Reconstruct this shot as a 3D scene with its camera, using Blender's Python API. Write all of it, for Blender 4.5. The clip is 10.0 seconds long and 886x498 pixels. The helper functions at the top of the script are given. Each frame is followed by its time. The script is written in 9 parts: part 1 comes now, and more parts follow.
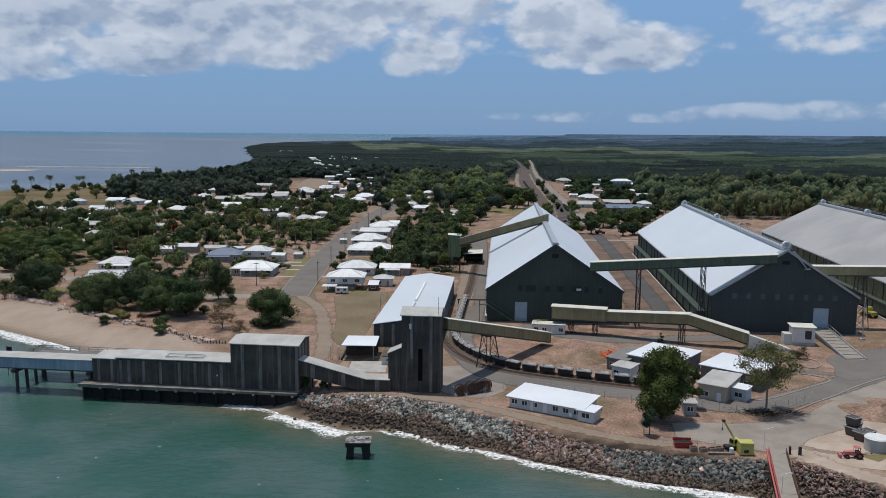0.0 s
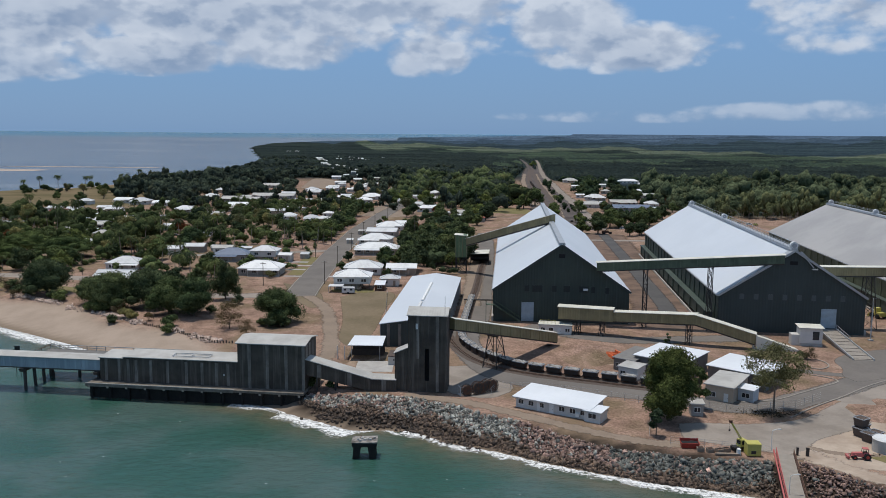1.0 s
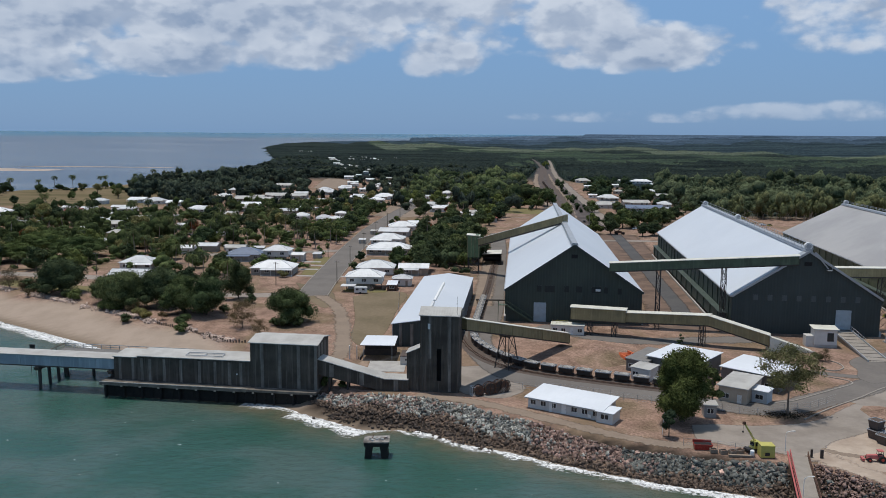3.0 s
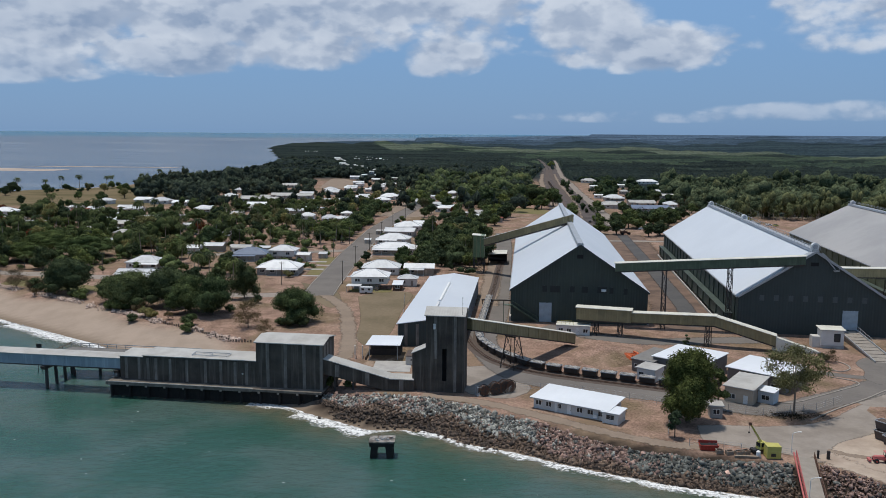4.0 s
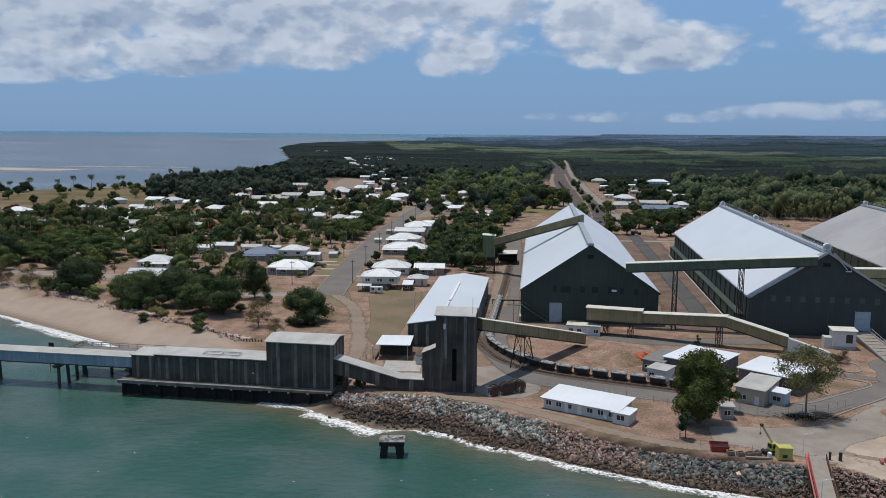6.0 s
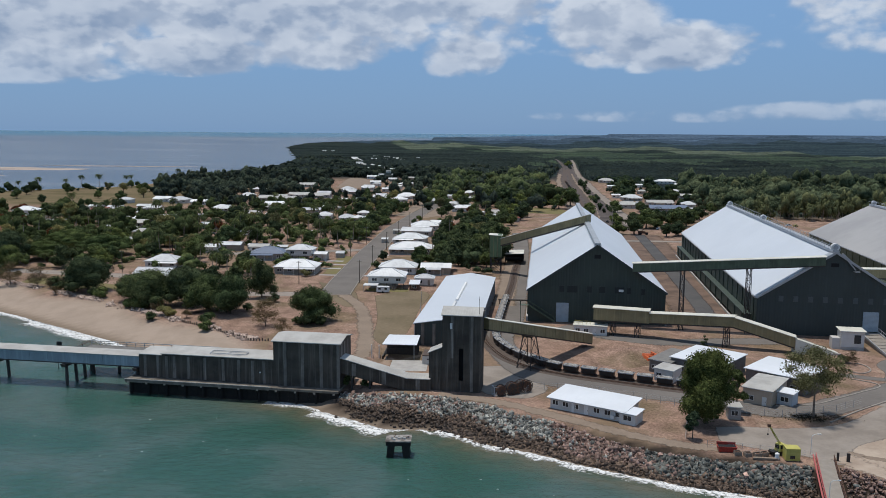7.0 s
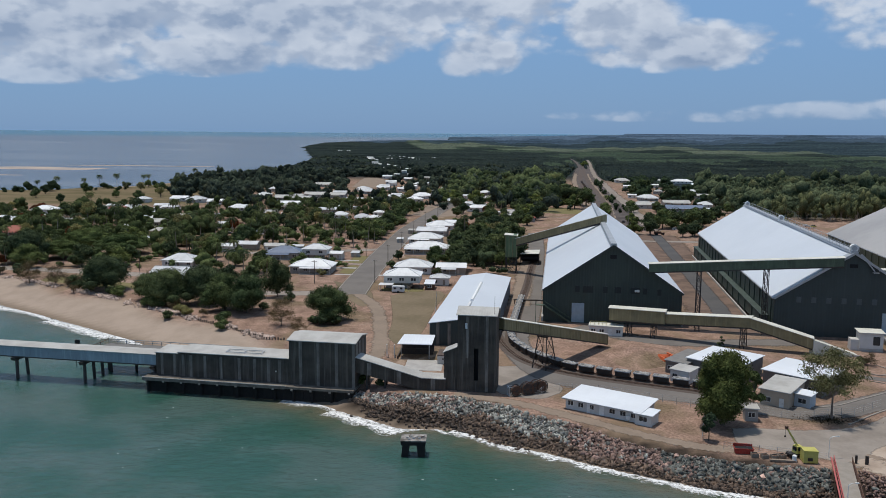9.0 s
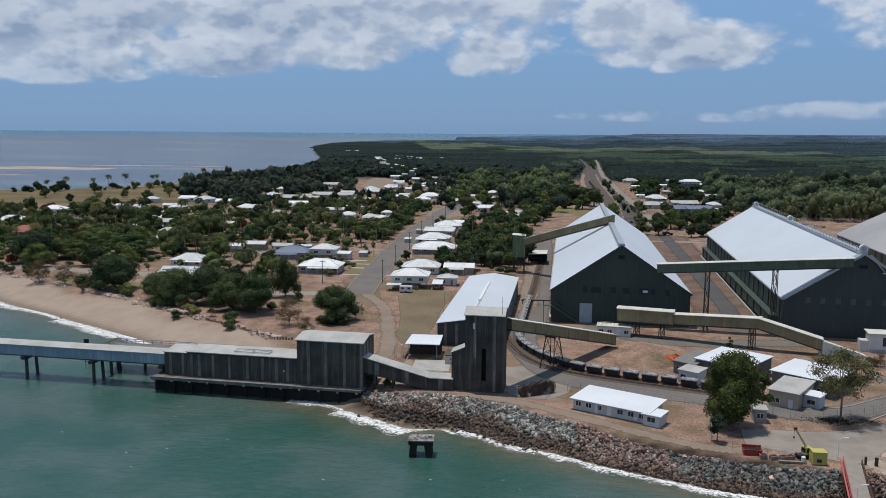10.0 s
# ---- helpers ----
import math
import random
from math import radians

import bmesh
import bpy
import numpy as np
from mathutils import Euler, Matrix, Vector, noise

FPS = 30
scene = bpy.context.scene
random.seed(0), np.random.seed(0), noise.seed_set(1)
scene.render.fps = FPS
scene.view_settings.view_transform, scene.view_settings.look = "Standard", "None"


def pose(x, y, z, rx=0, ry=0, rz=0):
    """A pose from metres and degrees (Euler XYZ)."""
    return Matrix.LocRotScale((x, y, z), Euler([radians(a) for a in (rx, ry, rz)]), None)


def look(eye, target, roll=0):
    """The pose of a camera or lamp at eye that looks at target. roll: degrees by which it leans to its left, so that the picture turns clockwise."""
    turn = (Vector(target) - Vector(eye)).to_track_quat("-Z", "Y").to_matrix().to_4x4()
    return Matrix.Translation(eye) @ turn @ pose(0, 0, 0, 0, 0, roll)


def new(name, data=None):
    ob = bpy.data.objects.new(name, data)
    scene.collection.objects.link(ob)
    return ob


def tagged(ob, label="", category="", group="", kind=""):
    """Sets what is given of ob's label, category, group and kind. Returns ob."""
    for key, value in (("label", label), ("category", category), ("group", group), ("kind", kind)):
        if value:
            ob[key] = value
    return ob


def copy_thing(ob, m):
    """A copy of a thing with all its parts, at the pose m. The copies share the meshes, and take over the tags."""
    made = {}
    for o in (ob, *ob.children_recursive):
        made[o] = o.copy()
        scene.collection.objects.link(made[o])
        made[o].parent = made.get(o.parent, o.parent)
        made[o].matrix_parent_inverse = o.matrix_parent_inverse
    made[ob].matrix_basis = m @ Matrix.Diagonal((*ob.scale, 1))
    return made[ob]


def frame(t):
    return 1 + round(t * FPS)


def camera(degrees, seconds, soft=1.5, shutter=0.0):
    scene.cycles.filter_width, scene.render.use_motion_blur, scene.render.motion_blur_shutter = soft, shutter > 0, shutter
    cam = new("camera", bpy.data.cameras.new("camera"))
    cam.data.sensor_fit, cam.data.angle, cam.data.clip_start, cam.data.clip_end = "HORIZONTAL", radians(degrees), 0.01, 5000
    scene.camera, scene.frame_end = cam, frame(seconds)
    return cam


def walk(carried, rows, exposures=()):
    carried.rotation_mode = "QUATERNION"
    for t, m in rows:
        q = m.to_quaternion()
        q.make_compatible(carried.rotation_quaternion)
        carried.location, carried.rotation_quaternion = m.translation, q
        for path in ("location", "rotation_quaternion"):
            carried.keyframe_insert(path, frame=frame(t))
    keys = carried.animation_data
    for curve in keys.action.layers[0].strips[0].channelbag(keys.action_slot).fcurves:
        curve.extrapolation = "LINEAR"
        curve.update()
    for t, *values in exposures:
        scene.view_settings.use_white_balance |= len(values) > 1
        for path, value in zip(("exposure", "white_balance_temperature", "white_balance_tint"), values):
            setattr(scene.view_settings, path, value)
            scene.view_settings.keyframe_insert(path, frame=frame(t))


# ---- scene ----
cam = camera(55.3, 10.0, 0.9)
S = 1.25  # metres to one unit of the plan
EYE = 48.0 * S
# The camera hovers and turns slowly to its left.
ROWS = [
    (0.0, 0.004, 0.0), (0.5, 0.235, 0.0), (1.0, 0.449, 0.0), (1.5, 0.663, 0.0), (2.0, 0.877, 0.0), (2.5, 1.078, 0.0), (4.0, 1.655, 0.0), (4.5, 1.806, 0.0), (5.0, 1.957, 0.0), (5.5, 2.140, -0.004),
    (7.0, 2.797, -0.034), (7.5, 3.042, -0.043), (8.0, 3.278, -0.049), (8.5, 3.549, -0.055), (9.0, 3.840, -0.055), (9.5, 4.080, -0.054), (10.0, 4.366, -0.054),
]
walk(cam, [(t, pose(-0.015 * t, 0, EYE, 90 - 7.61 + tilt, -0.44, yaw)) for t, yaw, tilt in ROWS])

# ---- world, sun ----
SUN_DIR = Vector((-0.16, 0.13, 0.98)).normalized()
world = bpy.data.worlds.new("world")
scene.world = world
world.use_nodes = True


class Nodes:
    """Short hand for building node trees."""

    def __init__(self, tree):
        self.tree, self.n, self.l = tree, tree.nodes, tree.links
        self.n.clear()

    def add(self, kind, **props):
        node = self.n.new(kind)
        for key, value in props.items():
            if key == "operation":
                node.operation = value
            elif key == "blend_type":
                node.blend_type = value
            elif key == "data_type":
                node.data_type = value
        return node

    def put(self, node, key, value):
        if value is None:
            return
        if isinstance(value, bpy.types.NodeSocket):
            self.l.new(value, node.inputs[key])
        else:
            node.inputs[key].default_value = value

    def math(self, op, a, b=None, c=None):
        node = self.add("ShaderNodeMath", operation=op)
        for i, v in enumerate((a, b, c)):
            self.put(node, i, v)
        return node.outputs[0]

    def vec(self, op, a, b=None):
        node = self.add("ShaderNodeVectorMath", operation=op)
        self.put(node, 0, a)
        self.put(node, 1, b)
        return node.outputs["Value"] if op in ("DOT_PRODUCT", "LENGTH") else node.outputs[0]

    def mix(self, fac, a, b, blend="MIX"):
        node = self.add("ShaderNodeMix", data_type="RGBA", blend_type=blend)
        self.put(node, 0, fac)
        self.put(node, 6, a if isinstance(a, bpy.types.NodeSocket) else (*a[:3], 1))
        self.put(node, 7, b if isinstance(b, bpy.types.NodeSocket) else (*b[:3], 1))
        return node.outputs[2]

    def ramp(self, value, a, b, lo=0.0, hi=1.0, smooth=True):
        node = self.add("ShaderNodeMapRange")
        if smooth:
            node.interpolation_type = "SMOOTHSTEP"
        for key, v in ((0, value), (1, a), (2, b), (3, lo), (4, hi)):
            self.put(node, key, v)
        return node.outputs[0]

    def noise(self, vector, scale, detail=4.0, rough=0.55, distort=0.0):
        node = self.add("ShaderNodeTexNoise")
        for key, v in (("Vector", vector), ("Scale", scale), ("Detail", detail), ("Roughness", rough), ("Distortion", distort)):
            self.put(node, key, v)
        return node.outputs[0]

    def combine(self, x, y, z):
        node = self.add("ShaderNodeCombineXYZ")
        for i, v in enumerate((x, y, z)):
            self.put(node, i, v)
        return node.outputs[0]

    def split(self, v):
        node = self.add("ShaderNodeSeparateXYZ")
        self.put(node, 0, v)
        return node.outputs


def build_sky():
    s = Nodes(world.node_tree)
    sky = s.add("ShaderNodeTexSky")
    sky.sky_type, sky.sun_disc = "NISHITA", False
    sky.sun_elevation = math.asin(SUN_DIR.z)
    sky.sun_rotation = math.atan2(SUN_DIR.x, SUN_DIR.y)
    sky.air_density, sky.dust_density, sky.ozone_density = 1.0, 0.6, 2.0
    way = s.add("ShaderNodeTexCoord").outputs["Generated"]
    x, y, z = s.split(way)
    flat = s.math("SQRT", s.math("ADD", s.math("MULTIPLY", x, x), s.math("MULTIPLY", y, y)))
    az = s.math("MULTIPLY", s.math("ARCTAN2", x, y), 57.2958)
    el = s.math("MULTIPLY", s.math("ARCTAN2", z, flat), 57.2958)
    place = s.combine(az, s.math("MULTIPLY", el, 1.7), 0.0)

    def billow(at):
        """Broad noise with round puffs of two sizes on it."""
        total = s.math("ADD", s.math("MULTIPLY", s.noise(at, 0.17, 6.0, 0.56), 0.8), s.math("MULTIPLY", s.noise(at, 0.5, 3.0, 0.5, 0.2), 0.2))
        wob = s.vec("ADD", at, s.vec("MULTIPLY", s.combine(s.noise(at, 0.7, 4.0), s.noise(at, 0.9, 4.0), 0.0), (1.5, 1.5, 0.0)))
        for scale, amount in ((0.40, 0.34), (1.05, 0.17)):
            cell = s.add("ShaderNodeTexVoronoi")
            cell.feature = "SMOOTH_F1"
            s.put(cell, "Vector", wob)
            s.put(cell, "Scale", scale)
            s.put(cell, "Smoothness", 0.5)
            total = s.math("ADD", total, s.math("MULTIPLY", s.math("SUBTRACT", 0.62, cell.outputs["Distance"]), amount))
        return total

    puff = billow(place)
    # cloud masses: azimuth, elevation, half-width and half-height in degrees, density
    cover, weight, lift = None, None, None
    for a, e, w, h, k in CLOUDS:
        u = s.math("DIVIDE", s.math("SUBTRACT", az, a), w)
        v = s.math("DIVIDE", s.math("SUBTRACT", el, e), h)
        low = s.math("MAXIMUM", v, s.math("MULTIPLY", v, -1.25))
        d = s.math("ADD", s.math("MULTIPLY", u, u), s.math("MULTIPLY", low, low))
        m = s.ramp(d, 1.9, 0.0, 0.0, k)
        cover = m if cover is None else s.math("MAXIMUM", cover, m)
        mv = s.math("MULTIPLY", m, v)
        weight = m if weight is None else s.math("ADD", weight, m)
        lift = mv if lift is None else s.math("ADD", lift, mv)
    above = s.math("MULTIPLY", s.ramp(el, 10.0, 20.0, 0.0, 0.34), s.ramp(s.noise(place, 0.045, 2.0, 0.5), 0.35, 0.6))
    cover = s.math("MAXIMUM", cover, above)
    body = s.math("ADD", cover, s.math("MULTIPLY", s.math("MULTIPLY", s.math("SUBTRACT", puff, 0.55), 2.5), s.ramp(cover, 0.0, 0.3)))
    dens = s.ramp(body, 0.12, 0.85, 0.0, 0.96)
    # lit tops and grey bases
    lower = s.combine(s.math("SUBTRACT", az, 0.35), s.math("MULTIPLY", s.math("ADD", el, 0.9), 1.7), 0.0)
    n_low = billow(lower)
    lit = s.ramp(s.math("SUBTRACT", puff, n_low), -0.14, 0.13)
    high = s.ramp(s.math("DIVIDE", lift, s.math("ADD", weight, 0.01)), -0.9, 0.8)
    thick = s.ramp(body, 0.6, 1.5)
    soft_ = s.ramp(s.noise(place, 0.22, 3.0, 0.5), 0.34, 0.66)
    shade = s.math("SUBTRACT", s.math("ADD", 0.1, s.math("ADD", s.math("MULTIPLY", lit, 0.62), s.math("ADD", s.math("MULTIPLY", high, 0.25), s.math("MULTIPLY", soft_, 0.3)))), s.math("MULTIPLY", thick, 0.3))
    white = s.mix(shade, (2.4, 3.2, 4.6), (5.6, 6.2, 7.15))
    haze = s.ramp(el, 0.0, 6.0, 0.6, 0.0)
    blue = s.mix(s.ramp(el, -1.0, 11.0), (1.42, 2.78, 5.0), (1.80, 3.40, 6.0))
    blue = s.mix(s.ramp(el, 12.0, 48.0), blue, (1.35, 2.15, 3.5))
    clear = s.mix(0.87, sky.outputs[0], blue)
    full = s.mix(s.math("MULTIPLY", dens, s.math("SUBTRACT", 1.0, haze)), clear, white)
    bg = s.add("ShaderNodeBackground")
    s.put(bg, 0, full)
    s.put(bg, 1, 0.105)
    s.l.new(bg.outputs[0], s.add("ShaderNodeOutputWorld").inputs[0])


CLOUDS = [
    (-31.0, 7.4, 11.0, 3.4, 1.4), (-29.0, 4.2, 6.0, 1.4, 1.1), (-17.0, 8.4, 11.0, 3.4, 1.3), (-19.0, 4.9, 6.5, 1.4, 1.05), (-6.5, 9.0, 9.0, 2.9, 1.2), (-9.8, 5.3, 4.2, 1.3, 0.95), (-1.8, 5.3, 2.8, 1.7, 1.0), (1.0, 8.6, 6.0, 2.2, 0.8), (-13.0, 7.2, 20.0, 2.9, 0.8),
    (7.5, 7.2, 3.8, 3.0, 1.15), (10.8, 5.6, 6.4, 1.6, 1.15), (15.2, 5.5, 2.4, 1.2, 0.7), (25.0, 8.4, 6.5, 3.0, 0.78), (19.0, 10.0, 5.0, 1.6, 0.85), (24.5, 6.0, 4.0, 1.2, 0.40), (24.0, 1.65, 8.0, 0.65, 0.56), (12.0, 1.3, 9.0, 0.45, 0.40),
]
build_sky()
sun = new("sun", bpy.data.lights.new("sun", "SUN"))
sun.data.energy, sun.data.angle, sun.data.color = 2.98, radians(0.55), (1.0, 0.955, 0.885)
sun.matrix_world = look(SUN_DIR * 100, (0, 0, 0))

# ---- materials ----
def surface(name, base, rough=0.7, metal=0.0, second=None, scale=0.6, amount=0.5, grain=0.25, bump=0.15, bump_scale=6.0, ribs=None, streak=0.0, spread=0.0, island=0.0, spec=0.4, fade=False):
    """fade: edges crumble away where the attribute says so. A worn surface: two colours mixed by broad stains, fine grain, ribs of sheet metal, vertical streaks, and a spread from piece to piece."""
    mat = bpy.data.materials.new(name)
    mat.use_nodes = True
    s = Nodes(mat.node_tree)
    place = s.add("ShaderNodeTexCoord").outputs["Object"]
    stain = s.ramp(s.noise(place, scale, 5.0, 0.6), 0.36, 0.66)
    second = second or tuple(c * 0.72 for c in base)
    colour = s.mix(s.math("MULTIPLY", stain, amount), base, second)
    fine = s.noise(place, scale * 11, 4.0, 0.65)
    colour = s.mix(1.0, colour, s.mix(fine, (1 - grain,) * 3, (1 + grain,) * 3), "MULTIPLY")
    if streak:
        x, y, z = s.split(place)
        drip = s.noise(s.combine(s.math("MULTIPLY", x, 1.6), s.math("MULTIPLY", y, 1.6), s.math("MULTIPLY", z, 0.07)), 1.0, 4.0, 0.65)
        colour = s.mix(s.math("MULTIPLY", s.ramp(drip, 0.48, 0.72), streak), colour, tuple(min(1, c * 2.6 + 0.03) for c in base))
    if spread:
        lot = s.add("ShaderNodeObjectInfo").outputs["Random"]
        colour = s.mix(1.0, colour, s.mix(lot, (1 - spread,) * 3, (1 + spread, 1 + spread * 0.9, 1 + spread * 0.75)), "MULTIPLY")
    if island:
        lot = s.add("ShaderNodeNewGeometry").outputs["Random Per Island"]
        colour = s.mix(1.0, colour, s.mix(lot, (1 - island,) * 3, (1 + island,) * 3), "MULTIPLY")
    shader = s.add("ShaderNodeBsdfPrincipled")
    s.put(shader, "Base Color", colour)
    s.put(shader, "Roughness", s.math("ADD", rough - 0.08, s.math("MULTIPLY", fine, 0.16)))
    s.put(shader, "Metallic", metal)
    s.put(shader, "Specular IOR Level", 0.03 if fade else spec)
    if fade:
        edge = s.add("ShaderNodeAttribute")
        edge.attribute_name = "edge"
        ragged = s.math("ADD", edge.outputs["Fac"], s.math("MULTIPLY", s.math("SUBTRACT", s.noise(place, 0.7, 5.0, 0.7), 0.5), 0.9))
        s.put(shader, "Alpha", s.ramp(ragged, 0.12, 0.55))
    height = s.math("MULTIPLY", s.noise(place, bump_scale, 4.0, 0.6), bump)
    if ribs:
        x, y, z = s.split(place)
        along = {"x": x, "y": y, "z": z}[ribs[0]]
        wave = s.math("SINE", s.math("MULTIPLY", along, 6.28318 / ribs[1]))
        height = s.math("ADD", height, s.math("MULTIPLY", wave, ribs[2]))
    node = s.add("ShaderNodeBump")
    s.put(node, "Strength", 0.5)
    s.put(node, "Distance", 0.12)
    s.put(node, "Height", height)
    s.l.new(node.outputs[0], shader.inputs["Normal"])
    s.l.new(shader.outputs[0], s.add("ShaderNodeOutputMaterial").inputs[0])
    return mat


def leaves(name, base, second, gloss=0.85):
    """Foliage: colour varies from clump to clump, and some light comes through."""
    mat = bpy.data.materials.new(name)
    mat.use_nodes = True
    s = Nodes(mat.node_tree)
    lot = s.add("ShaderNodeNewGeometry").outputs["Random Per Island"]
    one = s.add("ShaderNodeObjectInfo").outputs["Random"]
    place = s.add("ShaderNodeTexCoord").outputs["Object"]
    colour = s.mix(lot, base, second)
    colour = s.mix(s.ramp(s.noise(place, 0.35, 3.0), 0.4, 0.65, 0.0, 0.6), colour, tuple(c * 0.55 for c in base))
    colour = s.mix(1.0, colour, s.mix(one, (0.62, 0.68, 0.72), (1.4, 1.3, 1.05)), "MULTIPLY")
    fine = s.noise(place, 2.4, 3.0, 0.65)
    colour = s.mix(1.0, colour, s.mix(s.ramp(fine, 0.34, 0.66), (0.5,) * 3, (1.4,) * 3), "MULTIPLY")
    shader = s.add("ShaderNodeBsdfPrincipled")
    node = s.add("ShaderNodeBump")
    s.put(node, "Strength", 0.9)
    s.put(node, "Distance", 0.45)
    s.put(node, "Height", fine)
    s.l.new(node.outputs[0], shader.inputs["Normal"])
    s.put(shader, "Base Color", colour)
    s.put(shader, "Roughness", gloss)
    s.put(shader, "Specular IOR Level", 0.03)
    thin = s.add("ShaderNodeBsdfTranslucent")
    s.put(thin, 0, colour)
    both = s.add("ShaderNodeMixShader")
    s.put(both, 0, 0.13)
    s.l.new(shader.outputs[0], both.inputs[1])
    s.l.new(thin.outputs[0], both.inputs[2])
    s.l.new(both.outputs[0], s.add("ShaderNodeOutputMaterial").inputs[0])
    return mat


def woodland(name, base, second, pale, gloss=0.9, clump=0.5):
    """Canopy of a whole wood: stands of paler and darker trees, crowns that differ, small clumps."""
    mat = bpy.data.materials.new(name)
    mat.use_nodes = True
    s = Nodes(mat.node_tree)
    lot = s.add("ShaderNodeNewGeometry").outputs["Random Per Island"]
    place = s.add("ShaderNodeTexCoord").outputs["Object"]
    colour = s.mix(lot, base, second)
    colour = s.mix(s.ramp(s.noise(place, 0.11, 2.0, 0.5), 0.42, 0.64, 0.0, 0.75), colour, pale)
    colour = s.mix(s.ramp(s.noise(place, 0.075, 2.0, 0.5), 0.54, 0.66, 0.0, 0.6), colour, (pale[0] * 1.15, pale[1] * 0.95, pale[2] * 0.8))
    colour = s.mix(s.ramp(s.noise(place, 0.09, 2.0, 0.5), 0.46, 0.36, 0.0, 0.6), colour, tuple(c * 0.6 for c in base))
    stand = s.noise(s.vec("MULTIPLY", place, (0.0022, 0.0075, 0.0)), 1.0, 4.0, 0.6)
    colour = s.mix(s.ramp(stand, 0.51, 0.60, 0.0, 0.85), colour, pale)
    colour = s.mix(s.ramp(stand, 0.47, 0.38, 0.0, 0.75), colour, tuple(c * 0.55 for c in base))
    fine = s.noise(place, clump, 3.0, 0.65)
    colour = s.mix(1.0, colour, s.mix(s.ramp(fine, 0.32, 0.68), (0.5,) * 3, (1.42,) * 3), "MULTIPLY")
    shader = s.add("ShaderNodeBsdfPrincipled")
    s.put(shader, "Base Color", colour)
    s.put(shader, "Roughness", gloss)
    s.put(shader, "Specular IOR Level", 0.02)
    node = s.add("ShaderNodeBump")
    s.put(node, "Strength", 0.9)
    s.put(node, "Distance", 0.6 / clump)
    s.put(node, "Height", fine)
    s.l.new(node.outputs[0], shader.inputs["Normal"])
    thin = s.add("ShaderNodeBsdfTranslucent")
    s.put(thin, 0, colour)
    both = s.add("ShaderNodeMixShader")
    s.put(both, 0, 0.15)
    s.l.new(shader.outputs[0], both.inputs[1])
    s.l.new(thin.outputs[0], both.inputs[2])
    s.l.new(both.outputs[0], s.add("ShaderNodeOutputMaterial").inputs[0])
    return mat


def ground_material():
    mat = bpy.data.materials.new("ground")
    mat.use_nodes = True
    s = Nodes(mat.node_tree)
    place = s.add("ShaderNodeTexCoord").outputs["Object"]

    def mask(key):
        node = s.add("ShaderNodeAttribute")
        node.attribute_name = key
        return node.outputs["Fac"]

    broad, mid, fine = s.noise(place, 0.03, 4.0, 0.6), s.noise(place, 0.16, 5.0, 0.62), s.noise(place, 1.6, 5.0, 0.7)
    dirt = s.mix(s.ramp(mid, 0.35, 0.68), (0.340, 0.226, 0.172), (0.200, 0.131, 0.099))
    dirt = s.mix(s.ramp(broad, 0.5, 0.66, 0.0, 0.75), dirt, (0.150, 0.118, 0.070))
    dirt = s.mix(s.ramp(s.noise(place, 0.34, 5.0, 0.65), 0.54, 0.70, 0.0, 0.6), dirt, (0.345, 0.245, 0.175))
    dirt = s.mix(s.ramp(s.noise(place, 0.055, 6.0, 0.7, 0.5), 0.52, 0.68, 0.0, 0.6), dirt, (0.115, 0.078, 0.058))
    dirt = s.mix(1.0, dirt, s.mix(s.ramp(fine, 0.3, 0.7), (0.66,) * 3, (1.3,) * 3), "MULTIPLY")
    dirt = s.mix(1.0, dirt, s.mix(s.ramp(s.noise(place, 5.5, 3.0, 0.7), 0.35, 0.65), (0.89,) * 3, (1.1,) * 3), "MULTIPLY")
    dirt = s.mix(s.ramp(s.noise(s.vec("MULTIPLY", place, (0.05, 0.02, 0.0)), 1.0, 5.0, 0.6, 0.8), 0.50, 0.64, 0.0, 0.7), dirt, (0.205, 0.152, 0.098))
    dirt = s.mix(s.ramp(s.noise(place, 0.045, 6.0, 0.65, 1.5), 0.57, 0.66, 0.0, 0.65), dirt, (0.375, 0.285, 0.215))
    straw = s.mix(s.ramp(s.noise(place, 0.02, 4.0, 0.6), 0.4, 0.62), (0.172, 0.136, 0.082), (0.128, 0.108, 0.062))
    straw = s.mix(s.ramp(s.noise(s.vec("MULTIPLY", place, (0.006, 0.09, 0.0)), 1.0, 4.0, 0.6), 0.5, 0.62, 0.0, 0.7), straw, (0.205, 0.150, 0.098))
    sand = s.mix(s.ramp(mid, 0.3, 0.7), (0.385, 0.303, 0.240), (0.330, 0.260, 0.204))
    sand = s.mix(1.0, sand, s.mix(fine, (0.92,) * 3, (1.07,) * 3), "MULTIPLY")
    sand = s.mix(mask("wet"), sand, (0.215, 0.165, 0.122))
    wide = s.vec("MULTIPLY", place, (0.0016, 0.0042, 0.0))
    # Far ground: canopy shade and bluish distance haze put into the colour.
    wood = s.mix(s.ramp(s.noise(wide, 1.0, 5.0, 0.6), 0.4, 0.6), (0.020, 0.030, 0.033), (0.032, 0.045, 0.044))
    wood = s.mix(s.ramp(s.noise(s.vec("MULTIPLY", place, (0.0007, 0.0024, 0.0)), 1.0, 4.0, 0.55), 0.50, 0.58, 0.0, 0.85), wood, (0.050, 0.066, 0.052))
    wood = s.mix(1.0, wood, s.mix(s.noise(place, 0.06, 4.0, 0.7), (0.6,) * 3, (1.35,) * 3), "MULTIPLY")
    colour = s.mix(mask("field"), dirt, straw)
    colour = s.mix(mask("wood"), colour, wood)
    colour = s.mix(mask("sand"), colour, sand)
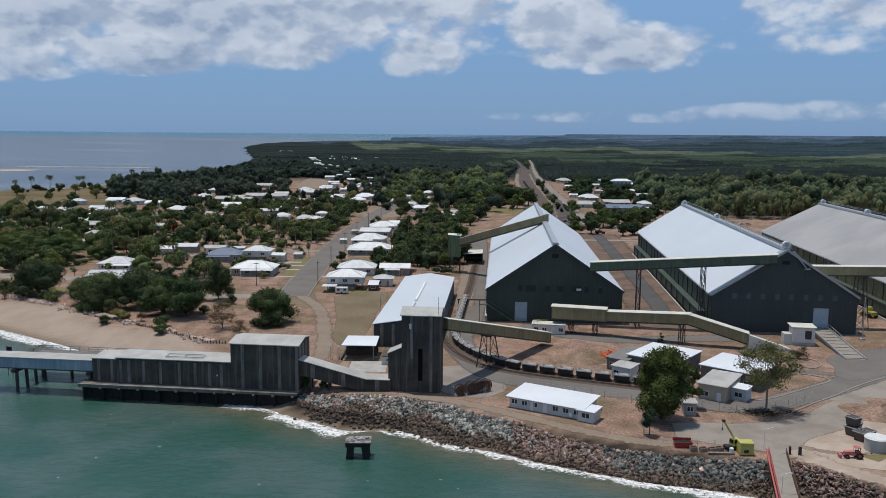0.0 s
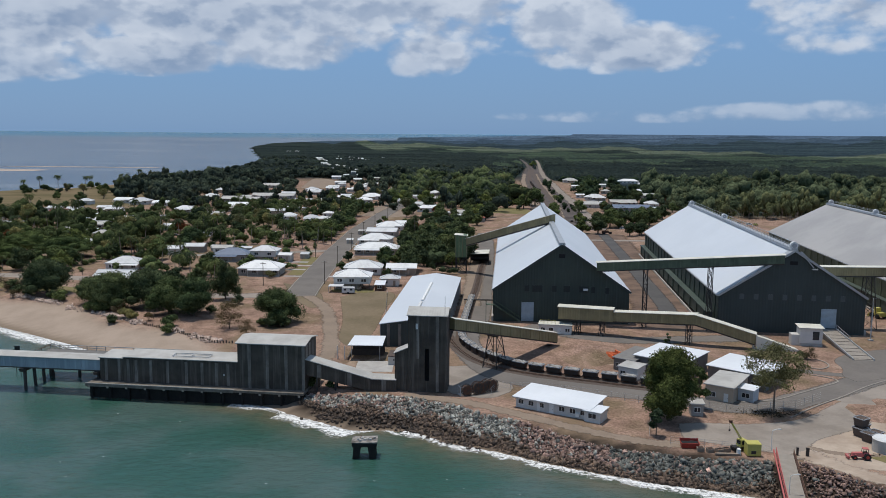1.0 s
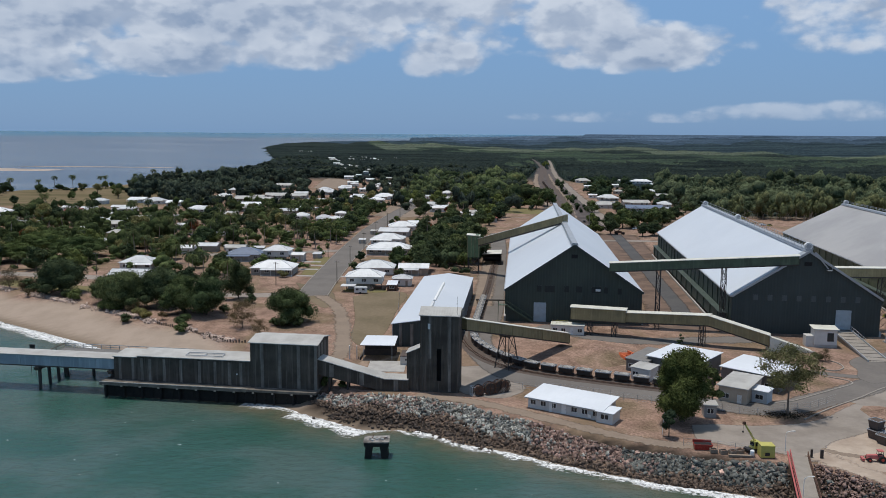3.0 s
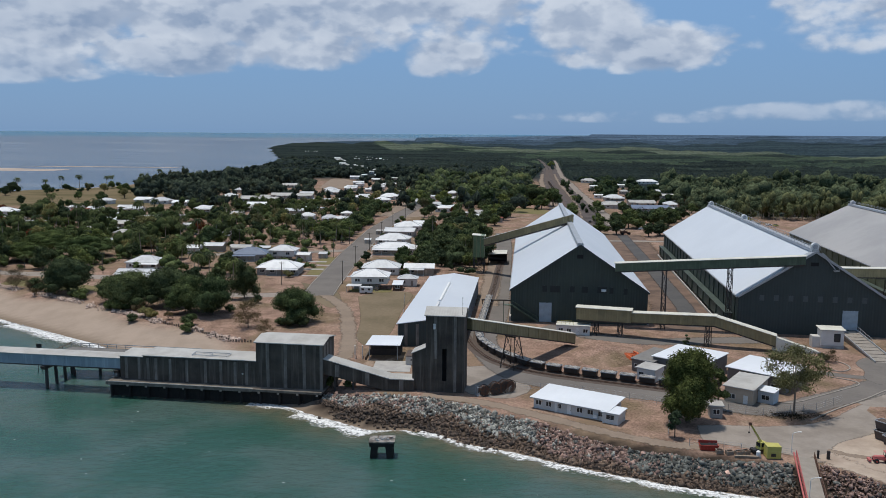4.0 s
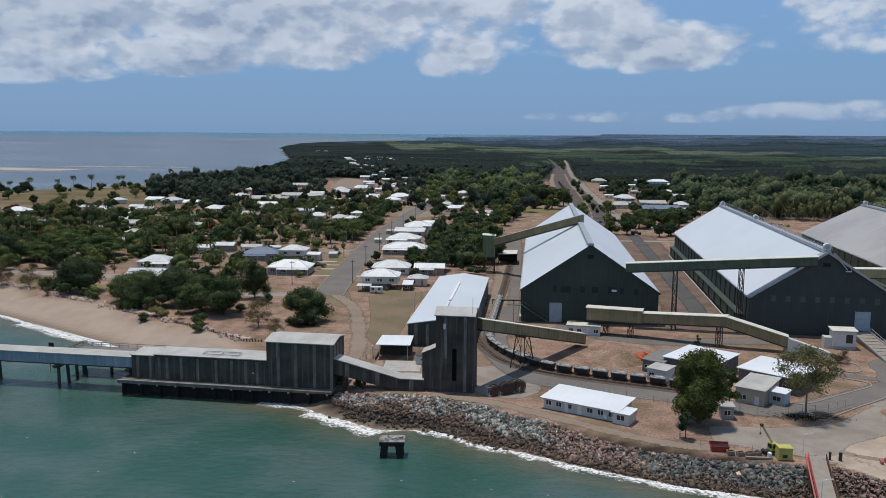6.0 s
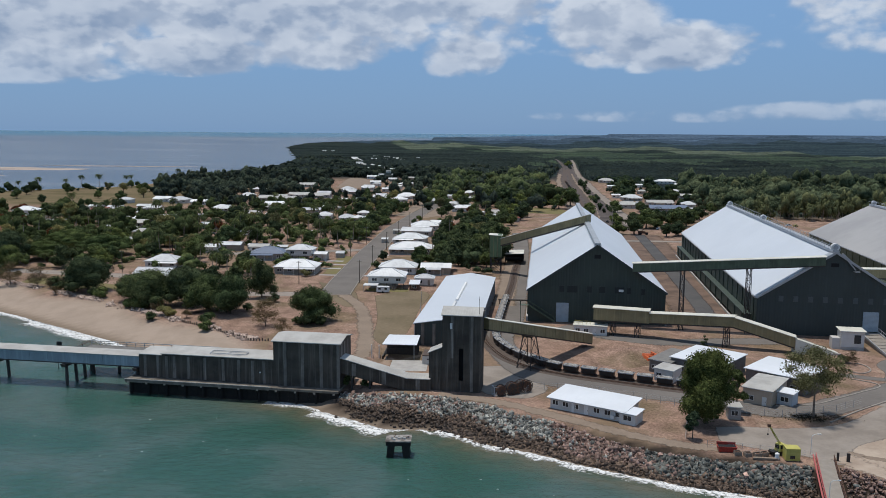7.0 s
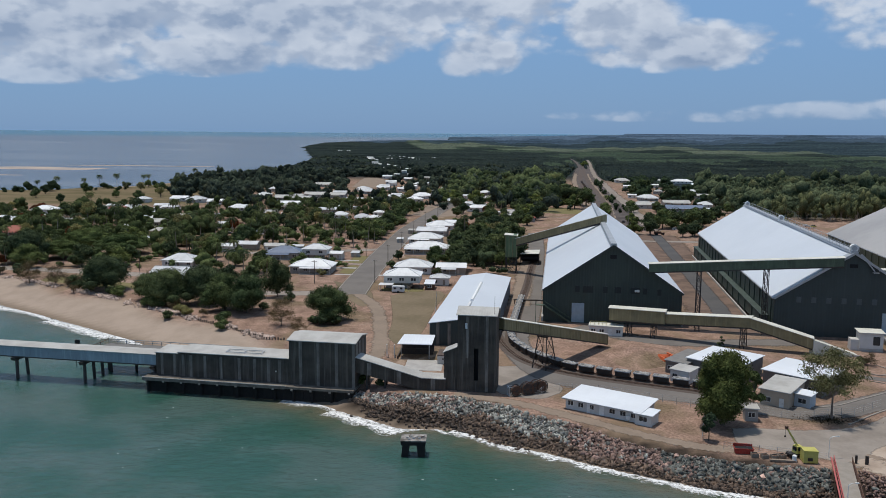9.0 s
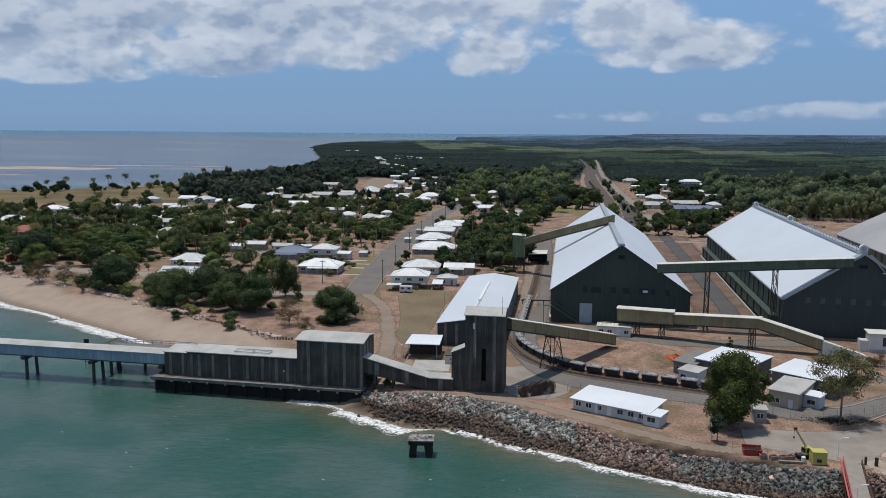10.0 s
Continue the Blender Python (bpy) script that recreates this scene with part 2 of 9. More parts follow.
    # Dark brown bed, blacker to stand in for shade in the rock gaps.
    colour = s.mix(mask("bed"), colour, s.mix(fine, (0.022, 0.018, 0.015), (0.06, 0.046, 0.037)))
    shader = s.add("ShaderNodeBsdfPrincipled")
    s.put(shader, "Base Color", colour)
    s.put(shader, "Roughness", 0.95)
    s.put(shader, "Specular IOR Level", 0.0)
    node = s.add("ShaderNodeBump")
    s.put(node, "Strength", 0.5)
    s.put(node, "Distance", 0.3)
    s.put(node, "Height", s.math("ADD", fine, mid))
    s.l.new(node.outputs[0], shader.inputs["Normal"])
    s.l.new(shader.outputs[0], s.add("ShaderNodeOutputMaterial").inputs[0])
    return mat


def water_material():
    mat = bpy.data.materials.new("water")
    mat.use_nodes = True
    s = Nodes(mat.node_tree)
    place = s.add("ShaderNodeTexCoord").outputs["Object"]
    near = s.add("ShaderNodeAttribute")
    near.attribute_name = "shallow"
    mud = s.add("ShaderNodeAttribute")
    mud.attribute_name = "mud"
    deep = s.mix(s.ramp(s.noise(place, 0.035, 4.0, 0.55), 0.4, 0.62), (0.030, 0.086, 0.065), (0.065, 0.109, 0.095))
    shore = s.mix(s.ramp(s.noise(place, 0.12, 4.0, 0.6), 0.35, 0.65), (0.072, 0.090, 0.060), (0.130, 0.114, 0.074))
    colour = s.mix(near.outputs["Fac"], deep, shore)
    flats = s.mix(s.ramp(s.noise(s.vec("MULTIPLY", place, (0.0012, 0.009, 0.0)), 1.0, 5.0, 0.6), 0.45, 0.62), (0.068, 0.092, 0.126), (0.125, 0.142, 0.164))
    colour = s.mix(mud.outputs["Fac"], colour, flats)
    # Distance haze put into the colour: teal, then pale blue at the horizon.
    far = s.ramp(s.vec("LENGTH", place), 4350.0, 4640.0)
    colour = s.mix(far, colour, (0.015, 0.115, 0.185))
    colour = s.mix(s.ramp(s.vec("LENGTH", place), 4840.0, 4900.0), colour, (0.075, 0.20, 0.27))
    shader = s.add("ShaderNodeBsdfPrincipled")
    s.put(shader, "Base Color", colour)
    s.put(shader, "Roughness", 0.22)
    s.put(shader, "IOR", 1.33)
    s.put(shader, "Specular IOR Level", s.ramp(s.vec("LENGTH", place), 300.0, 1500.0, 0.5, 0.12))
    chop = s.vec("MULTIPLY", place, (0.55, 1.0, 1.0))
    h = s.math("ADD", s.math("MULTIPLY", s.noise(chop, 0.55, 5.0, 0.68, 0.5), 1.25), s.math("MULTIPLY", s.noise(chop, 0.09, 2.0, 0.5), 1.4))
    node = s.add("ShaderNodeBump")
    s.put(node, "Strength", 0.5)
    s.put(node, "Distance", 0.6)
    s.put(node, "Height", h)
    s.l.new(node.outputs[0], shader.inputs["Normal"])
    s.l.new(shader.outputs[0], s.add("ShaderNodeOutputMaterial").inputs[0])
    return mat


def foam_material():
    mat = bpy.data.materials.new("foam")
    mat.use_nodes = True
    s = Nodes(mat.node_tree)
    place = s.add("ShaderNodeTexCoord").outputs["Object"]
    edge = s.add("ShaderNodeAttribute")
    edge.attribute_name = "core"
    lace = s.noise(place, 1.1, 6.0, 0.7, 0.8)
    keep = s.ramp(s.math("ADD", s.math("MULTIPLY", edge.outputs["Fac"], 0.42), s.math("SUBTRACT", s.math("MULTIPLY", lace, 1.9), 0.86)), 0.10, 0.62)
    shader = s.add("ShaderNodeBsdfPrincipled")
    s.put(shader, "Base Color", (0.78, 0.78, 0.76, 1))
    s.put(shader, "Roughness", 0.9)
    s.put(shader, "Alpha", keep)
    s.l.new(shader.outputs[0], s.add("ShaderNodeOutputMaterial").inputs[0])
    return mat


GROUND, WATER, FOAM = ground_material(), water_material(), foam_material()
ASPHALT = surface("asphalt", (0.185, 0.166, 0.149), 0.9, second=(0.128, 0.118, 0.11), scale=0.12, grain=0.18, bump=0.1, fade=True)
OLD_ASPHALT = surface("worn_asphalt", (0.305, 0.265, 0.228), 0.92, second=(0.205, 0.175, 0.148), scale=0.15, amount=0.7, grain=0.15, fade=True)
LAWN = surface("dry_lawn", (0.17, 0.155, 0.07), 0.95, second=(0.21, 0.165, 0.09), scale=0.3, amount=0.8, grain=0.25, fade=True)
RED_DIRT = surface("red_dirt", (0.195, 0.135, 0.104), 0.95, second=(0.105, 0.078, 0.064), scale=0.15, amount=0.8, grain=0.25, fade=True)
DARK_ASPHALT = surface("dark_asphalt", (0.092, 0.09, 0.09), 0.9, second=(0.125, 0.118, 0.112), scale=0.12, amount=0.6, grain=0.18, fade=True)
SANDY = surface("sandy_yard", (0.45, 0.365, 0.29), 0.95, second=(0.29, 0.22, 0.17), scale=0.12, amount=0.8, grain=0.18, fade=True)
GRAVEL = surface("gravel_track", (0.27, 0.21, 0.162), 0.95, second=(0.20, 0.155, 0.12), scale=0.2, grain=0.25, fade=True)
RAIL_DIRT = surface("rail_dirt", (0.132, 0.112, 0.104), 0.95, second=(0.062, 0.054, 0.052), scale=0.08, amount=0.8, grain=0.25, fade=True)
PALE_ROAD = surface("pale_road", (0.27, 0.232, 0.197), 0.95, second=(0.19, 0.16, 0.135), scale=0.1, grain=0.15, fade=True)
DRY_GRASS = surface("dry_grass", (0.205, 0.160, 0.108), 0.95, second=(0.150, 0.122, 0.078), scale=0.09, amount=0.8, grain=0.3, bump=0.4, fade=True)
SANDBAR = surface("sandbar", (0.46, 0.37, 0.31), 0.9, second=(0.33, 0.28, 0.25), scale=0.02, amount=0.8, grain=0.1, fade=True)
CRATE = surface("crate_timber", (0.27, 0.21, 0.16), 0.9, second=(0.18, 0.14, 0.10), scale=1.0, grain=0.2)
BALLAST = surface("ballast", (0.12, 0.095, 0.082), 0.95, second=(0.09, 0.07, 0.06), scale=0.5, grain=0.4, bump=0.6, spec=0.05)
CONCRETE = surface("concrete", (0.42, 0.40, 0.37), 0.85, second=(0.27, 0.25, 0.23), scale=0.5, grain=0.12)
DARK_CONCRETE = surface("tidal_concrete", (0.06, 0.05, 0.045), 0.8, second=(0.10, 0.08, 0.065), scale=0.8, grain=0.3)
WHITE_ROOF = surface("white_roof", (0.72, 0.74, 0.76), 0.5, second=(0.63, 0.65, 0.67), scale=0.08, amount=0.6, grain=0.05, bump=0.02, ribs=("x", 0.8, 0.12))
WHITE_ROOF_X = surface("white_roof_sheet", (0.66, 0.67, 0.67), 0.55, second=(0.44, 0.44, 0.44), scale=0.2, amount=0.6, grain=0.07, bump=0.02, ribs=("x", 0.6, 0.15), spread=0.22)
SHED_ROOF = surface("shed_roof", (0.57, 0.60, 0.635), 0.5, second=(0.51, 0.54, 0.575), scale=0.05, amount=0.5, grain=0.05, bump=0.02, ribs=("y", 0.9, 0.12))
GREY_ROOF = surface("grey_shed_roof", (0.36, 0.347, 0.335), 0.6, second=(0.285, 0.275, 0.27), scale=0.05, amount=0.8, grain=0.08, bump=0.02, ribs=("y", 0.9, 0.12))
GREY_SHEET = surface("grey_sheet", (0.46, 0.445, 0.41), 0.6, second=(0.34, 0.32, 0.29), scale=0.25, amount=0.8, grain=0.1, ribs=("x", 0.5, 0.15))
TRIM_GREY = surface("galvanised_trim", (0.42, 0.43, 0.44), 0.45, metal=0.3, scale=0.6, grain=0.12)
SHED_GREEN = surface("dark_green_cladding", (0.040, 0.056, 0.045), 0.55, second=(0.030, 0.040, 0.036), scale=0.12, amount=0.8, grain=0.1, ribs=("x", 0.7, 0.25), streak=0.12)
SHED_SLATE = surface("slate_cladding", (0.040, 0.053, 0.051), 0.5, second=(0.030, 0.040, 0.038), scale=0.12, amount=0.7, grain=0.08, ribs=("x", 0.7, 0.25), streak=0.08)
SIDE_OLIVE = surface("olive_side_cladding", (0.115, 0.120, 0.068), 0.6, second=(0.075, 0.08, 0.048), scale=0.2, amount=0.8, ribs=("y", 0.7, 0.25), streak=0.25)
SIDE_GREEN = surface("side_cladding", (0.055, 0.075, 0.058), 0.6, second=(0.035, 0.05, 0.04), scale=0.2, amount=0.8, ribs=("y", 0.7, 0.25), streak=0.25)
DARK_CLAD = surface("weathered_cladding", (0.080, 0.067, 0.053), 0.8, second=(0.040, 0.032, 0.026), scale=0.25, amount=0.9, grain=0.2, ribs=("x", 0.5, 0.3), streak=0.4)
PALE_CLAD = surface("pale_sheet", (0.19, 0.168, 0.145), 0.75, second=(0.11, 0.096, 0.082), scale=0.4, amount=0.9, grain=0.15, ribs=("x", 0.35, 0.3), streak=0.3)
KHAKI = surface("khaki_cladding", (0.255, 0.215, 0.112), 0.6, second=(0.165, 0.142, 0.076), scale=0.3, amount=0.8, grain=0.1, ribs=("x", 0.6, 0.2), streak=0.15)
CREAM = surface("cream_sheet", (0.66, 0.64, 0.55), 0.6, second=(0.50, 0.48, 0.41), scale=0.3, amount=0.7, grain=0.08)
BLUE_CLAD = surface("blue_grey_cladding", (0.30, 0.35, 0.39), 0.6, second=(0.215, 0.26, 0.295), scale=0.2, amount=0.7, grain=0.08, ribs=("x", 0.7, 0.2), streak=0.15)
GREEN_STEEL = surface("green_steel", (0.085, 0.118, 0.076), 0.6, second=(0.055, 0.075, 0.05), scale=0.5, amount=0.8, streak=0.2)
STATION_GREEN = surface("station_green", (0.12, 0.185, 0.095), 0.6, second=(0.08, 0.115, 0.06), scale=0.5, amount=0.8, streak=0.2)
STEEL = surface("dark_steel", (0.05, 0.05, 0.05), 0.55, metal=0.5, second=(0.09, 0.06, 0.045), scale=1.2)
RUST = surface("rust", (0.13, 0.065, 0.04), 0.85, second=(0.07, 0.04, 0.03), scale=1.0, grain=0.3)
# Near-black stands in for the shade in openings; also used for black parts.
BLACK = surface("dark_opening", (0.012, 0.012, 0.013), 0.8, grain=0.1)
WINDOW = surface("window_glass", (0.03, 0.035, 0.04), 0.12, grain=0.1, bump=0.0, spec=0.6)
DOOR_GREY = surface("roller_door", (0.36, 0.42, 0.46), 0.5, scale=0.8, amount=0.4, ribs=("z", 0.3, 0.3), grain=0.06)
WHITE_WALL = surface("white_wall", (0.62, 0.605, 0.575), 0.7, second=(0.5, 0.485, 0.455), scale=0.4, grain=0.06, spread=0.12)
GREY_WALL = surface("grey_wall", (0.37, 0.352, 0.325), 0.75, second=(0.28, 0.265, 0.245), scale=0.4, grain=0.08, spread=0.25)
# Grey darkened for eave shade on yard walls; also a dark grey deck.
DARK_SHADE_GREY = surface("dark_shade_grey", (0.17, 0.16, 0.148), 0.8, second=(0.11, 0.105, 0.097), scale=0.5, grain=0.12)
TAN_WALL = surface("tan_wall", (0.38, 0.32, 0.26), 0.8, second=(0.3, 0.25, 0.2), scale=0.4, grain=0.08, spread=0.25)
BLUE_ROOF = surface("blue_grey_roof", (0.17, 0.21, 0.29), 0.5, scale=0.3, grain=0.08, ribs=("x", 0.5, 0.2), spread=0.2)
RED_ROOF = surface("terracotta_roof", (0.30, 0.10, 0.07), 0.8, second=(0.2, 0.08, 0.06), scale=0.5, grain=0.2, spread=0.2)
BARK = surface("bark", (0.10, 0.075, 0.055), 0.9, second=(0.16, 0.13, 0.10), scale=1.5, grain=0.3, bump=0.5)
GUM_BARK = surface("gum_bark", (0.21, 0.165, 0.13), 0.85, second=(0.11, 0.09, 0.075), scale=1.2, grain=0.2)
PALE_BARK = surface("pale_bark", (0.34, 0.28, 0.22), 0.85, second=(0.2, 0.16, 0.13), scale=1.2, grain=0.2)
TIMBER = surface("weathered_timber", (0.12, 0.095, 0.075), 0.9, second=(0.075, 0.06, 0.05), scale=1.2, grain=0.25)
LEAF_DARK = leaves("dark_leaves", (0.054, 0.077, 0.042), (0.116, 0.146, 0.076))
LEAF_MID = leaves("green_leaves", (0.074, 0.106, 0.045), (0.165, 0.200, 0.088))
LEAF_BRIGHT = leaves("bright_leaves", (0.095, 0.126, 0.045), (0.178, 0.205, 0.080))
LEAF_RAIN = leaves("rain_tree_leaves", (0.095, 0.128, 0.045), (0.165, 0.200, 0.073))
LEAF_DEEP = leaves("deep_leaves", (0.066, 0.086, 0.034), (0.125, 0.150, 0.058))
LEAF_OLIVE = leaves("olive_leaves", (0.19, 0.182, 0.085), (0.33, 0.305, 0.15))
LEAF_PALM = leaves("palm_fronds", (0.060, 0.086, 0.040), (0.150, 0.172, 0.085))
LEAF_RED = leaves("red_blossom", (0.20, 0.045, 0.03), (0.10, 0.075, 0.03))
LITTER = leaves("dead_twigs", (0.06, 0.05, 0.035), (0.035, 0.032, 0.024))
PALE_BLUE = surface("pale_blue_wall", (0.50, 0.54, 0.58), 0.7, second=(0.40, 0.43, 0.46), scale=0.6, grain=0.06)
KERB = surface("worn_kerb", (0.30, 0.268, 0.23), 0.9, second=(0.22, 0.19, 0.16), scale=0.6, grain=0.15)
DECK = surface("stained_deck", (0.20, 0.175, 0.145), 0.9, second=(0.10, 0.085, 0.07), scale=0.5, amount=0.9, grain=0.2)
LEAF_DRY = leaves("dry_twigs", (0.17, 0.13, 0.085), (0.11, 0.095, 0.06))
WOOD_DARK = leaves("dark_woods", (0.034, 0.054, 0.032), (0.056, 0.080, 0.042))
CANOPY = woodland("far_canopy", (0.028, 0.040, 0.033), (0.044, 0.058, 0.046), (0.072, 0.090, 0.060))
# Cloud shade and shade between crowns put into this darker colour.
CANOPY_SHADED = woodland("cloud_shaded_canopy", (0.019, 0.028, 0.029), (0.022, 0.032, 0.031), (0.034, 0.048, 0.038), clump=0.2)
CANOPY_GREEN = woodland("green_mangrove_canopy", (0.034, 0.054, 0.044), (0.044, 0.066, 0.048), (0.068, 0.094, 0.058), clump=0.16)
CANOPY_GRASS = woodland("grassy_flats", (0.082, 0.106, 0.082), (0.098, 0.122, 0.090), (0.135, 0.158, 0.106), clump=0.1)
# Blue haze of distance put into the colour of these three.
CANOPY_THIN_HAZE = woodland("thin_haze_canopy", (0.028, 0.047, 0.060), (0.034, 0.054, 0.067), (0.048, 0.073, 0.078), clump=0.1)
CANOPY_BLUE_HAZE = woodland("blue_haze_canopy", (0.046, 0.076, 0.112), (0.054, 0.086, 0.124), (0.072, 0.106, 0.140), clump=0.08)
CANOPY_PALE_HAZE = woodland("pale_haze_canopy", (0.082, 0.128, 0.190), (0.092, 0.140, 0.204), (0.106, 0.154, 0.212), clump=0.08)
FAR_STANDS = [CANOPY_SHADED, CANOPY_GREEN, CANOPY_GRASS, CANOPY_THIN_HAZE, CANOPY_BLUE_HAZE, CANOPY_PALE_HAZE]
CANOPY_MID = woodland("mangrove_canopy", (0.056, 0.076, 0.044), (0.084, 0.106, 0.058), (0.118, 0.140, 0.076))
CANOPY_BRIGHT = woodland("bright_canopy", (0.058, 0.082, 0.038), (0.090, 0.115, 0.052), (0.120, 0.145, 0.064))
WOOD_PALE = leaves("pale_woods", (0.12, 0.14, 0.075), (0.165, 0.175, 0.095))
ROCK = surface("armour_rock", (0.20, 0.205, 0.185), 0.85, second=(0.055, 0.06, 0.058), scale=0.7, amount=0.8, grain=0.3, bump=0.5, spread=0.5)
ROCK_RED = surface("red_armour_rock", (0.46, 0.305, 0.25), 0.85, second=(0.16, 0.105, 0.088), scale=0.7, amount=0.8, grain=0.3, bump=0.5, spread=0.35, island=0.5)
ROCK_WET = surface("wet_rock", (0.135, 0.092, 0.066), 0.65, second=(0.035, 0.026, 0.021), scale=0.8, amount=0.8, grain=0.3, bump=0.5, spread=0.4, island=0.75)
ROCK_MIX = surface("loose_rock", (0.37, 0.365, 0.325), 0.85, second=(0.045, 0.047, 0.045), scale=0.7, amount=0.8, grain=0.3, bump=0.5, island=0.7)
ROCK_DARK = surface("dark_armour_rock", (0.165, 0.168, 0.15), 0.85, second=(0.04, 0.043, 0.041), scale=0.7, amount=0.8, grain=0.3, bump=0.5, island=0.6)
RED_PAINT = surface("red_paint", (0.42, 0.045, 0.03), 0.5, second=(0.3, 0.05, 0.035), scale=0.9, grain=0.12)
PINK_RED = surface("faded_red_paint", (0.50, 0.13, 0.12), 0.6, second=(0.36, 0.12, 0.1), scale=0.9, grain=0.12)
YELLOW = surface("yellow_paint", (0.50, 0.455, 0.13), 0.5, second=(0.38, 0.33, 0.06), scale=0.9, grain=0.1)
ORANGE = surface("orange_plastic", (0.62, 0.13, 0.04), 0.6, scale=1.0, grain=0.15)
TYRE = surface("tyre_rubber", (0.02, 0.02, 0.02), 0.85, grain=0.2)
WHITE_PAINT = surface("white_paint", (0.75, 0.75, 0.73), 0.5, second=(0.6, 0.6, 0.58), scale=1.0, grain=0.06, spread=0.1)
SUGAR_BINS = surface("pale_load", (0.50, 0.475, 0.44), 0.8, second=(0.12, 0.11, 0.10), scale=1.6, amount=0.95, grain=0.35)

# ---- mesh helpers ----
class Shape:
    """Gathers vertices and faces of one mesh."""

    def __init__(self):
        self.v, self.f = [], []

    def poly(self, *pts):
        k = len(self.v)
        self.v += [tuple(p) for p in pts]
        self.f.append(tuple(range(k, k + len(pts))))
        return self

    def hexa(self, p):
        """Eight corners: four below, four above, each ring counter-clockwise."""
        k = len(self.v)
        self.v += [tuple(q) for q in p]
        self.f += [tuple(k + i for i in face) for face in ((3, 2, 1, 0), (4, 5, 6, 7), (0, 1, 5, 4), (1, 2, 6, 5), (2, 3, 7, 6), (3, 0, 4, 7))]
        return self

    def box(self, x0, x1, y0, y1, z0, z1, taper=0.0):
        t = taper
        return self.hexa([(x0, y0, z0), (x1, y0, z0), (x1, y1, z0), (x0, y1, z0), (x0 + t, y0 + t, z1), (x1 - t, y0 + t, z1), (x1 - t, y1 - t, z1), (x0 + t, y1 - t, z1)])

    def beam(self, a, b, w, h=None):
        """A square bar from a to b."""
        a, b, h = Vector(a), Vector(b), h or w
        way = (b - a).normalized()
        side = way.cross(Vector((0, 0, 1)))
        side = side.normalized() if side.length > 1e-3 else Vector((1, 0, 0))
        up = side.cross(way)
        s, u = side * w / 2, up * h / 2
        return self.hexa([a - s - u, a + s - u, a + s + u, a - s + u, b - s - u, b + s - u, b + s + u, b - s + u])

    def rod(self, a, b, r0, r1=None, n=8):
        """A round bar, tapered if two radii are given."""
        a, b, r1 = Vector(a), Vector(b), r0 if r1 is None else r1
        way = (b - a).normalized()
        side = way.orthogonal().normalized()
        up = way.cross(side)
        k = len(self.v)
        for p, r in ((a, r0), (b, r1)):
            self.v += [tuple(p + (side * math.cos(6.28319 * i / n) + up * math.sin(6.28319 * i / n)) * r) for i in range(n)]
        self.f += [(k + i, k + (i + 1) % n, k + n + (i + 1) % n, k + n + i) for i in range(n)]
        self.f += [tuple(k + i for i in reversed(range(n))), tuple(k + n + i for i in range(n))]
        return self

    def prism(self, profile, y0, y1):
        """A profile in x and z, drawn out along y."""
        k, n = len(self.v), len(profile)
        self.v += [(x, y0, z) for x, z in profile] + [(x, y1, z) for x, z in profile]
        self.f += [tuple(k + i for i in range(n)), tuple(k + n + i for i in reversed(range(n)))]
        self.f += [(k + (i + 1) % n, k + i, k + n + i, k + n + (i + 1) % n) for i in range(n)]
        return self

    def slab(self, a, b, c, d, t):
        """A sloping plate of thickness t; its corners are those of the top."""
        up = [Vector(p) for p in (a, b, c, d)]
        return self.hexa([p - Vector((0, 0, t)) for p in up] + up)

    def mesh(self, name, mat):
        me = bpy.data.meshes.new(name)
        me.from_pydata(self.v, [], self.f)
        me.materials.append(mat)
        bm = bmesh.new()
        bm.from_mesh(me)
        bmesh.ops.recalc_face_normals(bm, faces=bm.faces)
        bm.to_mesh(me)
        bm.free()
        return me


def spot(x, y, z=0.0, turn=0.0, size=1.0):
    """The pose of a thing at a place of the plan; size: S for what is drawn in plan units, 1 for what is drawn in metres."""
    return pose(x * S, y * S, z * S, 0, 0, turn) @ Matrix.Diagonal((size, size, size, 1))


def thing(name, label, category, x=0.0, y=0.0, z=0.0, turn=0.0, group="", kind="", size=1.0):
    """The Empty at a thing's base that carries its parts."""
    ob = new(name)
    ob.empty_display_size = 0.5
    ob.matrix_world = spot(x, y, z, turn, size)
    return tagged(ob, label, category, group, kind)


def part(name, shape, mat, parent, label=""):
    """One mesh under a thing or under a part."""
    me = shape if isinstance(shape, bpy.types.Mesh) else shape.mesh(name, mat)
    ob = new(name, me)
    ob.parent = parent
    return tagged(ob, label)


def single(name, shape, mat, label, category, x=0.0, y=0.0, z=0.0, turn=0.0, group="", kind="", size=1.0):
    """A thing that is one mesh."""
    me = shape if isinstance(shape, bpy.types.Mesh) else shape.mesh(name, mat)
    ob = new(name, me)
    ob.matrix_world = spot(x, y, z, turn, size)
    return tagged(ob, label, category, group, kind)


def quads(name, v, mat, smooth=False):
    """A mesh of loose four-cornered faces from an array of corners (n, 4, 3)."""
    v = np.asarray(v, dtype=np.float32)
    n = len(v)
    me = bpy.data.meshes.new(name)
    me.vertices.add(4 * n)
    me.vertices.foreach_set("co", v.ravel())
    me.loops.add(4 * n)
    me.loops.foreach_set("vertex_index", np.arange(4 * n, dtype=np.int32))
    me.polygons.add(n)
    me.polygons.foreach_set("loop_start", np.arange(0, 4 * n, 4, dtype=np.int32))
    me.materials.append(mat)
    me.update(calc_edges=True)
    return me


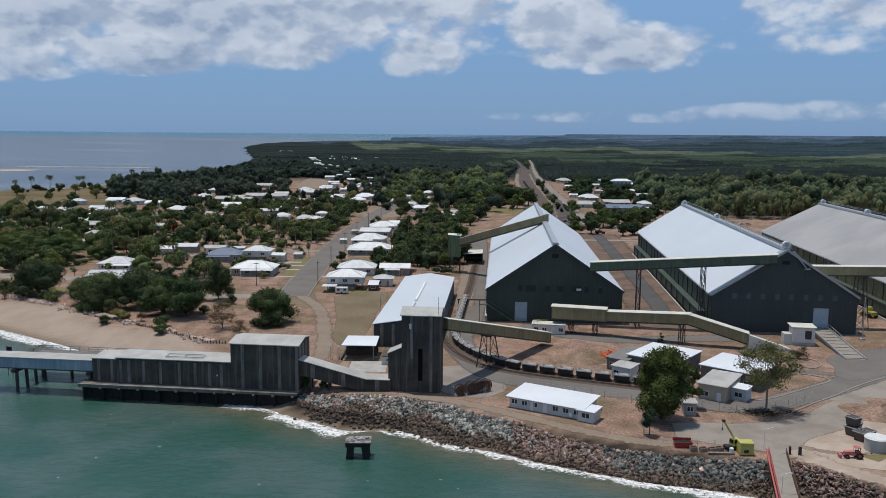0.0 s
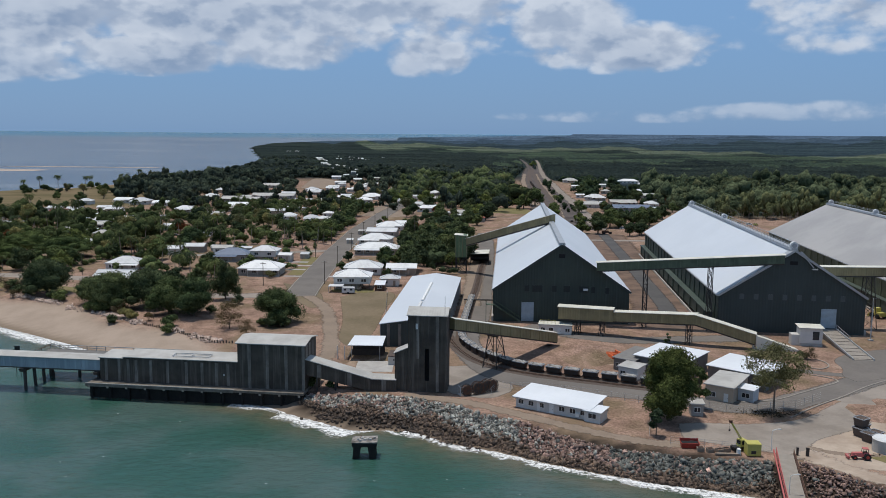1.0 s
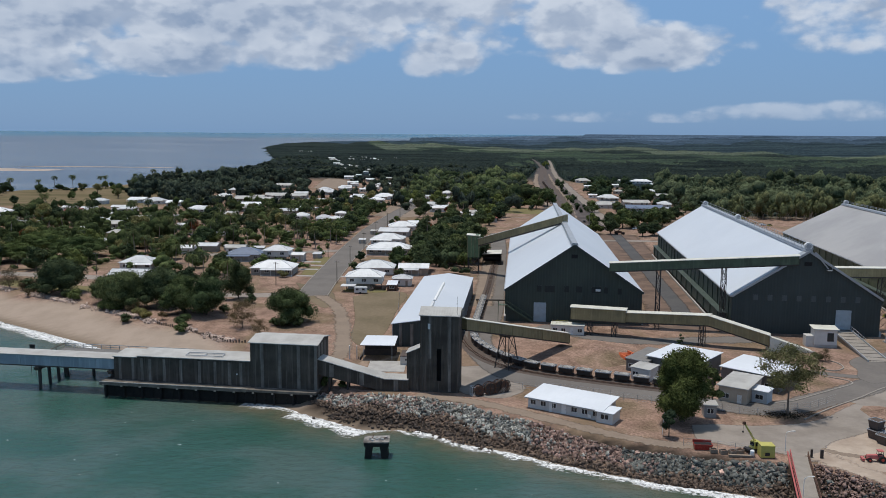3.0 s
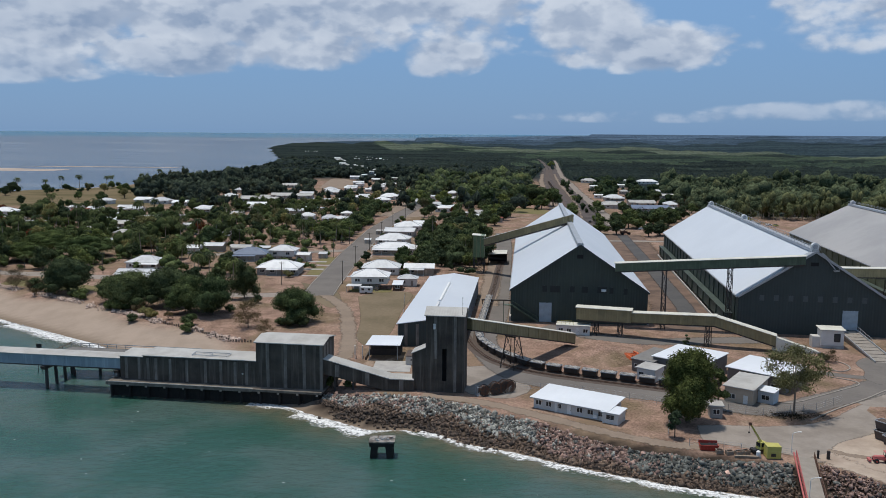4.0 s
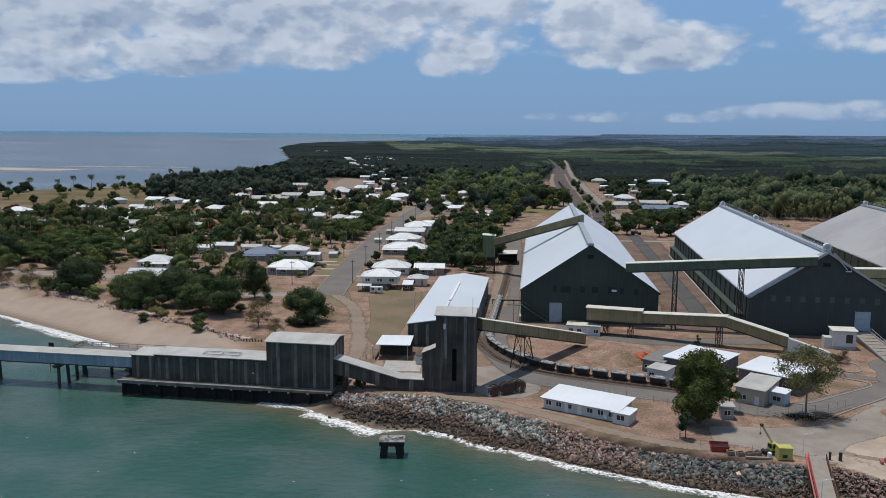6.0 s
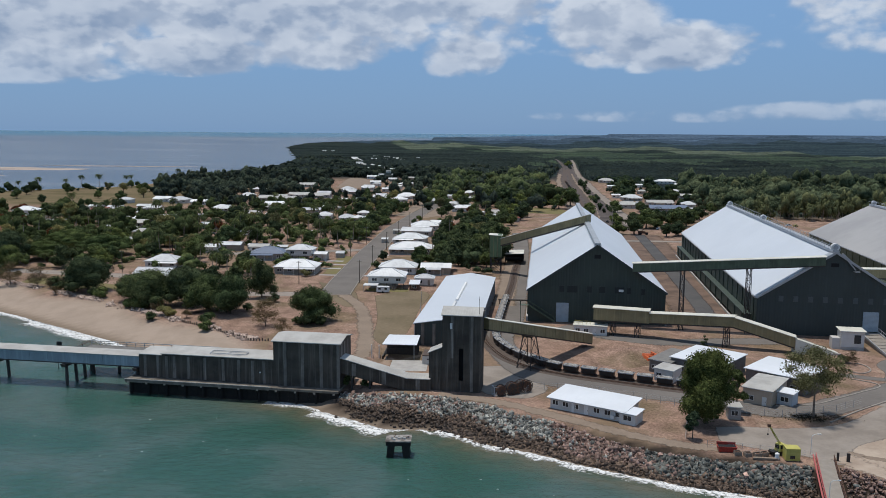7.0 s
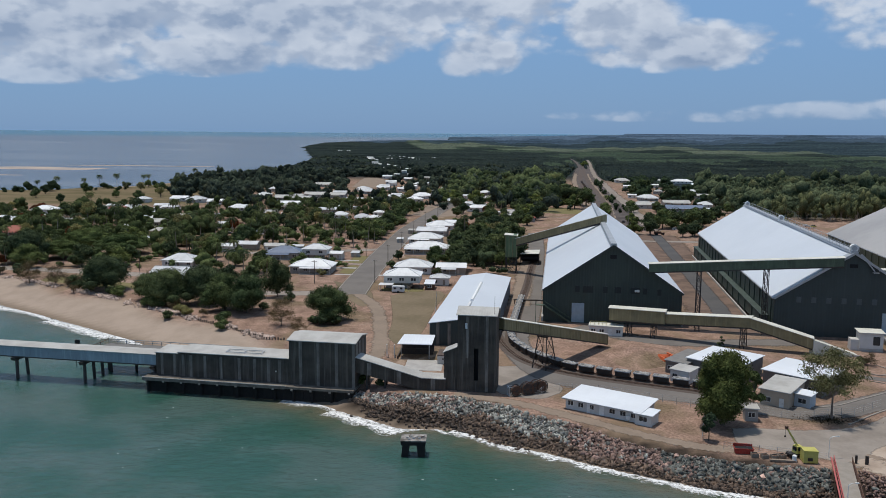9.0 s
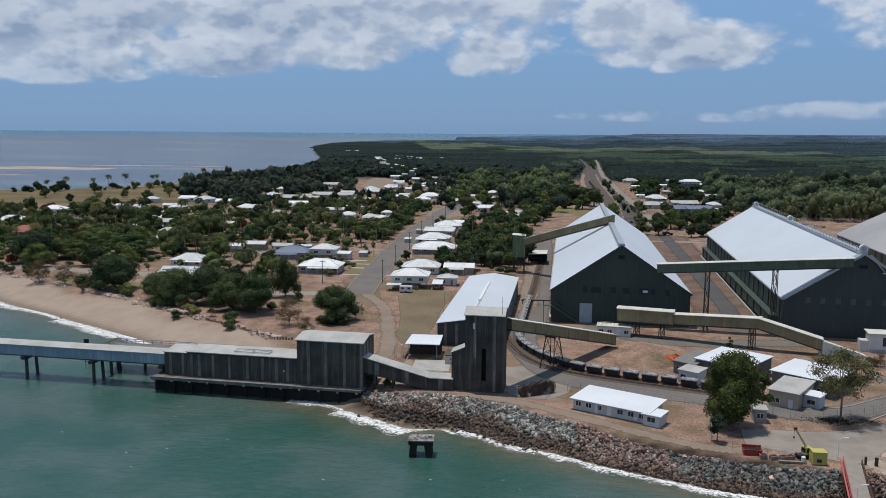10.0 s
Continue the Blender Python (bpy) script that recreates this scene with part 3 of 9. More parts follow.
# ---- ground and water ----
NEAR_SHORE = [(-620, 560), (-420, 452), (-300, 345), (-215, 287), (-152, 240), (-137, 230), (-124, 222), (-112, 213.5), (-100, 205), (-91, 199), (-78, 188), (-62, 172), (-46, 160), (-39, 155.6), (-34.2, 153.7), (-30.5, 150.8), (-24.6, 146.9), (-20.1, 143.8),
              (-16.5, 141.2), (-11, 141.6), (-6.5, 141.4), (-4.0, 139.4), (-1.1, 136.6), (1.8, 134.8), (5.5, 133.3), (10, 131), (14.2, 128.2), (18.4, 126), (22.4, 123.9), (26.5, 122.4), (30.2, 120.4), (34.1, 119.2), (37.9, 118.1), (41.6, 116.7), (47, 114.5), (53, 110), (66, 101), (100, 80), (300, 20), (6000, -900)]
FAR_SHORE = [(6000, 6000), (900, 6000), (539, 3797), (362, 3783), (184, 3719), (-62, 3640), (-221, 3574), (-204, 3364), (-319, 3308), (-483, 3233), (-621, 2968), (-639, 2741), (-563, 2440), (-499, 2189), (-363, 1654), (-310, 1293), (-295, 1092), (-308, 915), (-338, 823), (-345, 766), (-362, 747), (-382, 728), (-450, 700), (-560, 680)]
COAST = np.array(NEAR_SHORE + FAR_SHORE, dtype=float)


def shore_distance(x, y):
    """Signed distance to the waterline in plan units: above zero on land."""
    best = np.full(x.shape, 1e9)
    inside = np.zeros(x.shape, dtype=bool)
    for (ax, ay), (bx, by) in zip(COAST, np.roll(COAST, -1, axis=0)):
        dx, dy = bx - ax, by - ay
        t = np.clip(((x - ax) * dx + (y - ay) * dy) / (dx * dx + dy * dy), 0, 1)
        best = np.minimum(best, np.hypot(x - ax - t * dx, y - ay - t * dy))
        cross = (ay > y) != (by > y)
        inside ^= cross & (x < ax + (y - ay) * dx / (dy if abs(dy) > 1e-9 else 1e-9))
    return np.where(inside, best, -best)


def rise(x, y):
    """In metres: far off, land and sea are bent up so their edge meets the horizon in the camera's view."""
    r = np.hypot(x, y)
    f = 1496.0
    k = EYE * f / 2200
    far = (np.clip(r, 2200, 4900) - 2200) / 2700
    dip = k + far * (0.6 - k) - 4.9 * far ** 2.2
    return np.where(r > 2200, EYE - np.clip(r, 0, 4950) * dip / f, 0.0)


def ground_height(x, y):
    """Height and distance to the waterline, in plan units, without the far rise."""
    x, y = np.asarray(x, dtype=float), np.asarray(y, dtype=float)
    d = shore_distance(x, y)
    w = np.where((x > -30) & (y < 400), np.interp(x, [0, 25], [9.5, 6.8]), 17.0)
    t = np.clip(d / w, 0, 1)
    z = np.where(d < 0, -3.0 + np.maximum(d, -40) * 0.13, -3.0 + 3.0 * (t * t * (3 - 2 * t) * 0.45 + t * 0.55))
    return z, d


def graded(lo, hi, step, out_lo, out_hi, n):
    core = np.arange(lo, hi, step)

    def run(end):
        a = np.geomspace(step, min(end, 1500), n)
        return np.concatenate([a, np.arange(a[-1] + 110, end, 110)]) if end > 1570 else a
    return np.concatenate([lo - run(lo - out_lo)[::-1], core, hi + run(out_hi - hi)])


def sheet(name, xs, ys, height, mat, layers):
    X, Y = np.meshgrid(xs, ys)
    keep = np.hypot(X, Y) < 4985
    Z = height(X, Y)
    me = bpy.data.meshes.new(name)
    ny, nx = X.shape
    idx = np.arange(nx * ny).reshape(ny, nx)
    cell = keep[:-1, :-1] & keep[1:, :-1] & keep[:-1, 1:] & keep[1:, 1:]
    faces = np.stack([idx[:-1, :-1], idx[:-1, 1:], idx[1:, 1:], idx[1:, :-1]], axis=-1)[cell]
    me.vertices.add(nx * ny)
    me.vertices.foreach_set("co", np.stack([X, Y, Z], axis=-1).astype(np.float32).ravel())
    me.loops.add(faces.size)
    me.loops.foreach_set("vertex_index", faces.astype(np.int32).ravel())
    me.polygons.add(len(faces))
    me.polygons.foreach_set("loop_start", np.arange(0, faces.size, 4, dtype=np.int32))
    me.polygons.foreach_set("use_smooth", np.ones(len(faces), dtype=bool))
    for key, values in layers(X, Y).items():
        me.attributes.new(key, "FLOAT", "POINT").data.foreach_set("value", values.astype(np.float32).ravel())
    me.materials.append(mat)
    me.update(calc_edges=True)
    return new(name, me)


def soft(v, a, b):
    t = np.clip((v - a) / (b - a), 0, 1)
    return t * t * (3 - 2 * t)


def land_layers(X, Y):
    X, Y = X / S, Y / S
    d = shore_distance(X, Y)
    r = np.hypot(X, Y)
    wob = np.sin(X * 0.13) * 1.5 + np.sin(Y * 0.21 + 1.0) * 1.2
    beach = (1 - soft(d + wob, 13, 19)) * ((X < -28) | (Y > 400))
    bank = (1 - soft(d, 3.0, 5.0)) * (X >= -28)
    return {
        "sand": np.maximum(beach, bank) * (1 - soft(r, 1300, 1600)), "wet": np.maximum(1 - soft(d, 1.0, 4.0), bank * 0.8) * (d > -60),
        "field": soft(Y + X * 0.05, 520, 545) * (1 - soft(Y - X * 0.2, 850, 880)) * (1 - soft(X, -215, -195)),
        "wood": np.maximum(soft(r, 880, 1000), soft(X, 140, 160) * soft(Y + 0.16 * X, 545, 565)),
        # Mask of the rock bed that is painted dark for the gaps' shade.
        "bed": soft(d, 0.6, 1.8) * (1 - soft(d, 6.2, 8.0)) * soft(X, -30, -27) * (Y < 160),
    }


def sea_layers(X, Y):
    X, Y = X / S, Y / S
    d = -shore_distance(X, Y)
    return {"shallow": 1 - soft(d, 0.5, 11.0), "mud": soft(Y - 0.15 * X, 560, 900) * (1 - soft(np.hypot(X, Y), 3520, 3720))}


tagged(sheet("ground", graded(-225, 150, 2.4, -4950, 4950, 45), graded(122, 340, 2.4, -300, 4950, 60), lambda X, Y: ground_height(X / S, Y / S)[0] * S + rise(X, Y), GROUND, land_layers),
       "dry brown earth with faded grass, sloping to a sandy beach", "ground", kind="structure")
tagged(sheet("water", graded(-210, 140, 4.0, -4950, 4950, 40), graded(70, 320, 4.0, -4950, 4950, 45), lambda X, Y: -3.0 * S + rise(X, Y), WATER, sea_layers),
       "murky green sea with small ripples, grey mud flats and painted haze far out", "water", kind="structure")


def ribbon(name, line, width, z, mat, label, category, jag=0.0):
    """A flat strip of a road along a line; width may change along it."""
    pts = [Vector((p[0], p[1], 0)) for p in line]
    rows = []
    for i in range(len(pts) - 1):
        n = max(2, int((pts[i + 1] - pts[i]).length / 6))
        rows += [pts[i].lerp(pts[i + 1], k / n) for k in range(n)]
    rows.append(pts[-1])
    total = len(rows) - 1
    sh, edge = Shape(), []
    for i, p in enumerate(rows):
        way = (rows[min(i + 1, total)] - rows[max(i - 1, 0)]).normalized()
        side = Vector((way.y, -way.x, 0))
        w = width if not isinstance(width, (tuple, list)) else width[0] + (width[1] - width[0]) * i / total
        lip = min(3.0, w * 0.4) if jag else min(1.1, w * 0.22)
        shake = random.uniform(-jag, jag)
        for s, e in ((-w / 2 - lip, 0.0), (-w / 2 + lip, 1.0), (w / 2 - lip, 1.0), (w / 2 + lip, 0.0)):
            q = p + side * (s + shake * math.copysign(1, s))
            sh.v.append((q.x, q.y, z + float(rise(np.array(q.x * S), np.array(q.y * S))) / S))
            edge.append(e)
        if i:
            k = 4 * i
            sh.f += [(k - 4 + j, k - 3 + j, k + 1 + j, k + j) for j in range(3)]
    return edged(single(name, sh, mat, label, category, kind="structure", size=S), edge)


def edged(ob, edge):
    """Stores how far inside the edge each corner lies; the mesh keeps the order of its corners."""
    ob.data.attributes.new("edge", "FLOAT", "POINT").data.foreach_set("value", np.array(edge, dtype=np.float32))
    return ob


def patch(name, outline, z, mat, label, category, lip=1.2):
    """A flat area of paving with rounded, crumbling edges."""
    pts = np.array(bend(list(outline) + [outline[0]], 5)[:-1])
    n = len(pts)
    way = np.roll(pts, -1, axis=0) - np.roll(pts, 1, axis=0)
    way /= np.linalg.norm(way, axis=1)[:, None]
    turn = np.sign(np.sum(pts[:, 0] * np.roll(pts[:, 1], -1) - np.roll(pts[:, 0], -1) * pts[:, 1]))
    inner = pts + np.stack([-way[:, 1], way[:, 0]], axis=1) * turn * lip
    sh = Shape()
    sh.v = [(x, y, z) for x, y in pts] + [(x, y, z) for x, y in inner]
    sh.f = [(i, (i + 1) % n, n + (i + 1) % n, n + i) for i in range(n)] + [tuple(range(n, 2 * n))]
    return edged(single(name, sh, mat, label, category, kind="structure", size=S), [0.0] * n + [1.0] * n)


def bend(line, n=8):
    """Rounds a line of points."""
    p = [np.array(q, dtype=float) for q in line]
    p = [2 * p[0] - p[1]] + p + [2 * p[-1] - p[-2]]
    out = []
    for i in range(1, len(p) - 2):
        for k in range(n):
            t = k / n
            out.append(0.5 * (2 * p[i] + (p[i + 1] - p[i - 1]) * t + (2 * p[i - 1] - 5 * p[i] + 4 * p[i + 1] - p[i + 2]) * t * t + (3 * p[i] - p[i - 1] - 3 * p[i + 1] + p[i + 2]) * t ** 3))
    return [tuple(q) for q in out] + [tuple(p[-2])]


# roads
MAIN_ROAD = [(-44.8, 250), (-45.6, 272), (-46.6, 335), (-46, 430), (-40, 520), (-33, 600)]
ribbon("road", MAIN_ROAD, 9.0, 0.05, ASPHALT, "grey sealed street running inland between houses", "road")
ribbon("road", bend([(-200, 290), (-124, 278), (-104, 270), (-84, 254), (-66, 249), (-45, 253)]), 6.5, 0.04, OLD_ASPHALT, "worn side road along the shore", "road")
ribbon("road", [(-110, 332), (-80, 340), (-46, 352)], 6.0, 0.04, OLD_ASPHALT, "worn side street", "road")
TRAIL = [(-43, 252), (-34.4, 232), (-29.4, 207), (-26.5, 185), (-27, 176)]
ribbon("track", bend(TRAIL), 3.0, 0.03, GRAVEL, "pale dirt track worn across dry ground", "track", jag=0.35)
ribbon("road", bend([(18, 420), (16, 359), (12, 290), (8, 225), (4, 196), (10, 168), (24, 159), (38, 154), (47.3, 149.2), (53, 147.4), (60, 149.0), (67, 153.4), (76, 159.4), (88, 168.5), (112, 185), (140, 200)]), 6.2, 0.05, ASPHALT, "grey sealed works road curving round the yard", "road")
ribbon("road", bend([(74, 149.5), (86, 158.8), (98, 167), (116, 178), (150, 200)]), 6.5, 0.045, OLD_ASPHALT, "dusty sealed works road", "road")
patch("apron", [(38.8, 138.6), (43.5, 139.3), (51.2, 138.9), (61.5, 142.2), (74.5, 153.5), (96, 168), (93, 160), (71.5, 138.6), (59.5, 130.5), (55.5, 123.5), (52, 122.5), (49.8, 125.2), (44.5, 127.6), (40.2, 129.8), (37.8, 131.5)], 0.03, OLD_ASPHALT, "grey worn asphalt apron by the seawall", "pavement")
patch("apron", [(-1, 173), (-1, 157), (3, 152.4), (8.6, 151.4), (13, 157.5), (11, 166), (7.5, 174)], 0.03, OLD_ASPHALT, "grey worn asphalt beside the tower", "pavement")
patch("dirt_yard", [(53, 121.5), (57.5, 130), (66, 137.2), (85, 156.5), (100, 150), (104, 125), (86, 112), (66, 117.5)], 0.02, SANDY, "pale bulldozed sandy yard", "ground")
ribbon("road", bend([(54.8, 126), (57.0, 121.6), (60.2, 117.2), (65, 112.6), (75, 106), (98, 95)]), 3.2, 0.06, SANDY, "pale dirt road along the seawall", "road", jag=0.4)
ribbon("track", [(57, 210), (61.5, 240), (64.8, 278), (69.5, 335), (76, 420)], (15.0, 19.0), 0.015, RED_DIRT, "dark gravelly dirt between the storage sheds", "track", jag=0.5)
ribbon("road", [(59, 214), (62.5, 240), (65.8, 278), (70.5, 335), (77, 420)], 4.4, 0.04, DARK_ASPHALT, "sealed lane between the storage sheds", "road")
ribbon("track", bend([(-8, 153.2), (3, 149.0), (10, 144.2), (17, 139.0), (25, 133.2), (32, 129.4), (37, 128.6)]), 2.3, 0.03, GRAVEL, "pale dirt track along the top of the seawall", "track", jag=0.3)
patch("apron", [(81.5, 164.0), (80.6, 168.5), (83.0, 174), (84.0, 180), (88, 185), (95, 189), (103, 191), (110, 187), (104, 179), (95, 171), (87, 166)], 0.058, ASPHALT, "wide sealed turning area before the ramp", "pavement", 0.6)
ribbon("road", bend([(82.5, 168.5), (77.5, 170.2), (72.5, 172.4), (67, 173)]), 2.4, 0.054, ASPHALT, "narrow sealed lane between kerbed dirt islands", "road")
ribbon("track", bend([(20, 212), (28, 205), (36, 199), (46, 197.5), (60, 199.5), (78, 201)]), 5.0, 0.03, ASPHALT, "worn paved strip before the sheds", "track", jag=0.3)
patch("dirt_yard", [(-136, 770), (-150, 940), (-126, 915), (-109, 810), (-118, 760)], 0.05, GRAVEL, "wide bare pale ground at the far edge of town", "ground")
patch("dirt_yard", [(-54, 505), (-30, 500), (-20, 540), (-24, 610), (-46, 612), (-50, 560)], 0.03, GRAVEL, "bare pale dirt at the end of the street", "ground")
patch("lawn", [(22, 535), (48, 528), (52, 562), (30, 575), (20, 560)], 0.028, LAWN, "rough green grass before the woods", "lawn")
ribbon("track", [(14, 512), (30, 507), (52, 500)], 3.0, 0.035, GRAVEL, "pale track before the woods", "track", jag=0.4)
for outline in ([(-32.6, 249.1), (-25.0, 258.1), (-16.3, 255.0), (-17.3, 231.0), (-18.2, 202.2), (-21.7, 189.6), (-26.2, 195.9), (-27.9, 217.0)], [(-54.3, 272.3), (-41.3, 260.8), (-36.1, 240.1), (-38.3, 231.8), (-45.6, 245.5)]):
    patch("dry_grass", outline, 0.022, DRY_GRASS, "dry brown grass worn thin over dirt", "grass", 0.8)
for outline in ([(-56, 288), (-50.5, 288), (-50.8, 305), (-56, 305)], [(-57, 312), (-51, 312), (-51.2, 330), (-57, 330)], [(-36, 256), (-24, 256), (-24, 262), (-36, 262)], [(-118, 262), (-102, 262), (-98, 268), (-114, 270)], [(-30, 306), (-18, 306), (-18, 318), (-30, 318)], [(-150, 262), (-118, 252), (-112, 258), (-146, 272)]):
    patch("lawn", outline, 0.025, LAWN, "dry yellow-green lawn beside a house", "lawn")
for x0, x1, y0, y1 in ((-56.5, -50.2, 284.6, 286.4), (-58.5, -50.6, 308.6, 310.2), (-41.2, -36.5, 284, 286.2), (-41.5, -38, 334, 337), (-41.5, -38.5, 366, 368.5)):
    single("driveway", Shape().box(x0, x1, y0, y1, -0.2, 0.055), CONCRETE, "pale concrete driveway strip", "driveway", kind="structure", size=S)
ribbon("road", [(58, 395), (150, 392)], 5.0, 0.035, OLD_ASPHALT, "worn lane behind the sheds", "road")
ribbon("rail_corridor", [(62, 440), (70.7, 557), (78.5, 672), (87.6, 827), (93.8, 934), (110, 1105), (125, 1258)], (32.0, 25.0), 0.05, RAIL_DIRT, "brown dusty strip beside the railway", "track", jag=2.2)
ribbon("rail_corridor", [(124.6, 1252), (133, 1350), (144, 1490)], (26.0, 3.0), 0.052, RAIL_DIRT, "brown dusty strip narrowing between woods", "track", jag=1.5)
ribbon("road", [(80, 440), (88, 570), (91.5, 617), (95.4, 708), (105.9, 869), (115.8, 1043), (134.7, 1261), (159.7, 1525), (177.8, 1745)], (6.0, 3.6), 0.07, PALE_ROAD, "long pale road beside the railway", "road", jag=0.9)
ribbon("track", bend([(112, 1190), (117.6, 1257), (129.2, 1403), (140.7, 1586), (149.3, 1778), (150, 1892), (142.8, 1914)]), 4.0, 0.07, RAIL_DIRT, "pale branch track turning off through the woods", "track", jag=1.2)
ribbon("railway", [(52, 430), (66, 557), (73.2, 672), (79.2, 782), (87, 921), (104, 1105), (119, 1258)], 3.6, 0.08, BALLAST, "dark ballast of the main railway line", "railway")
ribbon("railway", [(58, 430), (72, 557), (80, 672), (88, 820), (95, 925), (109, 1105), (123, 1258)], 2.6, 0.085, BALLAST, "dark ballast of the second railway line", "railway")
ribbon("track", [(47, 440), (60, 557), (66.5, 704), (73.5, 825), (81, 930), (98, 1105)], 3.4, 0.075, GRAVEL, "pale wheel track beside the railway lines", "track", jag=1.0)
ribbon("track", [(64, 470), (77.5, 600), (84.5, 700), (92, 820), (99, 930), (113, 1105)], 2.2, 0.078, GRAVEL, "pale wheel track between the railway lines", "track", jag=0.8)
for ox, oy, a, b, label in ((-665, 1165, 110, 50, "long pale sandbar lying in the shallow sea"), (-600, 975, 34, 10, "low wet sandbar in the shallow sea"), (-560, 1290, 120, 16, "thin pale sandbar in the shallow sea")):
    patch("sandbar", [(ox + a * math.cos(k * 0.5236) * (1 + 0.12 * math.sin(k * 2.3)), oy + b * math.sin(k * 0.5236) * (1 + 0.25 * math.cos(k * 1.7))) for k in range(12)], -2.93, SANDBAR, label, "sandbar", b * 0.25)
ribbon("track", [(14, 345), (12.2, 333), (9.0, 286), (5.9, 237)], 4.6, 0.065, GRAVEL, "pale sandy strip beside the shed lane", "track", jag=0.4)
ribbon("track", bend([(56.5, 128), (60, 125.5), (66, 124.8), (73, 130), (80, 138)]), 1.0, 0.035, GRAVEL, "faint wheel track across the sandy yard", "track", jag=0.3)
ribbon("lawn", [(65, 122.6), (68.6, 125.2)], 2.2, 0.034, LAWN, "green weeds beside the tank", "lawn")
for line in ([(48.0, 151.3), (53.9, 150.4), (60.7, 151.9), (66.5, 155.8), (72.8, 160.3), (76.8, 163.1), (78.0, 164.9), (77.2, 166.9), (74.4, 169.0)], [(59.5, 142.0), (66.7, 148.4), (74.7, 154.7), (82.1, 161.1), (90.6, 167.2)], [(75.1, 176.7), (77.9, 173.4), (81.0, 175.6), (81.7, 179.2), (80.5, 181.5)]):
    sh, pts = Shape(), bend(line, 4)
    for a, b in zip(pts[:-1], pts[1:]):
        sh.beam((*a, 0.07), (*b, 0.07), 0.28, 0.14)
    single("kerb", sh, KERB, "worn concrete kerb along the works road", "kerb", kind="structure", size=S)
# kerbs of the main street
for s in (-1, 1):
    sh = Shape()
    for (ax, ay), (bx, by) in zip(MAIN_ROAD[:-2], MAIN_ROAD[1:-1]):
        sh.beam((ax + s * 4.7, ay, 0.07), (bx + s * 4.7, by, 0.07), 0.26, 0.14)
    single("kerb", sh, KERB, "pale concrete kerb along the street", "kerb", kind="structure", size=S)

# ---- storage sheds ----
def shed(x, y, turn, w, length, eave, ridge, wall, roof, label, vents=(), flank=None):
    """A long gabled store; its front gable faces the sea."""
    ob = thing("storage_shed", label, "shed", x, y, 0, -turn, "bulk storage sheds", size=S)
    h = w / 2
    gable = [(-h, 0), (h, 0), (h, eave), (0, ridge), (-h, eave)]
    part("front_wall", Shape().prism(gable, 0, 0.35), wall, ob)
    part("back_wall", Shape().prism(gable, length - 0.35, length), wall, ob)
    for s in (-1, 1):
        sh = Shape().box(min(s * h, s * (h - 0.35)), max(s * h, s * (h - 0.35)), 0.35, length - 0.35, 0, eave - 0.1)
        for k in range(int(length / 7)):
            sh.box(min(s * h, s * (h + 0.25)), max(s * h, s * (h + 0.25)), 3 + 7 * k, 3.3 + 7 * k, 0, eave - 0.3)
        part("side_wall", sh, flank or SIDE_GREEN, ob, "green ribbed sheet wall with posts")
        slope = (ridge - eave) / h
        ex = h + 0.3
        ez = eave - 0.3 * slope + 0.3
        a, b, c, d = (s * ex, -0.5, ez), (0, -0.5, ridge + 0.3), (0, length + 0.5, ridge + 0.3), (s * ex, length + 0.5, ez)
        part("roof_slope", Shape().slab(*((a, b, c, d) if s < 0 else (b, a, d, c)), 0.25), roof, ob, "pale sheet roof slope")
        part("fascia", Shape().beam((s * ex, -0.62, ez - 0.1), (0, -0.62, ridge + 0.2), 0.2, 0.55), TRIM_GREY if roof is not SHED_ROOF or vents else SHED_SLATE, ob)
        part("gutter", Shape().beam((s * (ex + 0.1), 0, ez - 0.2), (s * (ex + 0.1), length, ez - 0.2), 0.3, 0.3), TRIM_GREY, ob)
        part("plinth", Shape().box(min(s * h, s * (h + 0.5)), max(s * h, s * (h + 0.5)), 0, length, 0, 1.3), CONCRETE, ob)
    part("ridge_cap", Shape().prism([(-0.9, ridge + 0.15), (0.9, ridge + 0.15), (0.7, ridge + 0.75), (-0.7, ridge + 0.75)], 0, length), TRIM_GREY, ob, "grey ridge walkway")
    for k in vents:
        z = ridge + 1.3
        vent = part("roof_vent", Shape().rod((0, k - 0.55, z), (0, k + 0.55, z), 0.95, 0.95, 18).box(-0.8, 0.8, k - 0.6, k + 0.6, ridge + 0.3, ridge + 0.6), WHITE_PAINT, ob, "white round drum housing on the ridge")
        part("drum_face", Shape().rod((0, k - 0.6, z), (0, k - 0.56, z), 0.6, 0.6, 16), TRIM_GREY, vent, "grey drum face")
    if vents:
        for s in (-1, 1):
            rail = Shape().beam((s, 0, ridge + 1.7), (s, length, ridge + 1.7), 0.07)
            for k in range(int(length / 3)):
                rail.beam((s, 3 * k, ridge + 0.5), (s, 3 * k, ridge + 1.7), 0.07)
            part("ridge_rail", rail, TRIM_GREY, ob)
    return ob


shed_a = shed(29.3, 216.5, 4.0, 35.0, 134, 8.3, 20.2, SHED_GREEN, SHED_ROOF, "dark green storage shed with white gabled roof")
shed_b = shed(85.0, 206.5, 5.6, 35.2, 141, 9.2, 20.6, SHED_SLATE, SHED_ROOF, "slate-grey storage shed with white gabled roof and ridge vents", (1.0, 78.0, 137.0))
shed_c = shed(142, 203, 6.0, 46.0, 150, 9.2, 21.0, SHED_GREEN, GREY_ROOF, "green storage shed with weathered grey roof", (30.0, 100.0, 147.0), SIDE_OLIVE)

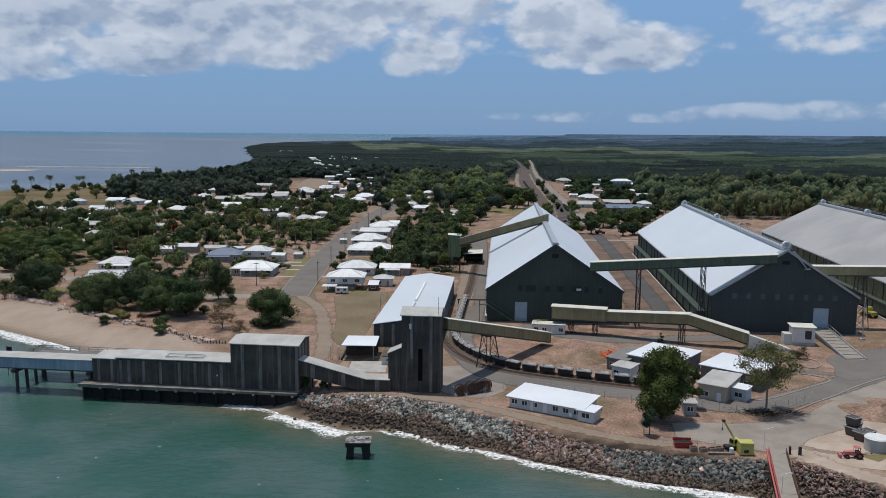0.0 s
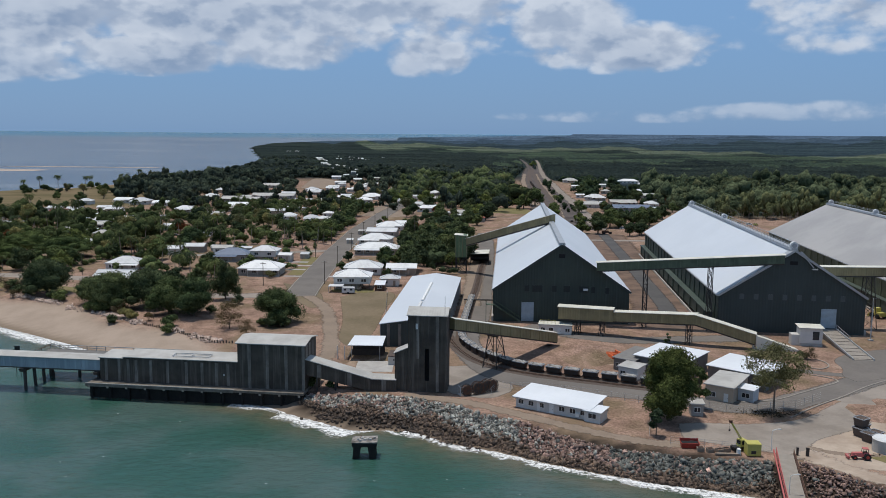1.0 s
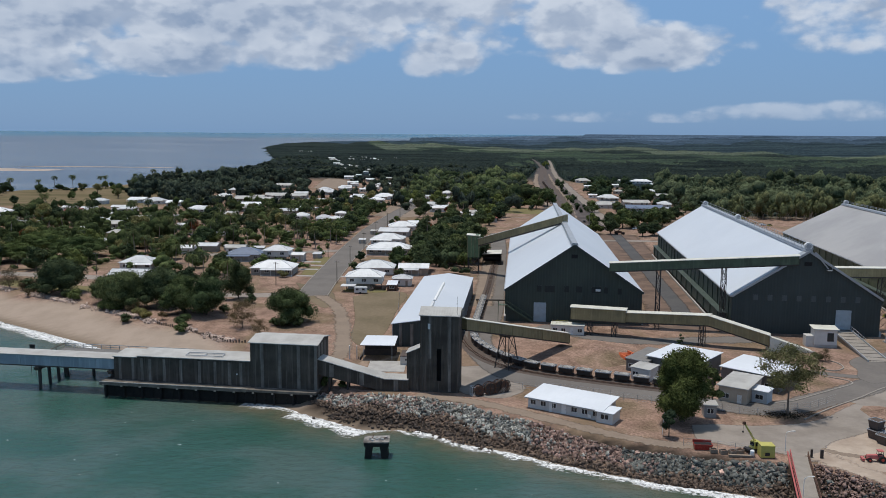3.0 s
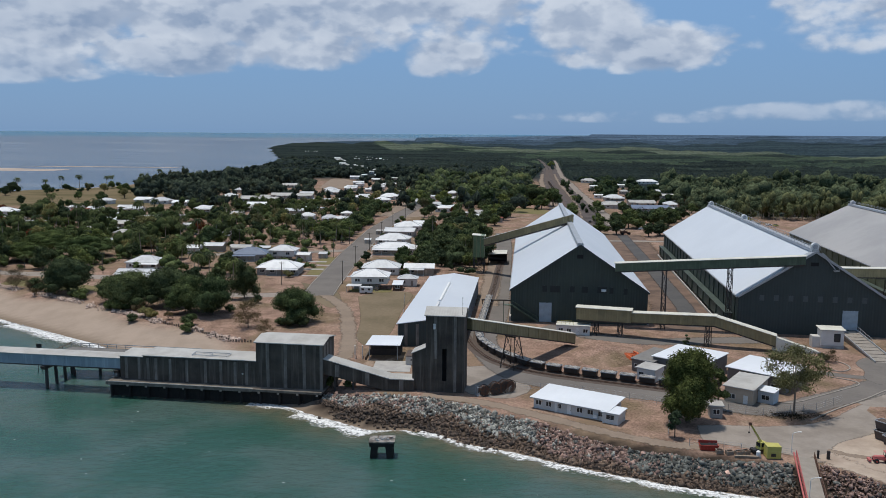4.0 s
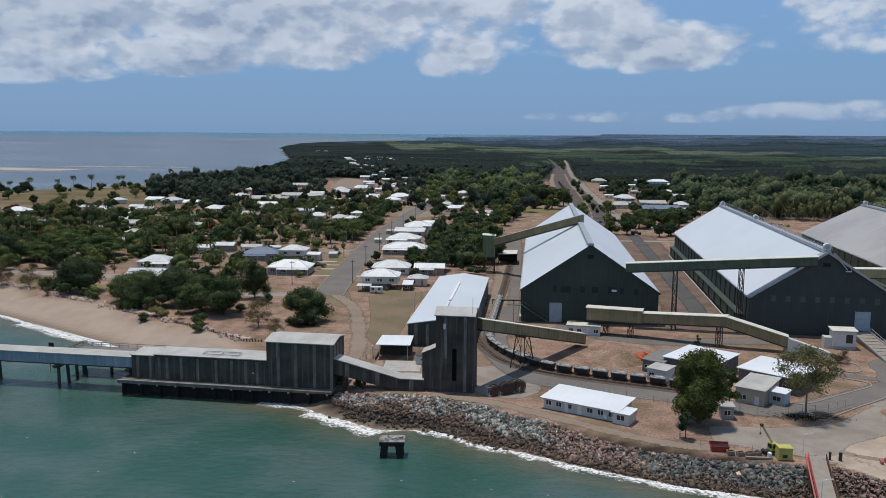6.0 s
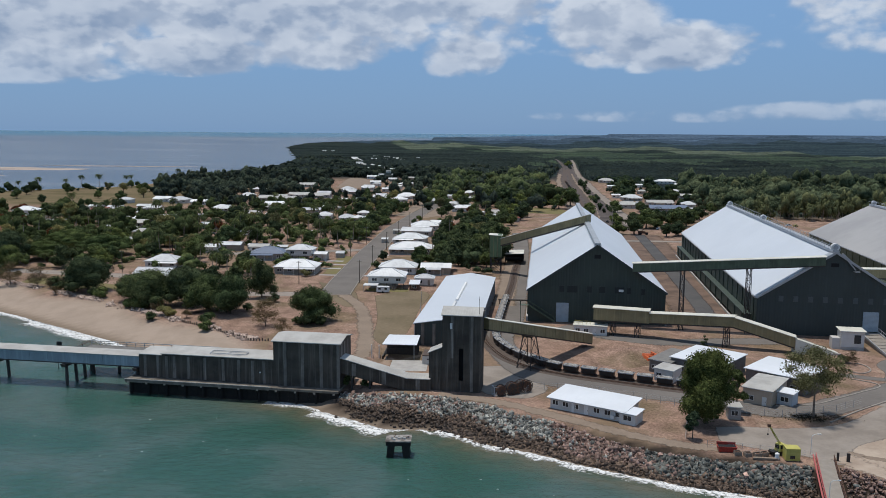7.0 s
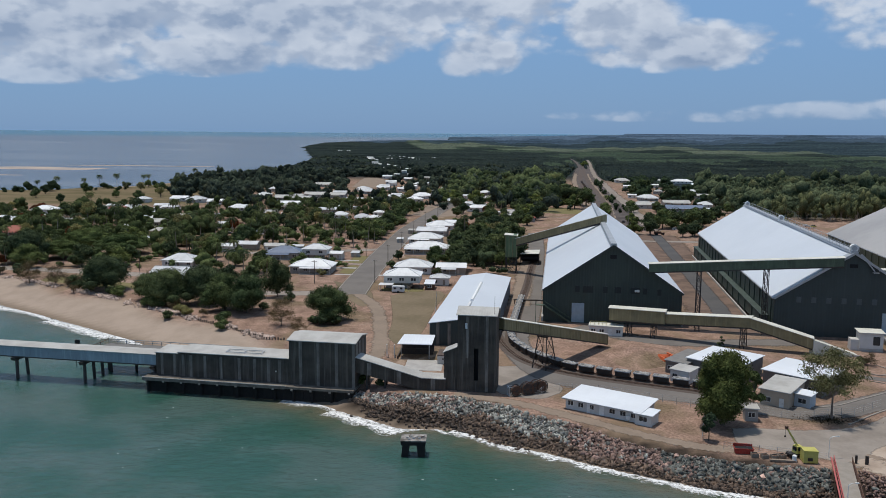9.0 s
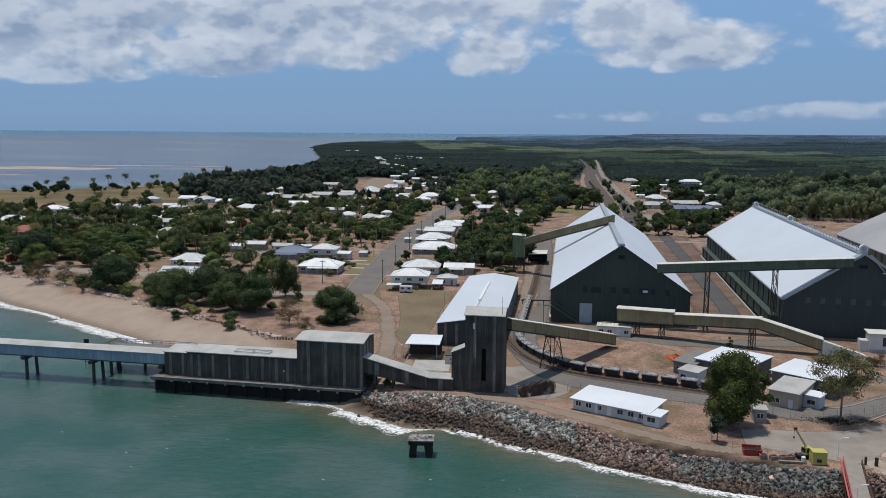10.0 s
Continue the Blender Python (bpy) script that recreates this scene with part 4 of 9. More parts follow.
# doors, patches and vents of the two gables
part("roller_door", Shape().box(-10.2, -7.0, -0.12, 0.1, 0.15, 5.2), DOOR_GREY, shed_a, "pale blue-grey roller door")
part("gable_vent", Shape().box(-0.8, 0.8, -0.1, 0.1, 17.0, 18.0), BLACK, shed_a)
for x, w, z, tall in ((-8.9, 1.2, 8.1, 1.6), (-6.2, 2.6, 8.0, 1.7), (-1.8, 1.2, 8.1, 1.6), (1.4, 1.6, 8.1, 1.6), (5.8, 2.4, 8.1, 1.6), (8.2, 1.0, 8.0, 1.6), (11.8, 1.0, 7.8, 1.6)):
    part("wall_panel", Shape().box(x - w / 2, x + w / 2, -0.08, 0.1, z, z + tall), surface("patched_cladding", (0.022, 0.028, 0.026), 0.6, ribs=("x", 0.7, 0.2)), shed_a, "darker patched wall panel")
part("floodlight", Shape().box(5.6, 6.8, -0.7, -0.1, 8.6, 9.1), WHITE_PAINT, shed_a)
stair = Shape()
for s in (0, 1.0):
    stair.beam((-17.4, -0.4 - s, 4.6), (-10.6, -0.4 - s, 0.3), 0.12, 0.3)
    stair.beam((-17.4, -0.4 - s, 5.7), (-10.6, -0.4 - s, 1.4), 0.07)
    for k in range(6):
        stair.beam((-17.4 + 1.36 * k, -0.4 - s, 4.6 - 0.86 * k), (-17.4 + 1.36 * k, -0.4 - s, 5.7 - 0.86 * k), 0.07)
for k in range(22):
    x = -17.3 + 6.6 * k / 21
    stair.box(x, x + 0.26, -1.4, -0.4, 4.55 - 4.2 * k / 21, 4.6 - 4.2 * k / 21)
stair.box(-19.5, -17.3, -1.6, -0.2, 4.5, 4.65)
stair.beam((-19.4, -1.5, 0), (-19.4, -1.5, 5.7), 0.14)
part("stair", stair, GREEN_STEEL, shed_a, "green steel stair with handrails")
part("roller_door", Shape().box(7.2, 10.8, -0.12, 0.1, 1.6, 6.4), DOOR_GREY, shed_b, "pale blue-grey roller door")
for k in range(8):
    x = -12.0 + 3.45 * k
    part("wall_panel", Shape().box(x - 0.55, x + 0.55, -0.07, 0.1, 8.3, 9.7), surface("faded_panel", (0.085, 0.10, 0.10), 0.6, grain=0.2), shed_b, "faded pale wall panel")
part("gable_vent", Shape().box(-0.9, 0.9, -0.1, 0.1, 17.2, 18.1), BLACK, shed_b)
part("roof_edge", Shape().slab((-17.8, -0.4, 9.4), (-0.6, -0.4, 20.75), (-0.6, 2.0, 20.75), (-17.8, 2.0, 9.4), 0.06), TRIM_GREY, shed_b, "grey flashing along the roof edge")
lad = Shape()
for s in (0, 0.9):
    lad.beam((1.2 + s * 0.2, -0.7, 20.6), (4.6 + s * 0.2, -0.7, 16.6 + s), 0.12, 0.25)
lad.box(4.2, 5.4, -1.4, -0.2, 16.2, 16.35)
lad.beam((5.3, -1.3, 16.3), (5.3, -1.3, 17.6), 0.08).beam((4.3, -1.3, 17.6), (5.3, -1.3, 17.6), 0.08)
part("gable_ladder", lad, TRIM_GREY, shed_b)
for ob, off in ((shed_b, -1), (shed_c, -1)):
    # conveyor trough along the flank
    edge = -17.6 if ob is shed_b else -23.0
    sh = Shape().box(edge - 2.0, edge - 0.5, 4, 138, 1.0, 4.0)
    part("flank_gallery", sh, SIDE_GREEN, ob, "low green gallery along the wall")
    part("flank_ledge", Shape().box(edge - 2.2, edge - 0.4, 3.6, 138.5, 4.0, 4.2), SIDE_GREEN, ob)
    part("flank_kerb", Shape().box(edge - 2.6, edge - 2.2, 3.6, 138.5, 0, 0.5), CONCRETE, ob)
    for k in range(14):
        part("flank_post", Shape().box(edge - 2.3, edge - 2.0, 6 + 9.8 * k, 6.3 + 9.8 * k, 0, 4.0), SIDE_GREEN, ob)
# loading ramp at the second shed's door
ramp = thing("loading_ramp", "long weathered concrete loading ramp with steel rails", "ramp", 93.2, 204.6, 0, -5.4, size=S)
sh = Shape().hexa([(-2.1, -24, 0), (2.1, -24, 0), (2.1, 0, 0), (-2.1, 0, 0), (-2.1, -24, 0.12), (2.1, -24, 0.12), (2.1, 0, 1.6), (-2.1, 0, 1.6)])
part("deck", sh, KERB, ramp)
for k in range(9):
    y = -23.4 + 2.6 * k
    part("cross_joint", Shape().box(-2.05, 2.05, y, y + 0.14, 0.12 + (y + 24) * 0.0617, 0.19 + (y + 24) * 0.0617), DARK_CONCRETE, ramp)
for s in (-2.2, 2.2):
    r = Shape().beam((s, -24, 0.25), (s, 0, 1.75), 0.22, 0.4)
    if s > 0:
        r.beam((s, -10, 1.95), (s, 0, 2.75), 0.08)
        for k in range(7):
            r.beam((s, -10 + 1.6 * k, 0.95 + 0.1 * k), (s, -10 + 1.6 * k, 1.95 + 0.128 * k), 0.08)
    part("ramp_edge", r, TRIM_GREY, ramp)


# ---- conveyors ----
def gallery(a, b, w, h, side, roof, label, legs=(), slim=False):
    """A covered conveyor between two floor points; legs: fractions along it that stand on a trestle."""
    a, b = Vector(a), Vector(b)
    flat = Vector((b.x - a.x, b.y - a.y, 0))
    run, climb = flat.length, b.z - a.z
    turn = math.degrees(math.atan2(flat.y, flat.x))
    ob = thing("conveyor_gallery", label, "conveyor", a.x, a.y, 0, turn, "covered conveyors", size=S)
    za, zb = a.z, b.z
    q = w / 2
    for s in (-1, 1):
        y0, y1 = sorted((s * q, s * (q - 0.12)))
        sh = Shape().hexa([(0, y0, za), (run, y0, zb), (run, y1, zb), (0, y1, za), (0, y0, za + h), (run, y0, zb + h), (run, y1, zb + h), (0, y1, za + h)])
        n = max(2, int(run / 4))
        for k in range(n + 1):
            x = run * k / n
            z = za + climb * k / n
            sh.box(x - 0.06, x + 0.06, min(s * q, s * (q + 0.07)), max(s * q, s * (q + 0.07)), z, z + h)
        part("side_wall", sh, side, ob)
    part("floor", Shape().slab((0, -q, za + 0.05), (run, -q, zb + 0.05), (run, q, zb + 0.05), (0, q, za + 0.05), 0.3), STEEL, ob)
    e = q + 0.25
    part("roof", Shape().slab((-0.3, -e, za + h + 0.1), (run + 0.3, -e, zb + h + 0.1), (run + 0.3, 0, zb + h + 0.3), (-0.3, 0, za + h + 0.3), 0.12).slab((-0.3, 0, za + h + 0.3), (run + 0.3, 0, zb + h + 0.3), (run + 0.3, e, zb + h + 0.1), (-0.3, e, za + h + 0.1), 0.12), roof, ob)
    for x, z in ((0.0, za), (run, zb)):
        part("end_wall", Shape().box(x - 0.06, x + 0.06, -q + 0.12, q - 0.12, z, z + h), side, ob)
    for k in legs:
        x, z = run * k, za + climb * k - 0.2
        foot, head = (0.5, 0.5) if slim else (2.0, 0.9)
        for s in (-1, 1):
            for u in (-1, 1):
                part("trestle_leg", Shape().beam((x + u * foot, s * (q + 0.4), 0), (x + u * head, s * (q - 0.3), z), 0.17), STEEL, ob, "dark steel leg")
            m = max(2, int(z / 3))
            for i in range(m):
                t0, t1 = i / m, (i + 1) / m
                w0, w1 = foot + (head - foot) * t0, foot + (head - foot) * t1
                y0, y1 = q + 0.4 - 0.7 * t0, q + 0.4 - 0.7 * t1
                part("brace", Shape().beam((x - w0, s * y0, z * t0), (x + w1, s * y1, z * t1), 0.09), STEEL, ob)
                part("brace", Shape().beam((x + w0, s * y0, z * t0), (x - w1, s * y1, z * t1), 0.09), STEEL, ob)
                part("crossbar", Shape().beam((x - w1, s * y1, z * t1), (x + w1, s * y1, z * t1), 0.09), STEEL, ob)
        for u in (-1, 1):
            part("bearer", Shape().beam((x + u * head, -q, z), (x + u * head, q, z), 0.25), STEEL, ob)
    return ob


gallery((0.2, 159.6, 11.2), (24.3, 192.8, 0.7), 2.6, 2.1, KHAKI, CREAM, "khaki covered conveyor sloping down from the tower", (0.4,))
gallery((27.6, 206, 3.6), (40.2, 202.5, 3.6), 3.2, 3.0, KHAKI, CREAM, "khaki conveyor house on steel legs", (0.35, 0.8), True)
gallery((40.0, 202.6, 3.7), (58.0, 194, 5.0), 2.6, 2.3, KHAKI, CREAM, "khaki covered conveyor on steel legs", (0.92,), True)
gallery((57.8, 194, 5.0), (70.4, 190.0, 1.4), 2.6, 2.3, KHAKI, CREAM, "khaki covered conveyor sloping to the ground")
gallery((38.0, 214.2, 14.2), (82.5, 206.8, 17.6), 2.4, 2.1, GREEN_STEEL, CREAM, "green covered conveyor bridging two sheds", (0.27, 0.62), True)
gallery((93.0, 214.0, 13.6), (126.0, 211, 14.0), 2.6, 2.2, KHAKI, CREAM, "khaki covered conveyor bridging to the grey-roofed shed", (0.42,))
gallery((6.0, 297.5, 9.5), (33.6, 273.0, 20.7), 2.6, 2.3, KHAKI, CREAM, "khaki covered conveyor climbing to the shed ridge")

# Near-black puts under-deck shade into boards and piles; also the black stub.
UNDERSIDE_BLACK = surface("underside_black", (0.014, 0.012, 0.011), 0.85, second=(0.03, 0.025, 0.02), scale=0.8, grain=0.3)
# ---- jetty head, tower and galleries ----
JT = -7.0
# sampling house on the jetty
house = thing("jetty_house", "dark weathered sheet-metal house with pale ribs over the jetty", "building", -40.0, 156.3, 0, JT, size=S)
part("front_wall", Shape().box(0, 13.1, 0, 0.25, -0.6, 8.9), DARK_CLAD, house)
part("back_wall", Shape().box(0, 13.1, 7.75, 8.0, -0.6, 8.9), DARK_CLAD, house)
part("side_wall", Shape().prism([(0.25, -0.6), (7.75, -0.6), (7.75, 8.9), (4.0, 9.5), (0.25, 8.9)], 0, 0.25), DARK_CLAD, house).matrix_basis = Matrix.Translation((0.25, 0, 0)) @ pose(0, 0, 0, 0, 0, 90)
part("side_wall", Shape().prism([(0.25, -0.6), (7.75, -0.6), (7.75, 8.9), (4.0, 9.5), (0.25, 8.9)], 0, 0.25), DARK_CLAD, house).matrix_basis = Matrix.Translation((13.1, 0, 0)) @ pose(0, 0, 0, 0, 0, 90)
for x in (2.35, 5.85, 9.55, 12.9):
    part("pale_strip", Shape().box(x - 0.3, x + 0.3, -0.06, 0, -0.4, 8.8), PALE_CLAD, house, "faded translucent sheet strip")
for y in (1.6, 3.6, 5.6):
    part("pale_strip", Shape().box(13.1, 13.16, y - 0.5, y + 0.5, 4.6, 8.5), PALE_CLAD, house)
for a, b in ((-0.3, 4.0), (4.0, 8.3)):
    za, zb = (8.85, 9.6) if a < 1 else (9.6, 8.85)
    part("roof_slope", Shape().slab((-0.35, a, za), (13.45, a, za), (13.45, b, zb), (-0.35, b, zb), 0.15), GREY_SHEET, house, "weathered pale grey sheet roof")

# long conveyor house on the deck
long = thing("jetty_conveyor_house", "long dark weathered sheet-metal conveyor house on the jetty deck", "building", -40.0, 156.3, 0, JT, size=S)
for x0, x1, y0, top in ((-28.2, -23.2, 0.45, 4.75), (-23.2, 0.0, 0.2, 5.1)):
    part("front_wall", Shape().box(x0, x1, y0, y0 + 0.2, 0.1, top), DARK_CLAD, long)
    part("back_wall", Shape().box(x0, x1, 5.0, 5.2, 0.1, top), DARK_CLAD, long)
    part("roof_sheet", Shape().slab((x0 - 0.1, y0 - 0.3, top + 0.05), (x1, y0 - 0.3, top + 0.05), (x1, 5.5, top + 0.35), (x0 - 0.1, 5.5, top + 0.35), 0.14), GREY_SHEET, long, "weathered pale grey sheet roof")
part("end_wall", Shape().box(-28.2, -28.0, 0.65, 5.0, 0.1, 4.7), DARK_CLAD, long)
for k, x in enumerate((-26.9, -24.2, -22.2, -20.6, -17.6, -14.2, -10.4, -7.2, -4.3, -2.0)):
    y0 = 0.45 if x < -23.2 else 0.2
    part("pale_strip", Shape().box(x - 0.28, x + 0.28, y0 - 0.07, y0, 0.2, 4.6), PALE_CLAD, long, "faded pale sheet strip")
hatch = Shape()
for a, b in (((-13.5, 1.2), (-6.2, 1.2)), ((-13.5, 2.9), (-6.2, 2.9)), ((-13.5, 1.2), (-13.5, 2.9)), ((-6.2, 1.2), (-6.2, 2.9)), ((-9.8, 1.2), (-9.8, 2.9))):
    hatch.beam((*a, 5.42 + (a[1] - 1) * 0.06), (*b, 5.42 + (b[1] - 1) * 0.06), 0.14, 0.12)
part("roof_frame", hatch, TRIM_GREY, long)
part("wall_lamp", Shape().box(-2.9, -2.65, -0.05, 0.2, 2.3, 2.5), WHITE_PAINT, long)

deck = thing("jetty_deck", "dark timber jetty deck on tidal piles", "jetty", -40.0, 156.3, 0, JT, size=S)
part("deck_slab", Shape().box(-30.0, 13.4, -1.9, 9.0, -0.35, 0.08), DECK, deck)
part("edge_beam", Shape().box(-30.0, -0.3, -2.05, -1.9, -0.42, 0.16), DECK, deck)
# Black boards added to stand in for the dark void under the deck.
for k in range(21):
    part("fender_plank", Shape().box(-29.8 + 2.06 * k, -27.8 + 2.06 * k, -0.75, -0.6, -2.95, -0.4), UNDERSIDE_BLACK, deck)
part("edge_rail", Shape().beam((-30, -1.95, 0.2), (0, -1.95, 0.2), 0.14, 0.1), GREY_SHEET, deck)
part("under_beam", Shape().box(-29.5, 13.0, -0.5, 0.1, -1.3, -0.36).box(-29.5, 13.0, 7.0, 7.6, -1.3, -0.36).box(-29.5, 13.0, 3.0, 3.6, -1.3, -0.36), DARK_CONCRETE, deck)
for k in range(12):
    x = -29.2 + 3.8 * k
    for y in (-1.1, 1.2, 4.0, 7.2):
        part("piling", Shape().rod((x, y, -6.0), (x, y, -0.36), 0.26, 0.26, 10), UNDERSIDE_BLACK, deck)
    part("fender", Shape().box(x - 0.2, x + 0.2, -2.16, -2.05, -0.62, -0.3), KERB, deck)

# blue-grey jetty conveyor going out to sea
pier = thing("jetty_conveyor", "blue-grey covered conveyor on concrete pile bents", "conveyor", -40.0, 156.3, 0, JT, size=S)
JX0, JX1 = -150.0, -28.3
n = int((JX1 - JX0) / 4.05)
for k in range(n):
    x1 = JX1 - 4.05 * k
    part("side_panel", Shape().box(x1 - 4.0, x1, 0.9, 1.02, 1.95, 4.0), BLUE_CLAD, pier)
part("back_wall", Shape().box(JX0, JX1, 4.6, 4.75, 1.95, 4.1), BLUE_CLAD, pier)
part("roof", Shape().slab((JX0, 0.6, 4.15), (JX1, 0.6, 4.15), (JX1, 2.8, 4.45), (JX0, 2.8, 4.45), 0.14).slab((JX0, 2.8, 4.45), (JX1, 2.8, 4.45), (JX1, 5.0, 4.15), (JX0, 5.0, 4.15), 0.14), GREY_SHEET, pier, "pale grey sheet roof")
part("floor", Shape().box(JX0, JX1, 0.95, 4.7, 1.7, 1.95), DARK_CONCRETE, pier)
for k, x in enumerate((-29.2, -44.9, -60.5, -76.1, -91.7, -107.3)):
    part("crosshead", Shape().hexa([(x - 0.45, 0.6, 1.0), (x + 0.45, 0.6, 1.0), (x + 0.45, 5.2 if x < -50 else 11.0, 1.0), (x - 0.45, 5.2 if x < -50 else 11.0, 1.0), (x - 0.45, 0.2, 1.7), (x + 0.45, 0.2, 1.7), (x + 0.45, 5.6 if x < -50 else 11.4, 1.7), (x - 0.45, 5.6 if x < -50 else 11.4, 1.7)]), DARK_CONCRETE, pier)
    for y, lean in ((1.6, 0.0), (4.6, 0.2), (7.6, 0.2), (10.4, 0.5))[:2 if x < -50 else 4]:
        part("piling", Shape().rod((x + lean, y + lean, -6), (x, y, 1.1), 0.33, 0.33, 10), DARK_CONCRETE, pier)
# roadway beside the conveyor, seen behind it
walkway = thing("jetty_roadway", "grey jetty roadway with pipe handrail behind the conveyor", "jetty", -40.0, 156.3, 0, JT, size=S)
part("deck", Shape().box(-48.0, -18.0, 8.6, 15.4, 1.5, 1.9), DARK_SHADE_GREY, walkway)
for y in (15.3,):
    r = Shape().beam((-47.9, y, 2.8), (-18, y, 2.8), 0.12).beam((-47.9, y, 2.35), (-18, y, 2.35), 0.08)
    for k in range(15):
        r.beam((-47.9 + 2.1 * k, y, 1.9), (-47.9 + 2.1 * k, y, 2.8), 0.1)
    part("handrail", r, TRIM_GREY, walkway)
part("handrail", Shape().beam((-47.9, 8.7, 2.8), (-47.9, 15.3, 2.8), 0.1).beam((-47.9, 8.7, 1.9), (-47.9, 8.7, 2.8), 0.1).beam((-47.9, 12.0, 1.9), (-47.9, 12.0, 2.8), 0.1), RUST, walkway)
for k in range(5):
    part("piling", Shape().rod((-46 + 6.5 * k, 12, -6), (-46 + 6.5 * k, 12, 1.5), 0.33, 0.33, 10), DARK_CONCRETE, walkway)
sign = thing("jetty_sign", "dark notice board on posts at the jetty end", "sign", -91.0, 173.6, 0, JT, size=S)
part("board", Shape().box(-0.6, 0.6, -0.05, 0.05, 2.4, 3.4), STEEL, sign)
for x in (-0.5, 0.5):
    part("post", Shape().rod((x, 0.1, -5), (x, 0.1, 3.4), 0.06, 0.06, 6), STEEL, sign)

# low gallery from the jetty house to the tower
low = thing("low_conveyor_gallery", "dark low conveyor gallery dropping to the tower foot", "conveyor", -26.5, 155.4, 0, -1.0, size=S)
for y0, y1 in ((0, 0.15), (3.0, 3.15)):
    part("side_wall", Shape().hexa([(-0.6, y0, 3.1), (12.3, y0, -0.2), (12.3, y1, -0.2), (-0.6, y1, 3.1), (-0.6, y0, 6.0), (12.3, y0, 2.3), (12.3, y1, 2.3), (-0.6, y1, 6.0)])
         .hexa([(12.3, y0, -0.2), (16.8, y0, -0.3), (16.8, y1, -0.3), (12.3, y1, -0.2), (12.3, y0, 2.3), (16.8, y0, 2.2), (16.8, y1, 2.2), (12.3, y1, 2.3)]), DARK_CLAD, low)
for x in (2.2, 7.9, 14.4):
    z = 3.1 - max(0, min(x, 12.3) + 0.6) * 0.256
    part("pale_strip", Shape().box(x - 0.4, x + 0.4, -0.07, 0, z + 0.1, z + 2.5), PALE_CLAD, low, "faded pale sheet strip")
part("roof", Shape().slab((-0.6, -0.25, 6.1), (12.3, -0.25, 2.4), (12.3, 3.4, 2.5), (-0.6, 3.4, 6.2), 0.14).slab((12.3, -0.25, 2.4), (16.8, -0.25, 2.3), (16.8, 3.4, 2.4), (12.3, 3.4, 2.5), 0.14), GREY_SHEET, low, "weathered pale grey sheet roof")
part("floor", Shape().slab((-0.6, 0.15, 3.2), (12.3, 0.15, -0.1), (12.3, 3.0, -0.1), (-0.6, 3.0, 3.2), 0.2), STEEL, low)
for x, z in ((1.5, 2.4), (5.0, 1.5)):
    part("post", Shape().box(x, x + 0.35, 0.4, 0.75, -1.0, z).box(x, x + 0.35, 2.4, 2.75, -1.0, z), STEEL, low)

# transfer tower
tower = thing("transfer_tower", "tall dark weathered sheet-metal transfer tower", "tower", -7.5, 155.0, 0, -6.0, size=S)
part("front_wall", Shape().box(0, 3.15, 0, 0.2, -0.6, 14.9).box(3.15, 4.0, 0, 0.2, -0.6, 2.2).box(3.15, 4.0, 0, 0.2, 8.4, 14.9).box(4.0, 7.3, 0, 0.2, -0.6, 14.9), DARK_CLAD, tower)
# Black sheet added behind the slot stands in for its shade.
part("slot_shadow_wall", Shape().box(3.0, 4.2, 1.1, 1.25, 0, 9.0), BLACK, tower, "black sheet standing in for shade in the tall slot")
part("back_wall", Shape().box(0, 7.3, 5.2, 5.4, -0.6, 14.9), DARK_CLAD, tower)
for x in (0.0, 7.1):
    part("side_wall", Shape().prism([(0.2, -0.6), (5.2, -0.6), (5.2, 14.9), (2.7, 15.8), (0.2, 14.9)], 0, 0.2), DARK_CLAD, tower).matrix_basis = Matrix.Translation((x + 0.2, 0, 0)) @ pose(0, 0, 0, 0, 0, 90)
for a, b, za, zb in ((-0.25, 2.7, 14.8, 15.95), (2.7, 5.65, 15.95, 14.8)):
    part("roof_slope", Shape().slab((-0.25, a, za), (7.55, a, za), (7.55, b, zb), (-0.25, b, zb), 0.14), GREY_SHEET, tower, "weathered grey sheet roof")
for x in (1.85, 5.6):
    part("pale_strip", Shape().box(x - 0.25, x + 0.25, -0.06, 0, 6.5 if x < 3 else 0.2, 14.6), PALE_CLAD, tower)
part("wall_light", Shape().box(1.5, 1.9, -0.35, -0.06, 12.2, 13.2), WHITE_PAINT, tower, "white wall lamp")
part("aerial", Shape().rod((6.9, 0.4, 14.9), (6.9, 0.4, 18.4), 0.04, 0.03, 6), STEEL, tower)
annex = Shape().prism([(-2.6, -0.6), (0, -0.6), (0, 8.4), (-2.6, 7.3)], 0.4, 4.2)
part("annex", annex, DARK_CLAD, tower, "lower lean-to against the tower")
part("annex_roof", Shape().slab((-2.85, 0.2, 7.3), (0, 0.2, 8.55), (0, 4.4, 8.55), (-2.85, 4.4, 7.3), 0.12), GREY_SHEET, tower)

# old concrete pile cap standing in the sea
stub = thing("pile_stub", "dark broken concrete pile cap standing in the sea", "pile cap", -13.2, 130.0, -3.0, 2, size=S * 0.94)
part("cap", Shape().hexa([(-2.05, -1.25, 2.66), (2.05, -1.25, 2.66), (2.05, 1.45, 2.66), (-2.05, 1.45, 2.66), (-2.25, -1.35, 2.85), (2.2, -1.3, 2.9), (2.25, 1.6, 3.05), (-2.1, 1.65, 2.95)]), surface("pile_cap_concrete", (0.30, 0.275, 0.25), 0.85, second=(0.07, 0.06, 0.05), scale=0.9, amount=0.95, grain=0.4, bump=0.6), stub)
part("cap_beam", Shape().box(-2.1, 2.1, -1.3, 1.45, 2.05, 2.67), UNDERSIDE_BLACK, stub)
